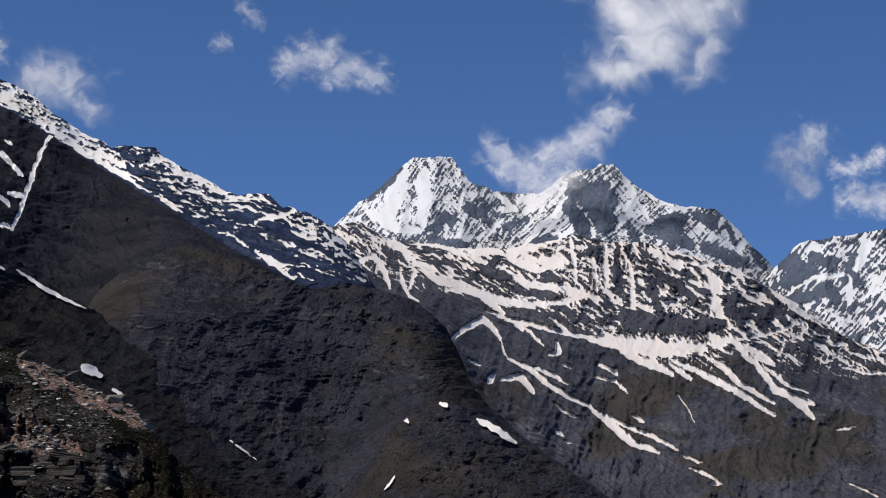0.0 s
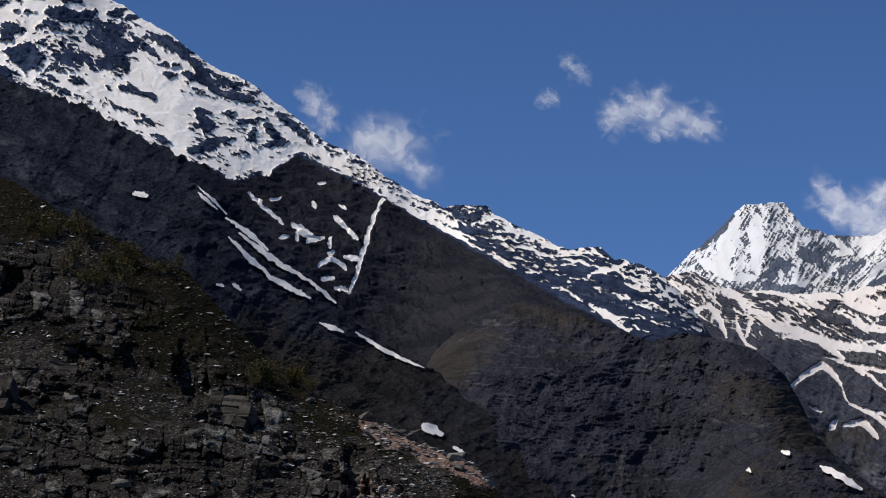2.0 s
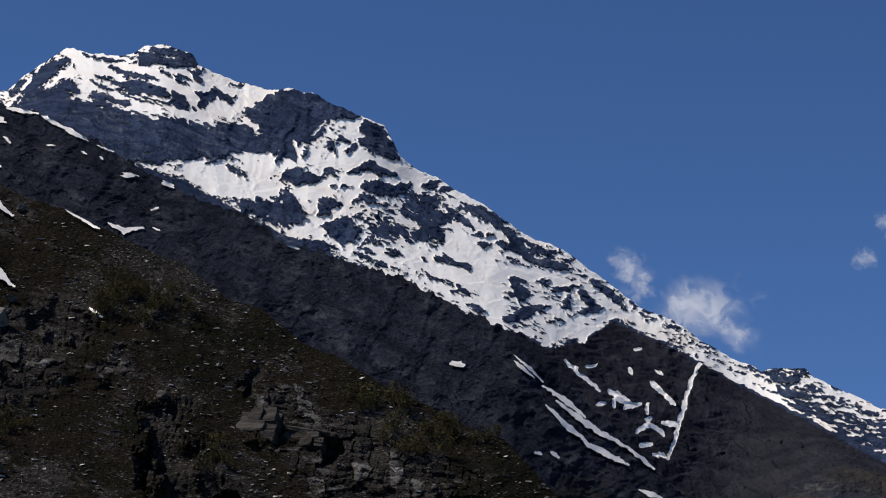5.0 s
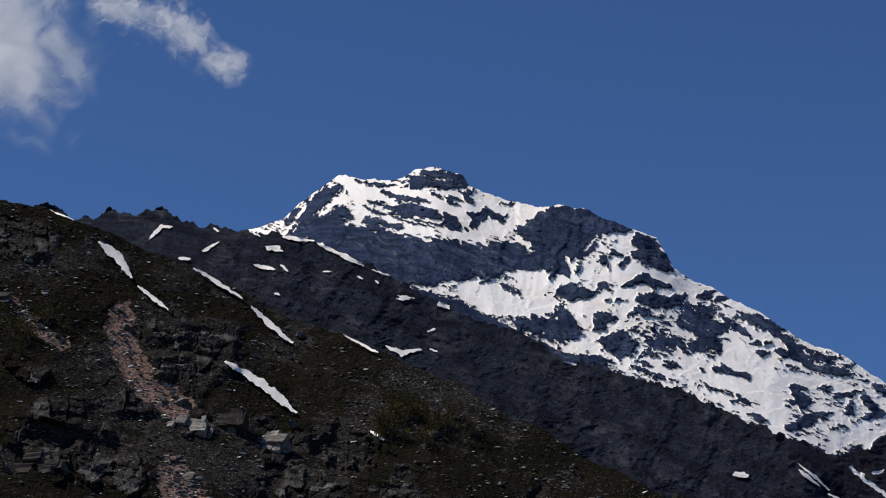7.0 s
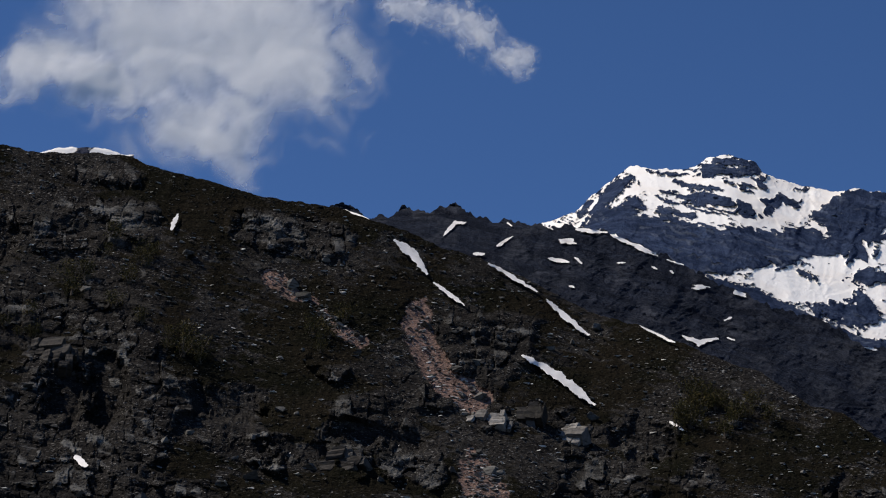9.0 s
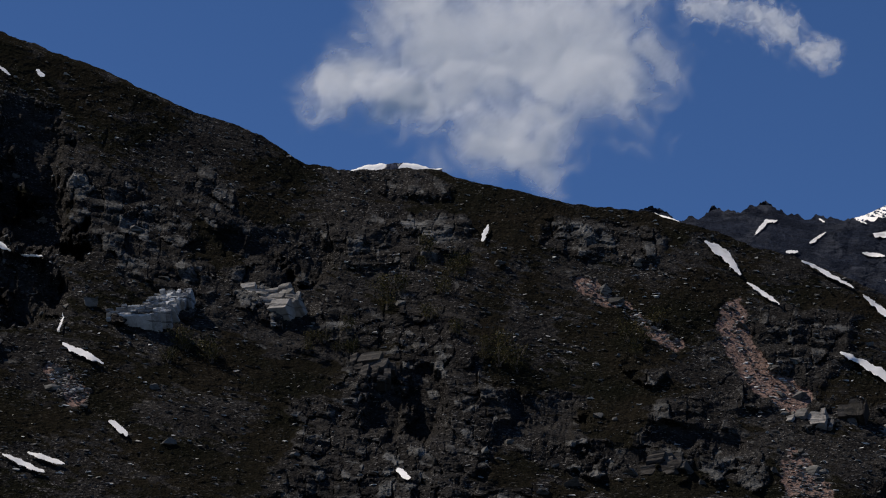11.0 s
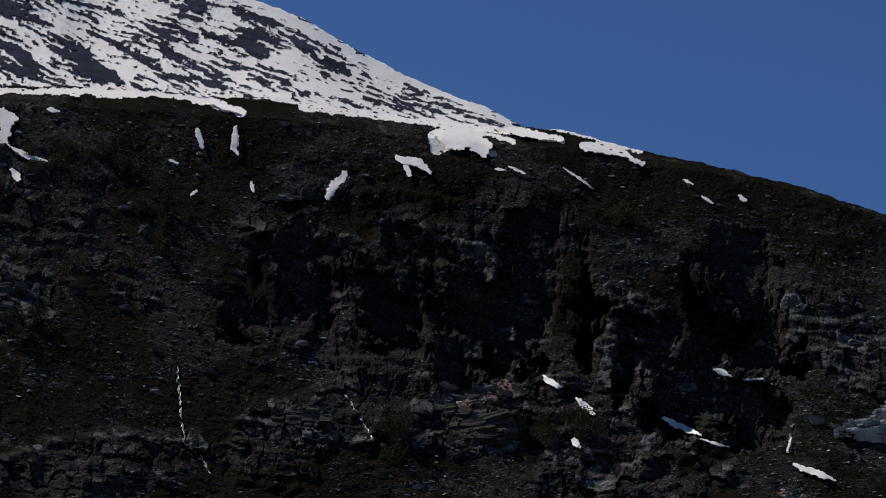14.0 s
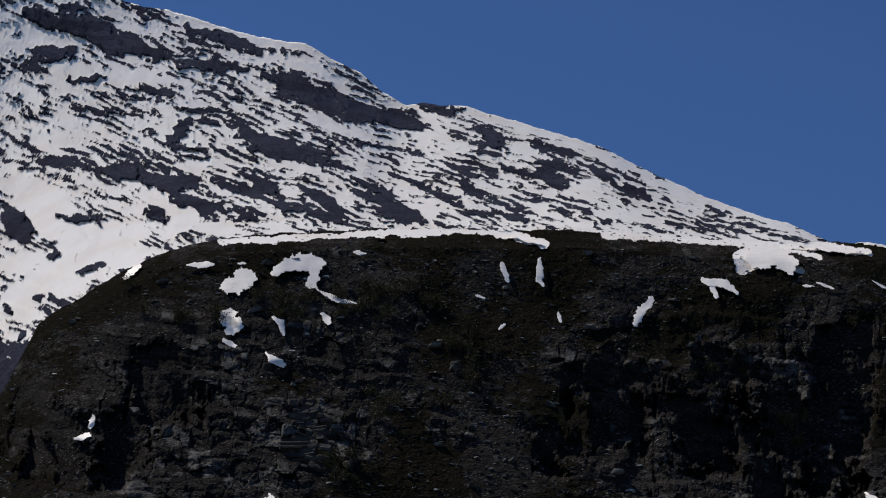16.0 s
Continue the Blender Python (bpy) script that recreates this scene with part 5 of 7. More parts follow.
ridge.displace(rocky * (9 * saw + 1.5 * saw2 + 20 * ribs) + low * 34 * (ridged((x + 0.5 * z) / 130, y / 130, z / 260, 4, 0.5) - 0.5) + 45 * (ridged(x / 260, y / 260, z / 600, 3) - 0.5) + rocky * 9 * fbm(x / 40, y / 40, z / 30, 5) - 4 * np.clip(sn, 0, 1))
turf = low * (0.35 + 0.9 * fbm(x / 120, y / 120, z / 70, 4))
tagged(ridge.mesh("mountain", mat_ridge, {"snow": sn, "veg": turf, "tone": np.clip(0.25 + 0.25 * ledge2 + 0.5 * fbm(x / 70, y / 70, z / 40, 4), 0, 0.7)}), "long dark ridge streaked with melting snow", "mountain", "snowy mountains")

# the great massif with its cliffs and cirque
massif = Slope(MASSIF, -5.0, 28.0, 1200, 225, below(MIDDLE, BUTTRESS, 0.9, 4.0), 2260, 2950, jag=0.04, jag_size=0.35, seed=13)
x, y, z = xyz(massif)
edge = curve(MASSIF_SNOWLINE, massif.az)
saw, ledge, chevron = strata(massif, 12, 0.42, 0.75, 0.34, 3, -0.25)
saw2, ledge2, chevron2 = strata(massif, 18, 0.15, 0.30, 0.11, 8, -0.25)
ribs = 0.6 * ridged(massif.a * 1400 / 24 + 0.3 * fbm(x / 60, y / 60, z / 60, 3), z / 200, 0 * z, 3) + 0.45 * ridged(massif.a * 1400 / 9 + 0.3 * fbm(x / 30, y / 30, z / 30, 3), z / 110, 0 * z + 4, 3)
zone = smooth(-0.18, 0.12, massif.el - edge)
bare = (1 - zone) * smooth(10.0, 12.0, massif.az)
drawn = strokes(massif, MASSIF_SNOW, 0.04, 0.2, 0.25)
walls = strokes(massif, MASSIF_ROCK, 0.06, 0.22, 0.25)
rough = np.maximum(walls, strokes(massif, LEDGE_ROCK, 0.05, 0.14, 0.5))
sn = (-0.28 + 1.06 * zone + zone * (0.24 * ledge + 0.22 * ledge2 + 0.34 * streaks(massif, 30, 0.35, 0.08, 7, 5, 0.6) + 0.22 * streaks(massif, 24, 0.13, 0.05, 27, 3) + 0.30 * fbm(massif.az / 1.1 + 0 * massif.el, massif.el / 0.5, 0 * massif.el + 31, 3)) + 0.12 * zone * (ribs - 0.5)
      + pick(drawn, rough) + 0.5 * (1 - zone) * smooth(-0.15, 0.5, drawn) * smooth(0.4, -0.1, rough))
chute = np.maximum(threads(massif, -62, 0.11, 0.5, 4), threads(massif, 34, 0.10, 0.4, 14))
sn = sn + 0.75 * zone * chute * smooth(0.5, 0.2, sn) * smooth(0.3, -0.2, walls)
teeth = 0.75 * streaks(massif, -58, 0.20, 0.045, 41, 4) + 0.75 * streaks(massif, 42, 0.20, 0.045, 47, 4)
sn = sn - 1.5 * smooth(-0.15, 0.35, strokes(massif, MASSIF_RIBS, 0.05, 0.16, 0.35) + teeth)
sn = sn + 1.5 * smooth(-0.1, 0.35, strokes(massif, MASSIF_VEINS, 0.03, 0.14, 0.3))
sn = 0.5 + 1.4 * (sn - 0.5 - 0.20 * smooth(16, 18.5, massif.az) - 0.32 * smooth(0.15, 0.8, massif.top - massif.el) * smooth(17, 19, massif.az))
rocky = 1 - 0.95 * smooth(0.0, 0.9, sn)
flat, flat2 = ledge, ledge2
massif.displace(bare * 26 * (ridged((x + 0.5 * z) / 90, y / 90, z / 180, 4, 0.5) - 0.5) + 40 * (ridged(x / 200, y / 200, z / 420, 3) - 0.5) + zone * (0.35 + 0.65 * rocky) * (7 * saw + 4 * saw2 + 14 * chevron) + rocky * (13 * (1 - 0.3 * bare) * (ribs - 0.5) + 4 * fbm(x / 26, y / 26, z / 20, 5, 0.6)) + bare * (9 * saw + 4 * saw2) - 1 * np.clip(sn, 0, 1))
tone = np.clip(0.05 + 0.25 * flat2 + 0.15 * flat + 0.5 * fbm(x / 60, y / 60, z / 40, 4), 0, 0.7) * (1 - 0.85 * bare)
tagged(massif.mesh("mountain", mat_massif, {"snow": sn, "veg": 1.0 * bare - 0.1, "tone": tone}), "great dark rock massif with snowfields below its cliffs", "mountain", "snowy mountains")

# the bare spur in front of the ridge
buttress = Slope(BUTTRESS, 17.0, 31.5, 560, 170, below(MOUND, MIDDLE, 0.9, 3.0), 1500, 2050, jag=0.04, jag_size=0.5, seed=17)
x, y, z = xyz(buttress)
saw, flat, ribs = strata(buttress, 3, 0.34, 0.9, 0.10, 5, -0.3)
saw2, flat2, ribs2 = strata(buttress, 3, 0.12, 0.5, 0.04, 9, -0.3)
gully = ridged((x + 0.6 * z) / 85, y / 85, z / 330, 4, 0.55)
here = smooth(-0.25, 0.35, fbm(x / 130, y / 130, z / 60 + 5, 3))
nicks = ridged((x + 0.5 * z) / 34, y / 34, (z - 0.2 * x) / 24, 4, 0.55)
buttress.displace(15 * (nicks - 0.5) + here * (7 * saw + 3 * saw2) + 12 * ribs + 34 * (gully - 0.5) + 12 * fbm(x / 34, y / 34, z / 26, 5, 0.6))
tagged(buttress.mesh("rock_spur", mat_spur, {"snow": 0 * x - 1, "veg": 0.15 + 0.9 * fbm(x / 90, y / 90, z / 50, 4) - 0.4 * (gully - 0.5), "scree": 0.15 + 0.7 * (0.45 - gully) + 0.5 * fbm(x / 60, y / 60, z / 90, 4),
                                                  "tone": np.clip(0.08 + 0.30 * flat2 + 0.18 * flat + 0.5 * fbm(x / 90, y / 90, z / 50, 4), 0, 0.75)}, soft=False),
       "bare dark slate spur with layered cliff bands", "spur", kind="structure")

middle = Slope(MIDDLE, -8.0, 24.5, 1000, 190, below(HILL, gap=0.9, floor=3.0), 1150, 1650, jag=0.11, jag_size=0.28, seed=21)
x, y, z = xyz(middle)
saw, flat, ribs = strata(middle, 14, 0.36, 1.0, 0.16, 5, -0.4)
saw2, flat2, ribs2 = strata(middle, 10, 0.13, 0.45, 0.05, 9, -0.4)
gully = ridged((x + 0.7 * z) / 70, y / 70, z / 260, 4, 0.55)
here = smooth(-0.1, 0.5, fbm(x / 110, y / 110, z / 50 + 5, 3))
nicks = ridged((x + 0.6 * z) / 26, y / 26, (z - 0.35 * x) / 17, 4, 0.55)
middle.displace(32 * (gully - 0.5) + here * (7 * saw + 2 * saw2) + 14 * ribs + 19 * (nicks - 0.5) + 7 * fbm(x / 22, y / 22, z / 16, 5, 0.62))
low = smooth(11.5, 8.5, middle.el)
tagged(middle.mesh("mountain", mat_middle, {"snow": 0 * x - 1, "veg": 0.05 + 0.55 * low + 0.4 * fbm(x / 60, y / 60, z / 40, 3), "scree": 0.5 * low,
                                            "tone": np.clip(0.02 + 0.15 * here * flat2 + 1.1 * (nicks - 0.5) + 0.8 * fbm(x / 16, y / 16, z / 11, 5, 0.6), 0, 0.65)}, soft=False),
       "dark slate mountainside below the snowy massif", "mountain")

mound = Slope(MOUND, 21.0, 33.0, 420, 130, 2.5, 1000, 1180, jag=0.03, jag_size=0.5, seed=23)
x, y, z = xyz(mound)
mound.displace(14 * (ridged(x / 90, y / 90, z / 120, 5) - 0.5) + 7 * fbm(x / 20, y / 20, z / 14, 5, 0.6))
tagged(mound.mesh("rock_spur", mat_spur, {"snow": 0 * x - 1, "veg": 0.5 + 0.5 * fbm(x / 40, y / 40, z / 30, 4), "scree": 0.3 + 0 * x}, soft=False),
       "low brown turf-covered spur with stony gullies", "spur", kind="structure")

# the white mountain behind the hillside
west_peak = Slope(WEST_PEAK, -52.0, -21.5, 1050, 215, below(HILL, gap=0.8, floor=18.5), 1500, 2500, jag=0.03, jag_size=0.6, seed=25)
x, y, z = xyz(west_peak)
saw, ledge, fins = strata(west_peak, 20, 0.55, 1.2, 0.16, 5, -0.3)
saw2, ledge2, fins2 = strata(west_peak, 19, 0.17, 0.5, 0.05, 8, -0.3)
broad = fbm(west_peak.az / 1.5 + 0 * west_peak.el, west_peak.el / 0.7, 0 * west_peak.el + 31, 3)
cut = np.maximum(strokes(west_peak, WEST_ROCK, 0.12, 0.35, 0.3), strokes(west_peak, WEST_LEDGES, 0.06, 0.16, 0.45))
sn = (0.70 + 0.16 * ledge + 0.22 * ledge2 + 0.38 * broad + 0.50 * streaks(west_peak, 20, 0.50, 0.085, 6, 5, 0.58) + 0.22 * streaks(west_peak, -62, 0.35, 0.08, 17, 4)
      + pick(np.maximum(strokes(west_peak, WEST_SNOW, 0.10, 0.3), strokes(west_peak, WEST_FIELDS, 0.06, 0.2, 0.4)), cut) - 0.6 * smooth(21.4, 20.4, west_peak.el) - 0.7 * smooth(22.7, 21.7, west_peak.el) * smooth(-44.6, -45.8, west_peak.az))
sn = 0.5 + 1.5 * (sn - 0.5)
sn = sn + 0.5 * np.maximum(threads(west_peak, 26, 0.11, 0.5, 4), 0.7 * threads(west_peak, -55, 0.12, 0.4, 9)) * smooth(0.5, 0.2, sn) * smooth(-1.1, -0.4, sn)
rocky = 1 - 0.75 * smooth(0.3, 0.7, sn)
west_peak.displace((0.3 + 0.7 * rocky) * (9 * saw + 3 * saw2 + 10 * fins) + 26 * (ridged(x / 200, y / 200, z / 420, 3) - 0.5) + rocky * 7 * fbm(x / 24, y / 24, z / 20, 4) - 4 * np.clip(sn, 0, 1))
tagged(west_peak.mesh("mountain", mat_west, {"snow": sn}), "broad snow-covered mountain with dark rock bands", "mountain", "snowy mountains")

# ---- the hillside across the valley ----
def shaded_cliffs(slope, lines):
    """Steep faces cut into a slope: where they are, and how far back each lies, most at its foot and nothing at its brow."""
    A, E = slope.az + 0 * slope.el, slope.el
    mask, sunk = 0 * E, 0 * E
    rough = fbm(A / 0.9, E / 0.9, 0 * E + 4, 5, 0.6)
    ragged = fbm(A / 0.7, E / 2.0, 0 * E + 9, 4, 0.6)
    k = math.cos(radians(float(np.mean(E))))
    for w, *pts in lines:
        c0, c1 = np.searchsorted(slope.az, (min(p[0] for p in pts) - 3 * w, max(p[0] for p in pts) + 3 * w))
        cut = np.s_[:, c0:c1]
        e, n = E[cut], rough[cut]
        near = np.full(e.shape, -4.0)
        for (a0, e0), (a1, e1) in zip(pts, pts[1:]):
            dx, dy = (a1 - a0) * k, e1 - e0
            px, py = (A[cut] + 0.9 * w * ragged[cut] - a0) * k, e + 0.9 * w * n - e0
            q = np.clip((px * dx + py * dy) / (dx * dx + dy * dy + 1e-9), 0, 1)
            near = np.maximum(near, 1 - np.hypot(px - q * dx, py - q * dy) / w)
        top = max(p[1] for p in pts) + 0.9 * w + 0.7 * w * n
        foot = min(p[1] for p in pts) - 0.8 * w + 0.5 * w * ragged[cut]
        side = smooth(-0.5, 0.45, near + 0.6 * n)
        fall = np.clip((top - e) / np.maximum(top - foot, 0.1), 0, 1) * smooth(-0.22, 0.0, e - foot)
        high = radians(max(p[1] for p in pts) - min(p[1] for p in pts) + 1.7 * w) * 600
        mask[cut] = np.maximum(mask[cut], side * smooth(-0.3, 0.1, e - foot) * smooth(0, 0.3, top - e))
        sunk[cut] = np.maximum(sunk[cut], side * fall * min(1.35 * high, 42))
    return mask, sunk


HILL_FOOT = [(-51, 16.2), (-42, 14.6), (-31, 12.5), (-15, 11.3), (-4.5, 9.6), (2.5, 7.4), (9, 4.8), (15, 3.8), (22, 2.4)]
hill = Slope(HILL, -51.0, 22.0, 2400, 255, lambda az: curve(HILL_FOOT, az), [(-51, 500), (0, 500), (22, 440)], [(-51, 690), (-20, 700), (0, 690), (10, 610), (22, 500)],
             jag=0.035, jag_size=0.4, seed=29)
x, y, z = xyz(hill)
arc = x
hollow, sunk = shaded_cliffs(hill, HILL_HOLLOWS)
pale = smooth(-0.1, 0.4, strokes(hill, HILL_PALE, 0.15, 0.5))
scree = smooth(-0.5, 0.3, strokes(hill, HILL_SCREE, 0.10, 0.5) + 0.4 * fbm(x / 6, y / 6, z / 6, 4, 0.6))
crag = fbm(x / 60 + 7, y / 60, z / 38, 5, 0.6)
cliff = np.clip(smooth(0.0, 0.3, crag) * smooth(0.25, 1.4 + 1.6 * smooth(-18, -26, hill.az), hill.top - hill.el) + pale + hollow - 1.2 * scree, 0, 1) * smooth(1.0, 0.95, hill.s)
rib = ridged(x / 75, y / 75, z / 150, 3, 0.45)
saw, ledge, fins = strata(hill, 9, 0.85, 1.5, 0.22, 3, -0.2)
saw2, ledge2, fins2 = strata(hill, 7, 0.30, 0.6, 0.08, 8, -0.2)
val, joint, tilt = blocks(arc / 4.4 + 0.5 * fbm(arc / 12, z / 12, 0 * z, 3), z / 4.6 + 0.10 * arc / 4.6 + 0.5 * fbm(arc / 14, z / 14, 0 * z + 4, 3))
val2, joint2, tilt2 = blocks(arc / 2.0 + 0.4 * fbm(arc / 6, z / 6, 0 * z + 9, 2), z / 1.7 + 0.10 * arc / 1.7 + 0.35 * fbm(arc / 6, z / 6, 0 * z + 19, 2))
post = ridged(arc / 13 + 0.5 * fbm(arc / 24, z / 24, 0 * z + 2, 2), z / 80, 0 * z, 2)
d = (1 - 0.6 * hollow) * 11 * (rib - 0.5) + 2.0 * fbm(x / 22, y / 22, z / 16, 3, 0.45)
face = cliff * (1 - 0.8 * hollow)
d = d + face * (4.5 * (saw - smooth(0.72, 1.0, saw)) + 1.3 * (saw2 - smooth(0.7, 1.0, saw2)) + 2.5 * fins + 3.5 * (post - 0.6))
d = d + face * (1.7 * (val - 0.5) + 0.5 * (val2 - 0.5) + 4.2 * tilt + 1.4 * tilt2 - 0.9 * smooth(0.10, 0.02, joint) - 0.3 * smooth(0.12, 0.03, joint2))
d = d - 0.7 * sunk - 1.5 * scree + (0.5 - 0.3 * cliff) * fbm(x / 3.2, y / 3.2, z / 2.2, 3, 0.6)
band = smooth(-0.45, 0.25, strokes(hill, HILL_BAND, 0.04, 0.2) + 0.25 * fbm(x / 5, y / 5, z / 2.5, 4, 0.6))
shelf = smooth(-17.5, -20.5, hill.az) * np.clip(1 - (hill.top - hill.el) / (0.12 + 0.30 * smooth(-20, -27, hill.az)), 0, 1)
hill.displace(d * (1 - 0.92 * band) - 40 * shelf)
turf_step, turf_flat = crags(hill, 14, 0.55, 0.16, 31, 5, 0.6)
hill.displace(1.5 * turf_step * (1 - scree) * (1 - band) * (1 - 0.6 * cliff))
veg = 0.62 + 0.14 * smooth(-16, -10, hill.az) - 0.8 * cliff + 0.30 * turf_flat - 0.9 * scree + 1.0 * fbm(x / 26, y / 26, z / 18 + 3, 5, 0.6)
# pale tone is lowered in the hollows, putting part of their shade into colour
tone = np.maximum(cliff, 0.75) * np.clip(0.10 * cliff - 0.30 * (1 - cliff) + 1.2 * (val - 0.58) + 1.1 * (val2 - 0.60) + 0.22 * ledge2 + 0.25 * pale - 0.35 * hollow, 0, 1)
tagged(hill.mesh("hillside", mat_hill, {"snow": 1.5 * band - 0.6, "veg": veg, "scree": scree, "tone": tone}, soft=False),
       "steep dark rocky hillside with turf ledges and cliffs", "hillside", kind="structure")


def spot(slope, az, el):
    """The place on a slope at a bearing and height."""
    c = int(np.clip(np.searchsorted(slope.az, az), 1, len(slope.az) - 1))
    r = int(np.clip(np.searchsorted(slope.el[:, c], el), 1, slope.el.shape[0] - 1))
    return Vector(slope.p[r, c])


cap = Slope(SNOW_CAP, SNOW_CAP[0][0] - 0.3, SNOW_CAP[-1][0] + 0.3, 90, 24, SNOW_CAP[0][1] - 1.0, 715, 735, jag=0.02, jag_size=0.2, seed=2)
x, y, z = xyz(cap)
tagged(cap.mesh("snow_cap", mat_west, {"snow": 0.66 + 0.9 * fbm(x / 5, y / 5, z / 1.6, 4)}, drop=0.08), "drifted snow cap behind the dark hill crest", "snow cap", kind="structure")


# ---- single snow patches lying on the slopes ----
mat_snow, st, sp = nodes_of("old_snow")
spos = st.nodes.new("ShaderNodeNewGeometry").outputs["Position"]
st.links.new(ramp(st, tex_noise(st, spos, 0.25, 6, 0.65), (0.35, (0.84, 0.805, 0.77)), (0.62, (0.74, 0.70, 0.65)), (0.78, (0.44, 0.39, 0.34))), sp.inputs["Base Color"])
sp.inputs["Roughness"].default_value = 0.7
sbump = add(st, "ShaderNodeBump", Strength=0.4, Distance=0.25)
st.links.new(tex_noise(st, spos, 0.6, 5, 0.6), sbump.inputs["Height"])
st.links.new(sbump.outputs["Normal"], sp.inputs["Normal"])


def largest(q):
    """The quads of the largest piece of a sheet."""
    if not len(q):
        return q
    own = np.full(q.max() + 1, -1)
    used = np.unique(q)
    own[used] = used
    while True:
        low = own[q].min(axis=1)
        before = own.copy()
        for i in range(4):
            np.minimum.at(own, q[:, i], low)
        own[used] = own[own[used]]
        if (own == before).all():
            break
    tags, count = np.unique(own[q[:, 0]], return_counts=True)
    return q[own[q[:, 0]] == tags[count.argmax()]]


def snow_patch(slope, line, lift, label, group, share):
    """A patch of old snow: the ground under it, filled out and raised, thinning to nothing at its ragged rim."""
    width, *pts = line
    long = math.hypot(pts[0][0] - pts[-1][0], pts[0][1] - pts[-1][1])
    strip = long > 6 * width
    width *= share
    width *= 0.85 if strip else (1.1 if width > 0.13 else 0.9)
    az0, az1 = min(p[0] for p in pts) - 2 * width - 0.1, max(p[0] for p in pts) + 2 * width + 0.1
    el0, el1 = min(p[1] for p in pts) - 2 * width - 0.1, max(p[1] for p in pts) + 2 * width + 0.1
    c0, c1 = np.searchsorted(slope.az, (az0, az1))
    c0, c1 = max(c0, 0), min(c1, len(slope.az) - 1)
    mid = slope.el[:, (c0 + c1) // 2]
    r0, r1 = np.searchsorted(mid, (el0 - 0.4, el1 + 0.4))
    r1 = min(r1, len(mid) - 1)
    if c1 - c0 < 3 or r1 - r0 < 3:
        return
    step = max(0.011, 0.16 * width)
    nc = int(np.clip(math.ceil((slope.az[1] - slope.az[0]) / step), 1, 4))
    nr = int(np.clip(math.ceil(abs(mid[r1] - mid[r0]) / (r1 - r0) / step), 1, 4))
    cc, rr = np.linspace(c0, c1, (c1 - c0) * nc + 1), np.linspace(r0, r1, (r1 - r0) * nr + 1)

    def sample(g):
        ci, ri = np.minimum(cc.astype(int), g.shape[1] - 2), np.minimum(rr.astype(int), g.shape[0] - 2)
        fc, fr = cc - ci, (rr - ri)[:, None]
        if g.ndim == 3:
            fc, fr = fc[:, None], fr[:, :, None]
        g00, g01, g10, g11 = g[ri][:, ci], g[ri][:, ci + 1], g[ri + 1][:, ci], g[ri + 1][:, ci + 1]
        return (g00 * (1 - fc) + g01 * fc) * (1 - fr) + (g10 * (1 - fc) + g11 * fc) * fr

    class Part:
        pass
    part = Part()
    part.az = np.interp(cc, np.arange(len(slope.az)), slope.az)
    part.el = sample(slope.el)
    for _ in range(20 * nc):
        g = np.pad(part.el, ((0, 0), (1, 1)), mode="edge")
        part.el = (g[:, :-2] + g[:, 2:] + 2 * part.el) / 4
    k = math.cos(radians(float(np.mean(part.el))))
    A = part.az + 0 * part.el
    wa, we = (0.5 * width * fbm(A / (3.5 * width), part.el / (2.5 * width), 0 * A + s, 3, 0.5) for s in (2.5, 8.5))
    spans = [math.hypot((p1[0] - p0[0]) * k, p1[1] - p0[1]) for p0, p1 in zip(pts, pts[1:])]
    m, gone = np.full(A.shape, -4.0), 0.0
    for (a0, e0), (a1, e1), span in zip(pts, pts[1:], spans):
        dx, dy = (a1 - a0) * k, e1 - e0
        px, py = (A + wa - a0) * k, part.el + we - e0
        q = np.clip((px * dx + py * dy) / (span * span + 1e-9), 0, 1)
        w = width * ((0.40 if strip else 0.75) + (0.68 if strip else 0.35) * np.sin(math.pi * (gone + q * span) / sum(spans)) + 0.25 * fbm((gone + q * span) / (4 * width), 0 * q, 0 * q + 3 * a0, 2))
        m = np.maximum(m, 1 - np.hypot(px - q * dx, py - q * dy) / np.maximum(w, 0.18 * width))
        gone += span
    deep_snow = smooth(-0.25, 0.45, m)
    m = m + (0.32 if strip else 0.42) * fbm(part.az / 0.18 + 0 * part.el, part.el / 0.10, 0 * part.el, 3, 0.5)
    p = sample(slope.p)
    eye = np.array((0, 0, EYE))
    r = np.linalg.norm(p - eye, axis=-1)
    for _ in range(2 * max(nc, nr)):
        g = np.pad(r, 1, mode="edge")
        r = np.min([r, g[:-2, 1:-1], g[2:, 1:-1], g[1:-1, :-2], g[1:-1, 2:]], axis=0)
    for _ in range(24 * max(nc, nr)):
        g = np.pad(r, 1, mode="edge")
        r = (g[:-2, 1:-1] + g[2:, 1:-1] + g[1:-1, :-2] + g[1:-1, 2:] + 2 * r) / 6
    a, e = np.radians(part.az) + 0 * part.el, np.radians(part.el)
    way = np.stack([np.sin(a) * np.cos(e), np.cos(a) * np.cos(e), np.sin(e)], -1)
    p = eye + way * (r - lift * (0.24 + 0.10 * deep_snow))[..., None]
    keep = m > -0.05
    idx = np.arange(m.size).reshape(m.shape)
    q = np.stack([idx[:-1, :-1], idx[:-1, 1:], idx[1:, 1:], idx[1:, :-1]], -1).reshape(-1, 4)
    ok = (keep[:-1, :-1] & keep[:-1, 1:] & keep[1:, 1:] & keep[1:, :-1]).ravel()
    q = largest(q[ok])
    if not len(q):
        return
    used, inv = np.unique(q, return_inverse=True)
    tagged(put_mesh("snow_patch", p.reshape(-1, 3)[used], inv.reshape(-1, 4), mat_snow), label, "snow patch", group)


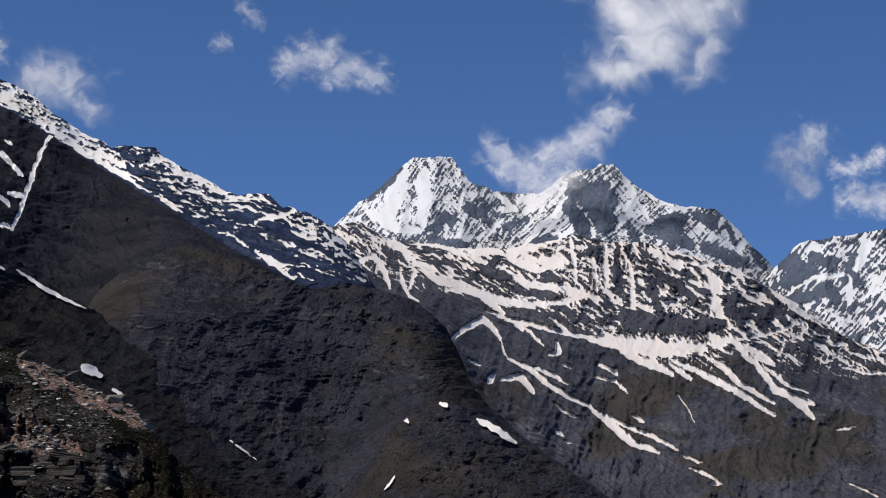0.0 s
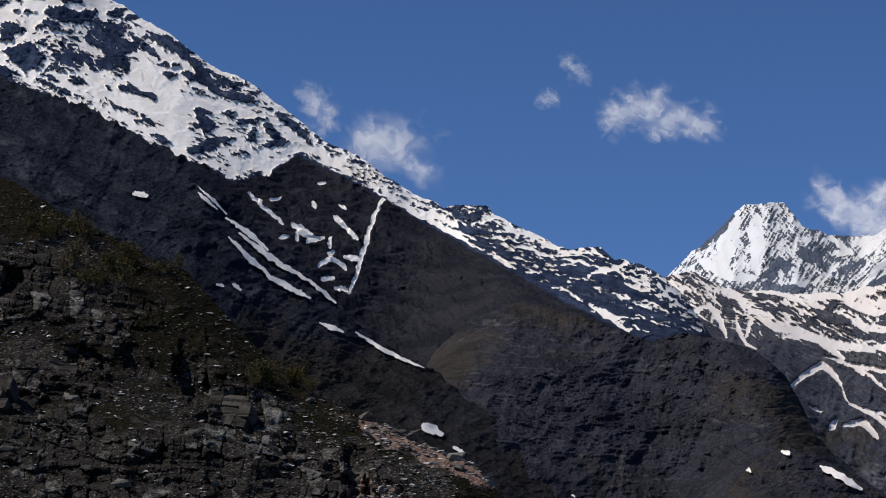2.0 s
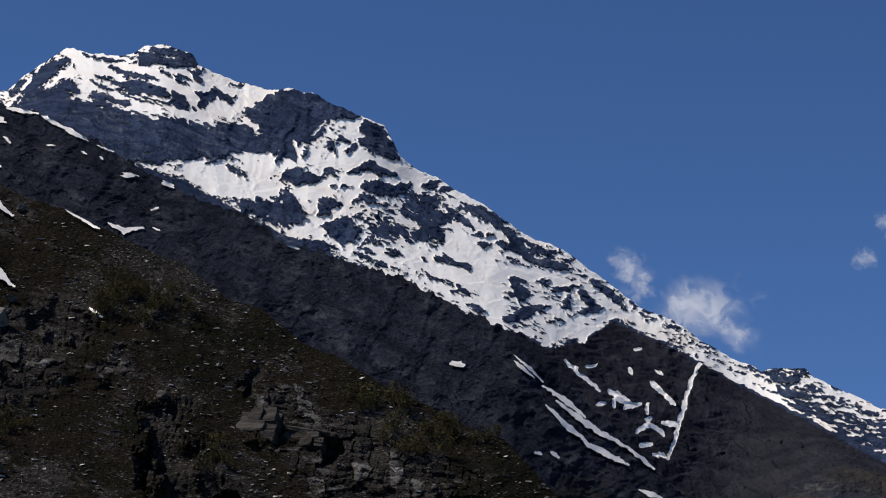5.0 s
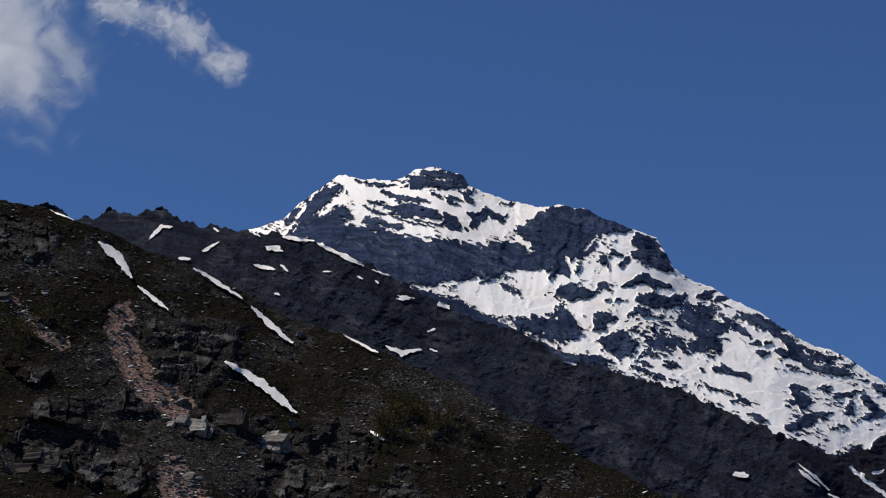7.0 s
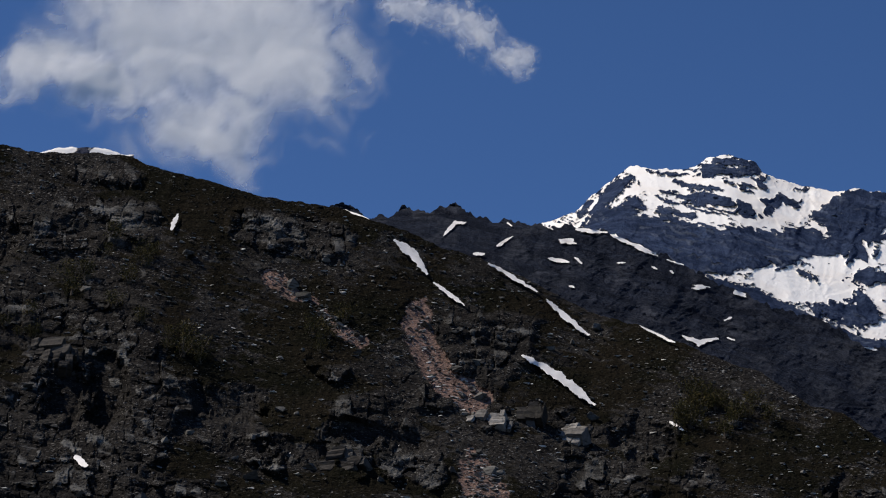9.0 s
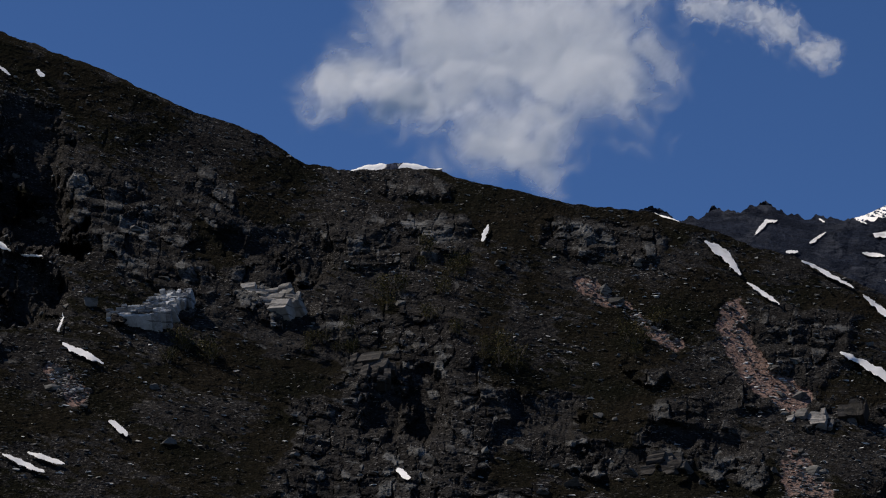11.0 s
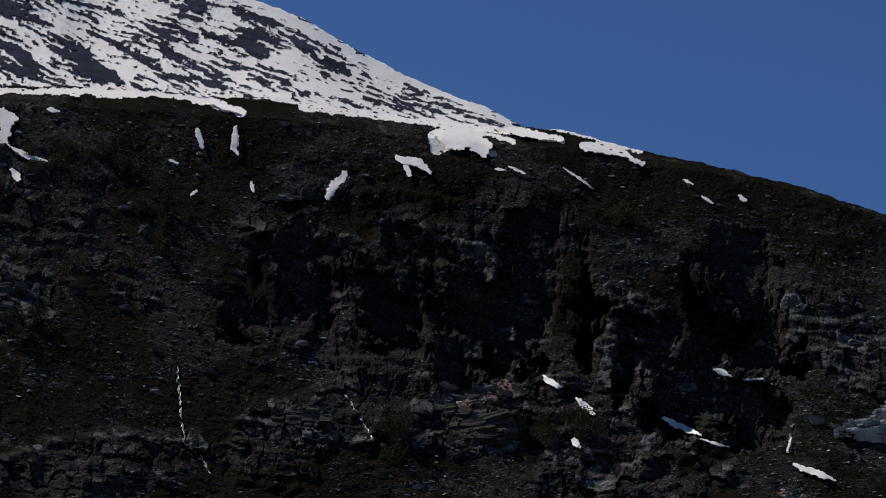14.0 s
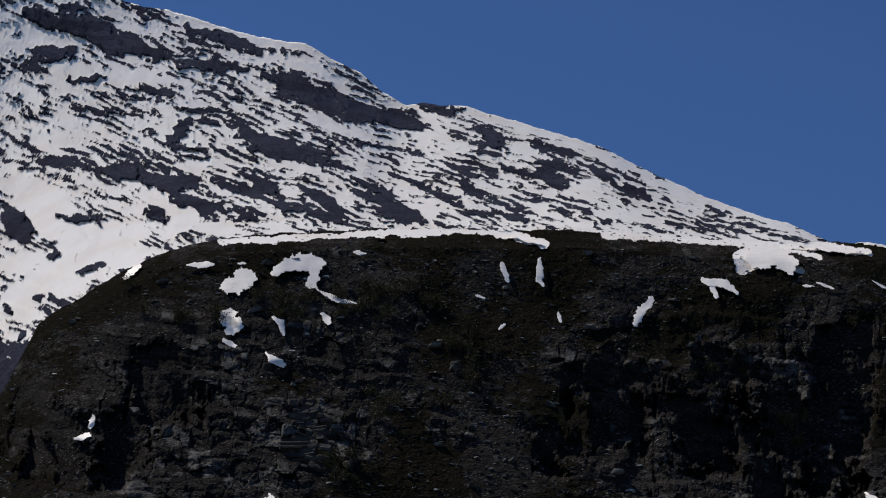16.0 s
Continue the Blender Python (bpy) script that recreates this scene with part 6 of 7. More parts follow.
for line in HILL_PATCHES + BROW_PATCHES:
    long = math.hypot(line[1][0] - line[-1][0], line[1][1] - line[-1][1])
    brow = float(np.interp(line[1][0], hill.az, hill.top)) - line[1][1] < 0.7
    snow_patch(hill, line, 3.0 if brow else (2.6 if long > 0.6 else 1.6), "long narrow strip of old snow in a gully" if long > 0.6 else "small patch of old snow on dark rocks", "snow patches on the hillside", 1.0)
for line in MIDDLE_PATCHES:
    snow_patch(middle, line, 1.8, "melting snow streak on a dark slate slope", "snow patches on the slate slope", 0.8)
for line in MOUND_PATCHES:
    snow_patch(mound, line, 2.0, "melting snow strip on a brown turf spur", "snow patches on the spur", 0.9)


# ---- loose rocks, outcrops, shrubs and falling water on the hillside ----
def stone_material(name, low, high, grain):
    m, t, p = nodes_of(name)
    pos = t.nodes.new("ShaderNodeNewGeometry").outputs["Position"]
    own = t.nodes.new("ShaderNodeObjectInfo").outputs["Random"]
    n = tex_noise(t, pos, 0.9 * grain, 6, 0.68)
    bed = tex_noise(t, pos, 0.5 * grain, 5, 0.6, (0.3, 0.3, 3.0))
    c = mix(t, calc(t, "MULTIPLY_ADD", own, 0.7, calc(t, "SUBTRACT", n, 0.35), clamp=True), low, high)
    c = mix(t, ramp(t, bed, (0.36, (0.8, 0.8, 0.8)), (0.46, (0, 0, 0))), c, tuple(0.35 * q for q in low))
    c = mix(t, ramp(t, tex_noise(t, pos, 0.25 * grain, 4, 0.6), (0.55, (0, 0, 0)), (0.7, (0.6, 0.6, 0.6))), c, (0.035, 0.033, 0.024))
    t.links.new(c, p.inputs["Base Color"])
    p.inputs["Roughness"].default_value = 0.9
    p.inputs["Specular IOR Level"].default_value = 0.06
    bp = add(t, "ShaderNodeBump", Strength=0.8, Distance=0.5)
    t.links.new(calc(t, "ADD", n, calc(t, "MULTIPLY", bed, 0.8)), bp.inputs["Height"])
    t.links.new(bp.outputs["Normal"], p.inputs["Normal"])
    return m


mat_boulder = stone_material("weathered_boulder", (0.045, 0.043, 0.040), (0.19, 0.18, 0.165), 1.0)
mat_slab = stone_material("bedded_slab", (0.10, 0.09, 0.08), (0.42, 0.39, 0.355), 0.8)
mat_dark_slab = stone_material("dark_bedded_slab", (0.022, 0.019, 0.017), (0.095, 0.086, 0.077), 0.8)
mat_white_slab = stone_material("pale_wet_slab", (0.05, 0.05, 0.05), (0.62, 0.62, 0.62), 1.0)


def hull(seed, flat=0.7, points=13):
    """A broken stone: the hull of a few scattered points."""
    rs = random.Random(seed)
    bm = bmesh.new()
    for _ in range(points):
        v = Vector((rs.uniform(-1, 1), rs.uniform(-1, 1), rs.uniform(-1, 1)))
        v /= max(0.55, max(abs(q) for q in v))
        bm.verts.new((v.x * 0.5, v.y * 0.5, v.z * 0.5 * flat))
    out = bmesh.ops.convex_hull(bm, input=bm.verts)
    loose = list({g for g in out["geom_interior"] + out["geom_unused"] if isinstance(g, bmesh.types.BMVert)})
    bmesh.ops.delete(bm, geom=loose, context="VERTS")
    return bm


def mesh_of(name, bm, material):
    me = bpy.data.meshes.new(name)
    bm.to_mesh(me)
    bm.free()
    me.materials.append(material)
    return me


STONES = [mesh_of("boulder", hull(s, 0.55 + 0.06 * (s % 6)), mat_boulder) for s in range(12)]
rs = random.Random(41)


def anywhere():
    az = rs.uniform(-47.5, 17)
    top = float(np.interp(az, hill.az, hill.top))
    low = float(np.interp(az, hill.az, hill.low))
    return az, low + (top - 0.15 - low) * rs.random() ** 0.8


for n in range(280):
    az, el = anywhere()
    if n % 3 == 0:
        w, *pts = HILL_SCREE[rs.randrange(len(HILL_SCREE))]
        q = rs.random()
        az, el = (pts[0][i] + (pts[-1][i] - pts[0][i]) * q + rs.gauss(0, 0.8) * w for i in (0, 1))
    size = 0.9 + 2.6 * rs.random() ** 2.2
    ob = new("boulder", STONES[rs.randrange(12)])
    at = spot(hill, az, el)
    ob.matrix_world = Matrix.Translation(at + Vector((0, 0, 0.12 * size))) @ pose(0, 0, 0, rs.uniform(-15, 15), rs.uniform(-15, 15), rs.uniform(0, 360)) @ Matrix.Diagonal(
        (size * rs.uniform(1.0, 1.7), size * rs.uniform(0.8, 1.2), size, 1))
    tagged(ob, "large angular grey boulder lying on the slope" if size > 2 else "angular grey stone lying on the turf slope", "boulder", "boulders on the hillside")


def gravel(count, seed):
    """Small stones strewn over the slope."""
    rs = random.Random(seed)
    forms = []
    for s in range(6):
        bm = hull(100 + s, 0.4, 8)
        bm.verts.index_update()
        forms.append((np.array([v.co[:] for v in bm.verts]), [[v.index for v in f.verts] for f in bm.faces]))
        bm.free()
    verts, faces, base = [], [], 0
    for n in range(count):
        if n % 10 == 0:
            w, *pts = HILL_SCREE[rs.randrange(len(HILL_SCREE))]
            k = rs.randrange(len(pts) - 1)
            q = rs.random()
            az, el = (pts[k][i] + (pts[k + 1][i] - pts[k][i]) * q + rs.gauss(0, 0.75) * w for i in (0, 1))
        else:
            az = rs.uniform(-48, 18)
            top, low = float(np.interp(az, hill.az, hill.top)), float(np.interp(az, hill.az, hill.low))
            el = low + (top - 0.05 - low) * rs.random() ** 0.75
        c = int(np.clip(np.searchsorted(hill.az, az), 1, len(hill.az) - 1))
        r = int(np.clip(np.searchsorted(hill.el[:, c], el), 1, hill.el.shape[0] - 1))
        v, f = forms[rs.randrange(6)]
        if (veg[r, c] > 0.7 and rs.random() < 0.5) or (cliff[r, c] > 0.4 and rs.random() < 0.85):
            continue
        size = 0.24 + 0.85 * rs.random() ** 3
        a, b2 = rs.uniform(0, 6.28), rs.uniform(-0.5, 0.5)
        rot = np.array([[math.cos(a), -math.sin(a), 0], [math.sin(a), math.cos(a), 0], [0, 0, 1]]) @ np.array([[1, 0, 0], [0, math.cos(b2), -math.sin(b2)], [0, math.sin(b2), math.cos(b2)]])
        verts.append((v * (size * 1.9, size * 1.2, size)) @ rot.T + hill.p[r, c] + (0, 0, 0.1 * size))
        faces += [[i + base for i in q] for q in f]
        base += len(v)
    me = bpy.data.meshes.new("scree_stones")
    me.from_pydata(np.concatenate(verts).tolist(), [], faces)
    me.materials.append(mat_gravel)
    tagged(new("scree_stones", me), "small pale stones strewn over the dark slope", "stones", kind="stuff")


mat_gravel, gt, gp = nodes_of("strewn_stone")
isle = gt.nodes.new("ShaderNodeNewGeometry").outputs["Random Per Island"]
gt.links.new(ramp(gt, isle, (0.0, (0.035, 0.033, 0.031)), (0.35, (0.14, 0.133, 0.125)), (0.75, (0.36, 0.345, 0.325)), (1.0, (0.60, 0.585, 0.56))), gp.inputs["Base Color"])
gp.inputs["Roughness"].default_value = 0.9
gp.inputs["Specular IOR Level"].default_value = 0.05
gravel(36000, 5)


def slab_mesh(name, w, h, depth, rs, material):
    """One block of bedded rock: flat split faces, thin beds that stand in and out, and broken corners."""
    bm = bmesh.new()
    bmesh.ops.create_cube(bm, size=1)
    bmesh.ops.subdivide_edges(bm, edges=list(bm.edges), cuts=4, use_grid_fill=True)
    beds = [rs.choice((0.0, 0.0, 0.10, 0.22, -0.15)) for _ in range(8)]
    shear, turn = rs.uniform(-0.10, 0.14), rs.uniform(-0.10, 0.10)
    chip = {(sx, sz): rs.uniform(0.0, 0.28) for sx in (-1, 1) for sz in (-1, 1)}
    for v in bm.verts:
        x, y, z = v.co
        k = int((z + 0.5) * 5.99)
        cut = chip[(1 if x > 0 else -1, 1 if z > 0 else -1)] * max(0, abs(x) - 0.25) * max(0, abs(z) - 0.25) * 9
        front = beds[k] if y < 0 else 0.0
        v.co = ((x * (1 - cut) + shear * z) * w + rs.gauss(0, 0.008) * w, y * depth + front + turn * x * w + cut * 1.6 + rs.gauss(0, 0.04), z * h * (1 - 0.7 * cut) + rs.gauss(0, 0.010) * h)
    return mesh_of(name, bm, material)


def rock_outcrop(az, el, wide, high, courses, material, label, seed):
    """A crag of cracked, jointed blocks set into the slope."""
    rs = random.Random(seed)
    at = spot(hill, az, el)
    base = new("rock_outcrop")
    off = (at - Vector((0, 0, EYE))).length
    m_wide, m_high = radians(wide) * off, radians(high) * off
    base.matrix_world = Matrix.Translation(at) @ pose(0, 0, 0, 0, 0, -az + rs.uniform(-22, -10)) @ pose(0, 0, 0, rs.uniform(-34, -26) - (0 if material is mat_dark_slab else 15), rs.uniform(-5, 8), 0)
    zz = -0.55 * m_high
    for k in range(courses):
        h = m_high / courses * rs.choice((0.6, 0.9, 1.2, 1.5))
        span = m_wide * rs.uniform(0.7, 1.05) * (1 - 0.3 * (k / courses) ** 2)
        xx = -span / 2 + rs.uniform(-0.15, 0.15) * m_wide
        end = xx + span
        while xx < end - 0.5:
            w = min(end - xx, m_wide * rs.choice((0.08, 0.12, 0.18, 0.26) if courses > 6 else (0.16, 0.24, 0.34, 0.5)))
            tall = h * rs.uniform(0.8, 1.25)
            ob = new("rock_slab", slab_mesh("rock_slab", w * 1.03, tall * 1.04, 5.0, rs, material))
            ob.parent = base
            ob.location = (xx + w / 2, (-0.6 if material is mat_white_slab else 1.6 if courses > 6 else 0.9) + rs.choice((-0.4, 0.0, 0.2, 0.6, 1.3)), zz + tall / 2)
            ob.rotation_euler = (radians(rs.gauss(0, 3)), radians(rs.gauss(0, 2.5)), radians(rs.gauss(0, 7)))
            xx += w
        zz += h * 0.94
    tagged(base, label, "rock outcrop", "outcrops on the hillside")


rock_outcrop(-15.35, 16.89, 1.75, 1.44, 5, mat_slab, "pale bedded rock outcrop catching the sun", 1)
rock_outcrop(-18.3, 16.3, 1.44, 0.65, 7, mat_white_slab, "crag of pale white stone ledges wet with meltwater", 2)
rock_outcrop(-17.62, 16.56, 1.05, 0.78, 7, mat_white_slab, "crag of pale white stone ledges wet with meltwater", 3)
rock_outcrop(-28.13, 16.68, 2.88, 1.57, 8, mat_dark_slab, "broad bedded grey cliff outcrop with cracked blocks", 4)
rock_outcrop(-2.47, 14.04, 1.05, 0.85, 2, mat_slab, "pale bedded rock outcrop catching the sun", 5)
rock_outcrop(-1.56, 13.93, 0.92, 0.65, 2, mat_dark_slab, "bedded dark grey rock outcrop with vertical joints", 6)
rock_outcrop(-0.55, 13.67, 1.05, 1.05, 3, mat_slab, "pale bedded rock outcrop catching the sun", 7)
rock_outcrop(-5.83, 13.03, 1.18, 0.78, 3, mat_dark_slab, "bedded dark grey rock outcrop with vertical joints", 8)
rock_outcrop(-12.9, 15.23, 1.18, 1.18, 4, mat_dark_slab, "bedded dark grey rock outcrop with vertical joints", 9)
rock_outcrop(-31.78, 16.63, 1.57, 1.31, 7, mat_dark_slab, "broad bedded grey cliff outcrop with cracked blocks", 10)
rock_outcrop(-39.61, 19.04, 1.31, 1.18, 6, mat_dark_slab, "broad bedded grey cliff outcrop with cracked blocks", 11)
rock_outcrop(-39.77, 19.84, 1.96, 1.31, 7, mat_dark_slab, "broad bedded grey cliff outcrop with cracked blocks", 12)
rock_outcrop(5.7, 11.33, 1.37, 1.11, 3, mat_dark_slab, "broad bedded grey cliff outcrop with cracked blocks", 13)
rock_outcrop(7.08, 11.1, 1.31, 0.72, 3, mat_dark_slab, "broad bedded grey cliff outcrop with cracked blocks", 14)
rock_outcrop(8.84, 8.74, 1.05, 0.85, 3, mat_dark_slab, "bedded dark grey rock outcrop with vertical joints", 15)
rock_outcrop(6.71, 8.0, 1.83, 1.31, 5, mat_dark_slab, "broad bedded grey cliff outcrop with cracked blocks", 16)
rock_outcrop(12.71, 7.79, 1.18, 0.72, 3, mat_dark_slab, "bedded dark grey rock outcrop with vertical joints", 17)
rock_outcrop(16.6, 5.21, 1.57, 0.98, 4, mat_dark_slab, "broad bedded grey cliff outcrop with cracked blocks", 18)


def shrub(seed):
    """A sparse mountain shrub just coming into leaf."""
    rs = random.Random(seed)
    base = new("shrub")
    stems, leaves = bmesh.new(), bmesh.new()
    for k in range(9):
        a, lean = rs.uniform(0, 6.28), rs.uniform(0.15, 0.8)
        p, d = Vector((rs.uniform(-0.2, 0.2), rs.uniform(-0.2, 0.2), 0)), Vector((math.cos(a) * lean, math.sin(a) * lean, 1)).normalized()
        width = 0.06
        for s in range(5):
            q = p + d * rs.uniform(0.35, 0.55)
            side = d.cross(Vector((0.3, 0.5, 0.1))).normalized()
            other = d.cross(side)
            ring0 = [stems.verts.new(p + (side * math.cos(t) + other * math.sin(t)) * width) for t in (0, 2.1, 4.2)]
            ring1 = [stems.verts.new(q + (side * math.cos(t) + other * math.sin(t)) * width * 0.75) for t in (0, 2.1, 4.2)]
            for i in range(3):
                stems.faces.new((ring0[i], ring0[(i + 1) % 3], ring1[(i + 1) % 3], ring1[i]))
            if s > 0:
                for _ in range(16):
                    c = q + Vector((rs.gauss(0, 0.28), rs.gauss(0, 0.28), rs.gauss(0, 0.22)))
                    u = Vector((rs.gauss(0, 1), rs.gauss(0, 1), rs.gauss(0, 1))).normalized() * rs.uniform(0.06, 0.13)
                    w = u.cross(Vector((rs.gauss(0, 1), rs.gauss(0, 1), rs.gauss(0, 1)))).normalized() * u.length * 0.6
                    leaves.faces.new([leaves.verts.new(c + e) for e in (-u, w, u, -w)])
            p, width = q, width * 0.75
            d = (d + Vector((rs.gauss(0, 0.22), rs.gauss(0, 0.22), rs.gauss(0.05, 0.12)))).normalized()
    for name, bm, material in (("stem", stems, mat_stem), ("foliage", leaves, mat_leaf)):
        ob = new(name, mesh_of(name, bm, material))
        ob.parent = base
    return tagged(base, "sparse olive-green shrub growing between rocks", "shrub", "shrubs on the hillside")


def plain_material(name, low, high, scale, rough=0.85):
    m, t, p = nodes_of(name)
    pos = t.nodes.new("ShaderNodeNewGeometry").outputs["Position"]
    t.links.new(ramp(t, tex_noise(t, pos, scale, 4, 0.6), (0.35, low), (0.65, high)), p.inputs["Base Color"])
    p.inputs["Roughness"].default_value = rough
    p.inputs["Specular IOR Level"].default_value = 0.1
    return m


mat_stem = plain_material("shrub_bark", (0.05, 0.04, 0.03), (0.13, 0.11, 0.09), 3.0)
mat_leaf = plain_material("young_leaves", (0.028, 0.028, 0.008), (0.075, 0.058, 0.017), 0.25)
SHRUBS = [shrub(s) for s in range(4)]
GROVES = [(2.99, 13.71, 0.5, 9), (2.51, 14.15, 0.45, 8), (0.18, 11.14, 0.5, 6), (-29.59, 16.48, 0.35, 6), (-29.04, 20.65, 0.5, 5), (-29.88, 16.37,
    0.25, 6), (-27.51, 19.21, 0.4, 4), (4.95, 10.53, 0.4, 6), (8.58, 11.78, 0.35, 8), (9.78, 11.02, 0.5, 8), (13.5, 8.57, 0.35, 6), (-11.47, 16.95,
    0.6, 6), (-6.7, 15.81, 0.5, 5), (2.59, 14.0, 0.5, 8)]
MORE_GROVES = [(-11.17, 17.39, 0.5, 5), (-42.9, 22.1, 0.6, 7), (-37.28, 20.12, 0.5, 6), (-38.9, 18.55, 0.5, 6), (10.44, 11.11, 0.5, 8), (14.29, 8.74,
    0.3, 6), (-40.36, 22.36, 0.5, 8), (-37.03, 22.52, 0.6, 8), (-35.73, 21.39, 0.6, 9), (-24.12, 21.32, 0.5, 7), (-38.41, 22.2, 0.6, 9), (-25.15,
    16.27, 0.4, 8), (-13.65, 15.79, 0.5, 7), (-16.89, 15.45, 0.4, 6), (-9.65, 15.47, 0.5, 7)]
rs = random.Random(77)
first = list(SHRUBS)
for az, el, spread, count in GROVES + MORE_GROVES:
    for _ in range(count):
        at = spot(hill, az + rs.gauss(0, spread), el + rs.gauss(0, spread * 0.45))
        m = Matrix.Translation(at - Vector((0, 0, 0.1))) @ pose(0, 0, 0, 0, 0, rs.uniform(0, 360))
        size = rs.uniform(1.2, 2.6)
        if first:
            ob = first.pop()
            ob.scale = (size, size, size)
            ob.location = at - Vector((0, 0, 0.1))
        else:
            ob = copy_thing(SHRUBS[rs.randrange(4)], m)
            ob.scale = (size, size, size)

# meltwater falling over the cliffs
mat_water, wtree, wp = nodes_of("white_water")
wpos = wtree.nodes.new("ShaderNodeNewGeometry").outputs["Position"]
wtree.links.new(ramp(wtree, tex_noise(wtree, wpos, 1.2, 5, 0.7, (1, 1, 0.25)), (0.3, (0.12, 0.13, 0.14)), (0.65, (0.55, 0.57, 0.58))), wp.inputs["Base Color"])
wp.inputs["Roughness"].default_value = 0.35


def waterfall(points, half, seed):
    """A thread of white water that parts and joins as it drops."""
    rs = random.Random(seed)
    bm = bmesh.new()
    pts = []
    for (a0, e0), (a1, e1) in zip(points, points[1:]):
        for k in range(14):
            q = k / 14
            pts.append((a0 + (a1 - a0) * q + rs.gauss(0, 0.016), e0 + (e1 - e0) * q))
    for strand in range(3):
        shift, last = rs.uniform(-1.6, 1.6) * half, None
        for a, e in pts:
            p = spot(hill, a + shift / 11, e)
            to = (Vector((0, 0, EYE)) - p).normalized()
            side = to.cross(Vector((0, 0, 1))).normalized() * half * rs.uniform(0.25, 0.9)
            p = p + to * rs.uniform(0.7, 1.0)
            ring = [bm.verts.new(p - side), bm.verts.new(p + to * 0.35 * half), bm.verts.new(p + side), bm.verts.new(p - to * 0.3)]
            if last and (last[1].co - ring[1].co).length < 12 and rs.random() < 0.55:
                for i in range(4):
                    bm.faces.new((last[i], last[(i + 1) % 4], ring[(i + 1) % 4], ring[i]))
            last = ring
    tagged(new("waterfall", mesh_of("waterfall", bm, mat_water)), "thin white thread of meltwater falling over dark cliffs", "waterfall", "waterfalls")


waterfall([(-34.91, 17.9), (-34.78, 16.99), (-34.67, 16.19), (-34.21, 15.83), (-34.0, 15.45)], 0.14, 3)
waterfall([(-30.83, 17.35), (-30.49, 16.89), (-30.09, 16.22)], 0.18, 4)
waterfall([(-20.16, 16.3), (-20.27, 15.84)], 0.18, 5)

# ---- clouds ----
mat_cloud, ct, cp = nodes_of("cloud_vapour")
ct.nodes.remove(cp)
cpos = ct.nodes.new("ShaderNodeNewGeometry").outputs["Position"]
billow = add(ct, "ShaderNodeBump", Strength=0.22, Distance=40.0)
ct.links.new(tex_noise(ct, cpos, 0.004, 4, 0.42), billow.inputs["Height"])
cd = add(ct, "ShaderNodeBsdfDiffuse", Color=(0.93, 0.915, 0.90, 1))
cl = add(ct, "ShaderNodeBsdfTranslucent", Color=(0.93, 0.915, 0.90, 1))
clear = ct.nodes.new("ShaderNodeBsdfTransparent")
body = ct.nodes.new("ShaderNodeMixShader")
body.inputs[0].default_value = 0.2
ct.links.new(cd.outputs[0], body.inputs[1])
ct.links.new(cl.outputs[0], body.inputs[2])
thick = ct.nodes.new("ShaderNodeAttribute")
thick.attribute_name = "thickness"
ct.links.new(billow.outputs["Normal"], cd.inputs["Normal"])
wisp = calc(ct, "MULTIPLY", calc(ct, "SUBTRACT", tex_noise(ct, cpos, 0.012, 8, 0.6), 0.5), 0.5)
veil = calc(ct, "MULTIPLY", thick.outputs["Fac"], calc(ct, "MULTIPLY_ADD", calc(ct, "MULTIPLY", wisp, 2.4), calc(ct, "SUBTRACT", 1.1, thick.outputs["Fac"]), 1.0), clamp=True)
vapour = ct.nodes.new("ShaderNodeMixShader")
ct.links.new(veil, vapour.inputs[0])
ct.links.new(clear.outputs[0], vapour.inputs[1])
ct.links.new(body.outputs[0], vapour.inputs[2])
ct.links.new(vapour.outputs[0], ct.nodes["Material Output"].inputs["Surface"])


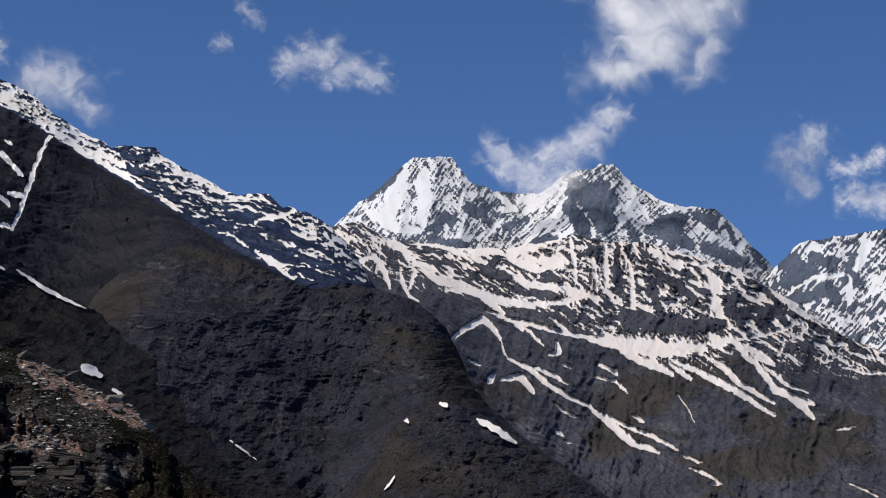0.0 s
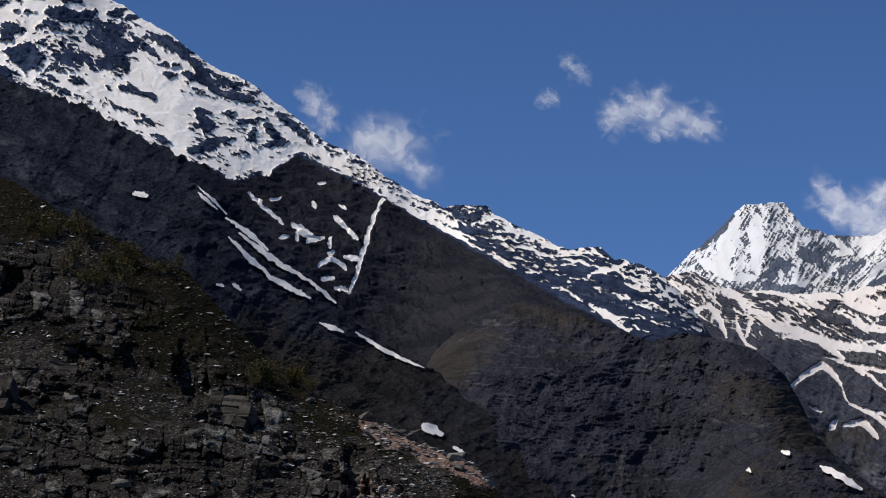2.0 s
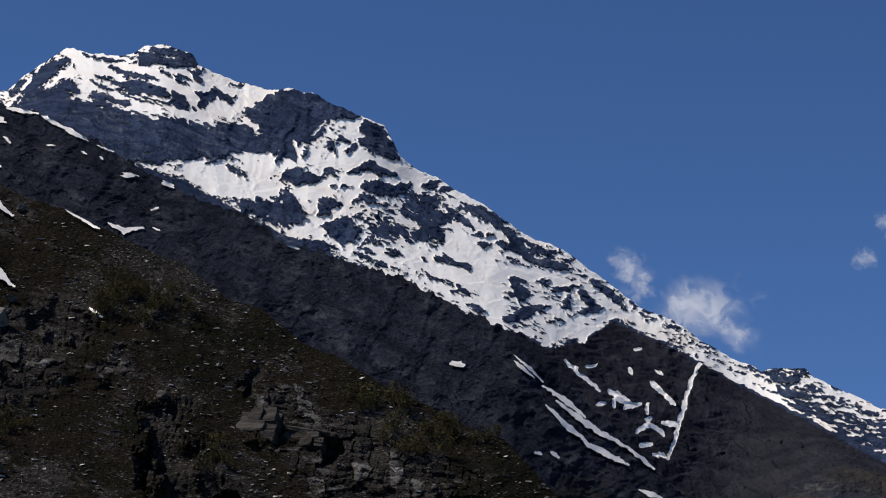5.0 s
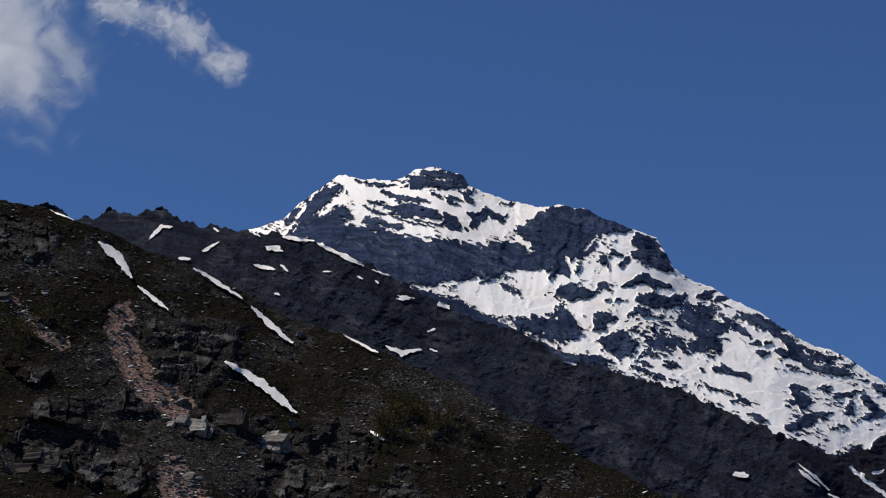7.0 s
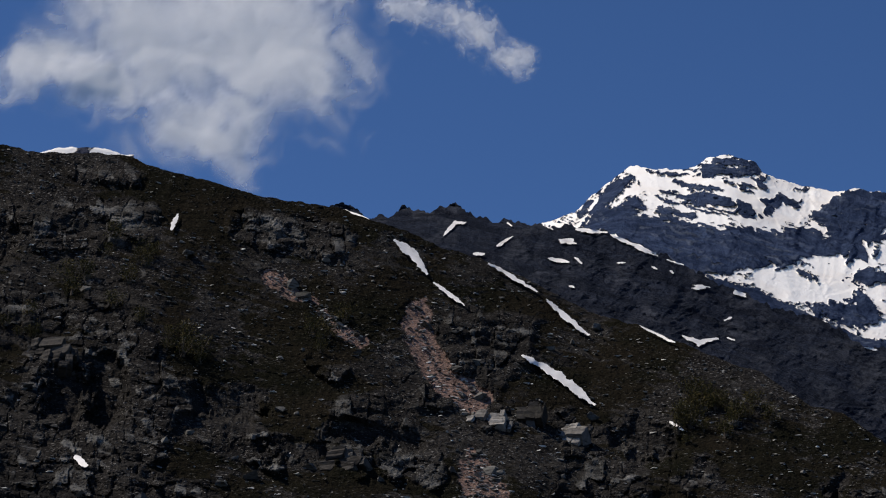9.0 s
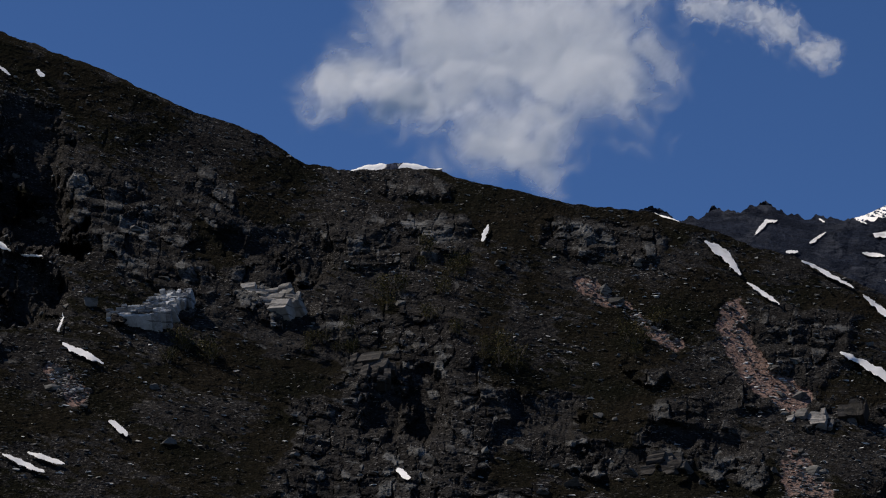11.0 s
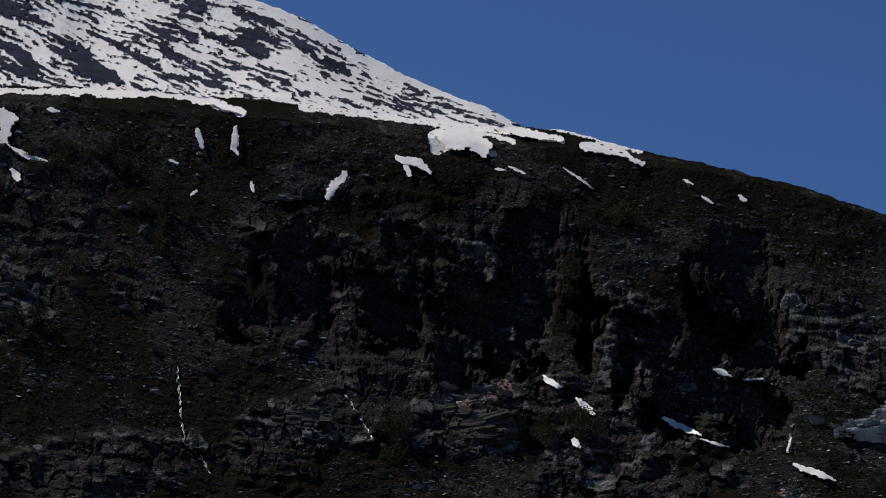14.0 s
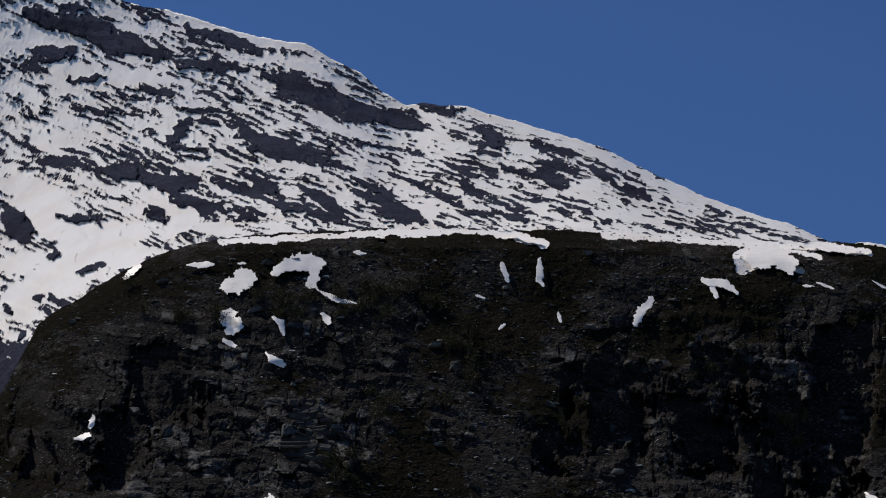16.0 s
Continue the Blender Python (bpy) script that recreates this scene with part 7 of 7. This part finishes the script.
def cloud(lines, dense, far_off, label, seed):
    """A billowing body of vapour: two bulging sheets that thin out to nothing at the rim."""
    pts = [p for w, *ps in lines for p in ps]
    wide = max(w for w, *ps in lines)
    az = np.linspace(min(p[0] for p in pts) - 1.7 * wide, max(p[0] for p in pts) + 1.7 * wide, 150)
    el = np.linspace(min(p[1] for p in pts) - 1.7 * wide, max(p[1] for p in pts) + 1.7 * wide, 110)

    class Part:
        pass
    part = Part()
    part.az, part.el = az, el[:, None] + 0 * az
    A, E = az + 0 * part.el, part.el
    m = np.maximum(strokes(part, lines, 0.5 * wide, 1.5 * wide), -1.6)
    for _ in range(4 if wide > 0.9 else 10):
        g = np.pad(m, 2, mode="edge")
        m = (g[:-4, 2:-2] + g[4:, 2:-2] + g[2:-2, :-4] + g[2:-2, 4:] + 2 * m) / 6
    curl = 0.55 * wide * fbm(A / (0.9 * wide), E / (0.9 * wide), 0 * A + seed + 8, 3)
    puff = fbm((A + curl) / (1.1 * wide) + seed, (E - curl) / (0.9 * wide), 0 * A + seed, 6, 0.55)
    deep_part = np.maximum(0.50 * (m + 0.95) + 0.38 * puff * smooth(1.8, 0.2, m), 0)
    body = smooth(-0.8, 1.2, strokes(part, lines, 0.25 * wide, 2.0 * wide)) + 0.10 * fbm(A / (0.7 * wide), E / (0.7 * wide), 0 * A + seed + 3, 3, 0.45)
    size = radians(wide) * far_off
    quads, verts, thin = [], [], []
    rim = np.minimum(np.minimum(np.arange(150) / 12.0, np.arange(149, -1, -1) / 12.0)[None, :], np.minimum(np.arange(110) / 12.0, np.arange(109, -1, -1) / 12.0)[:, None])
    alpha = (1 - np.exp(-2.3 * dense * deep_part ** 2.6)) * smooth(0, 1, rim)
    a, e = np.radians(A), np.radians(E)
    for k, (side, share) in enumerate(((-1, 1.0), (1, 0.25))):
        r = far_off * (1 + 0.8 * (e - e.mean())) + side * size * (0.04 + 0.16 * body)
        verts.append(np.stack([np.sin(a) * r, np.cos(a) * r, EYE + r * np.tan(e)], -1).reshape(-1, 3))
        thin.append((alpha * share).ravel())
        quads.append(grid_quads(110, 150) + k * 110 * 150)
    q = np.concatenate(quads)
    t = np.concatenate(thin)
    q = q[t[q].max(axis=1) > 0.004]
    used, inv = np.unique(q, return_inverse=True)
    tagged(put_mesh("cloud", np.concatenate(verts)[used], inv.reshape(-1, 4), mat_cloud, {"thickness": t[used]}), label, "cloud", "clouds")


cloud([(0.98, (30.42, 15.92), (31.23, 16.16)), (0.784, (30.01, 15.28), (31.09, 15.26)), (0.458, (29.34, 14.7), (30.95, 14.68))],
      0.7, 4600, "large white cumulus cloud with soft torn edges", 1)
cloud([(0.34, (21.81, 14.71), (22.88, 14.87)), (0.314, (23.02, 14.52), (23.97, 14.41)), (0.157, (22.88, 15.1), (23.01, 15.21))],
      0.30, 4700, "small thin white cloud against blue sky", 2)
cloud([(0.549, (15.86, 14.07), (16.78, 13.99)), (0.288, (17.06, 13.48), (17.3, 13.3))],
      0.34, 4700, "pale hazy cloud behind the mountain crest", 3)
cloud([(0.288, (14.53, 15.1), (14.88, 14.59))],
      0.26, 4700, "small wisp of cloud above the crest", 4)
cloud([(0.288, (26.67, 12.79), (27.07, 12.29)), (0.392, (27.47, 12.3), (28.41, 12.62), (29.21, 13.27)), (0.235, (29.21, 13.4), (29.67, 13.66)), (0.34, (27.61, 11.9), (28.41, 12.04))],
      0.38, 4300, "drifting cloud hanging on the saddle between peaks", 5)
cloud([(0.418, (33.68, 12.51), (34.17, 12.78)), (0.288, (33.83, 12.09), (34.02, 11.88)), (0.196, (34.24, 13.04), (34.45, 12.98))],
      0.34, 4750, "torn white cloud drifting over far peaks", 6)
cloud([(0.183, (34.74, 12.22), (35.4, 12.27), (35.82, 12.58))],
      0.32, 4700, "thin stretched wisp of white cloud", 7)
cloud([(0.314, (35.12, 11.57), (36.28, 11.52))],
      0.38, 4700, "low flat white cloud beyond the peaks", 8)
cloud([(1.438, (-11.37, 22.91), (-8.57, 22.78)), (1.242, (-8.53, 21.62), (-7.15, 22.18)), (1.111, (-10.77, 22.1), (-9.66, 21.96)), (0.72, (-10.16, 20.95), (-9.2, 20.5)), (0.549, (-13.63, 21.42), (-12.13, 21.58)), (1.046, (-7.6, 23.21), (-6.81, 22.71)), (0.784, (-7.01, 22.19), (-6.72, 21.93))],
      1.7, 3700, "huge bright cumulus cloud above the hillside", 9)
cloud([(0.366, (-4.78, 23.59), (-3.64, 23.35)), (0.314, (-3.36, 23.35), (-2.51, 22.74)), (0.261, (-2.37, 22.51), (-1.59, 22.25))],
      0.7, 4000, "long torn wisp of white cloud", 10)
cloud([(0.17, (20.13, 15.05), (20.32, 15.14))],
      0.13, 4700, "faint scrap of cloud in blue sky", 11)
cloud([(0.17, (20.7, 15.92), (21.05, 15.57))],
      0.13, 4700, "faint scrap of cloud in blue sky", 12)
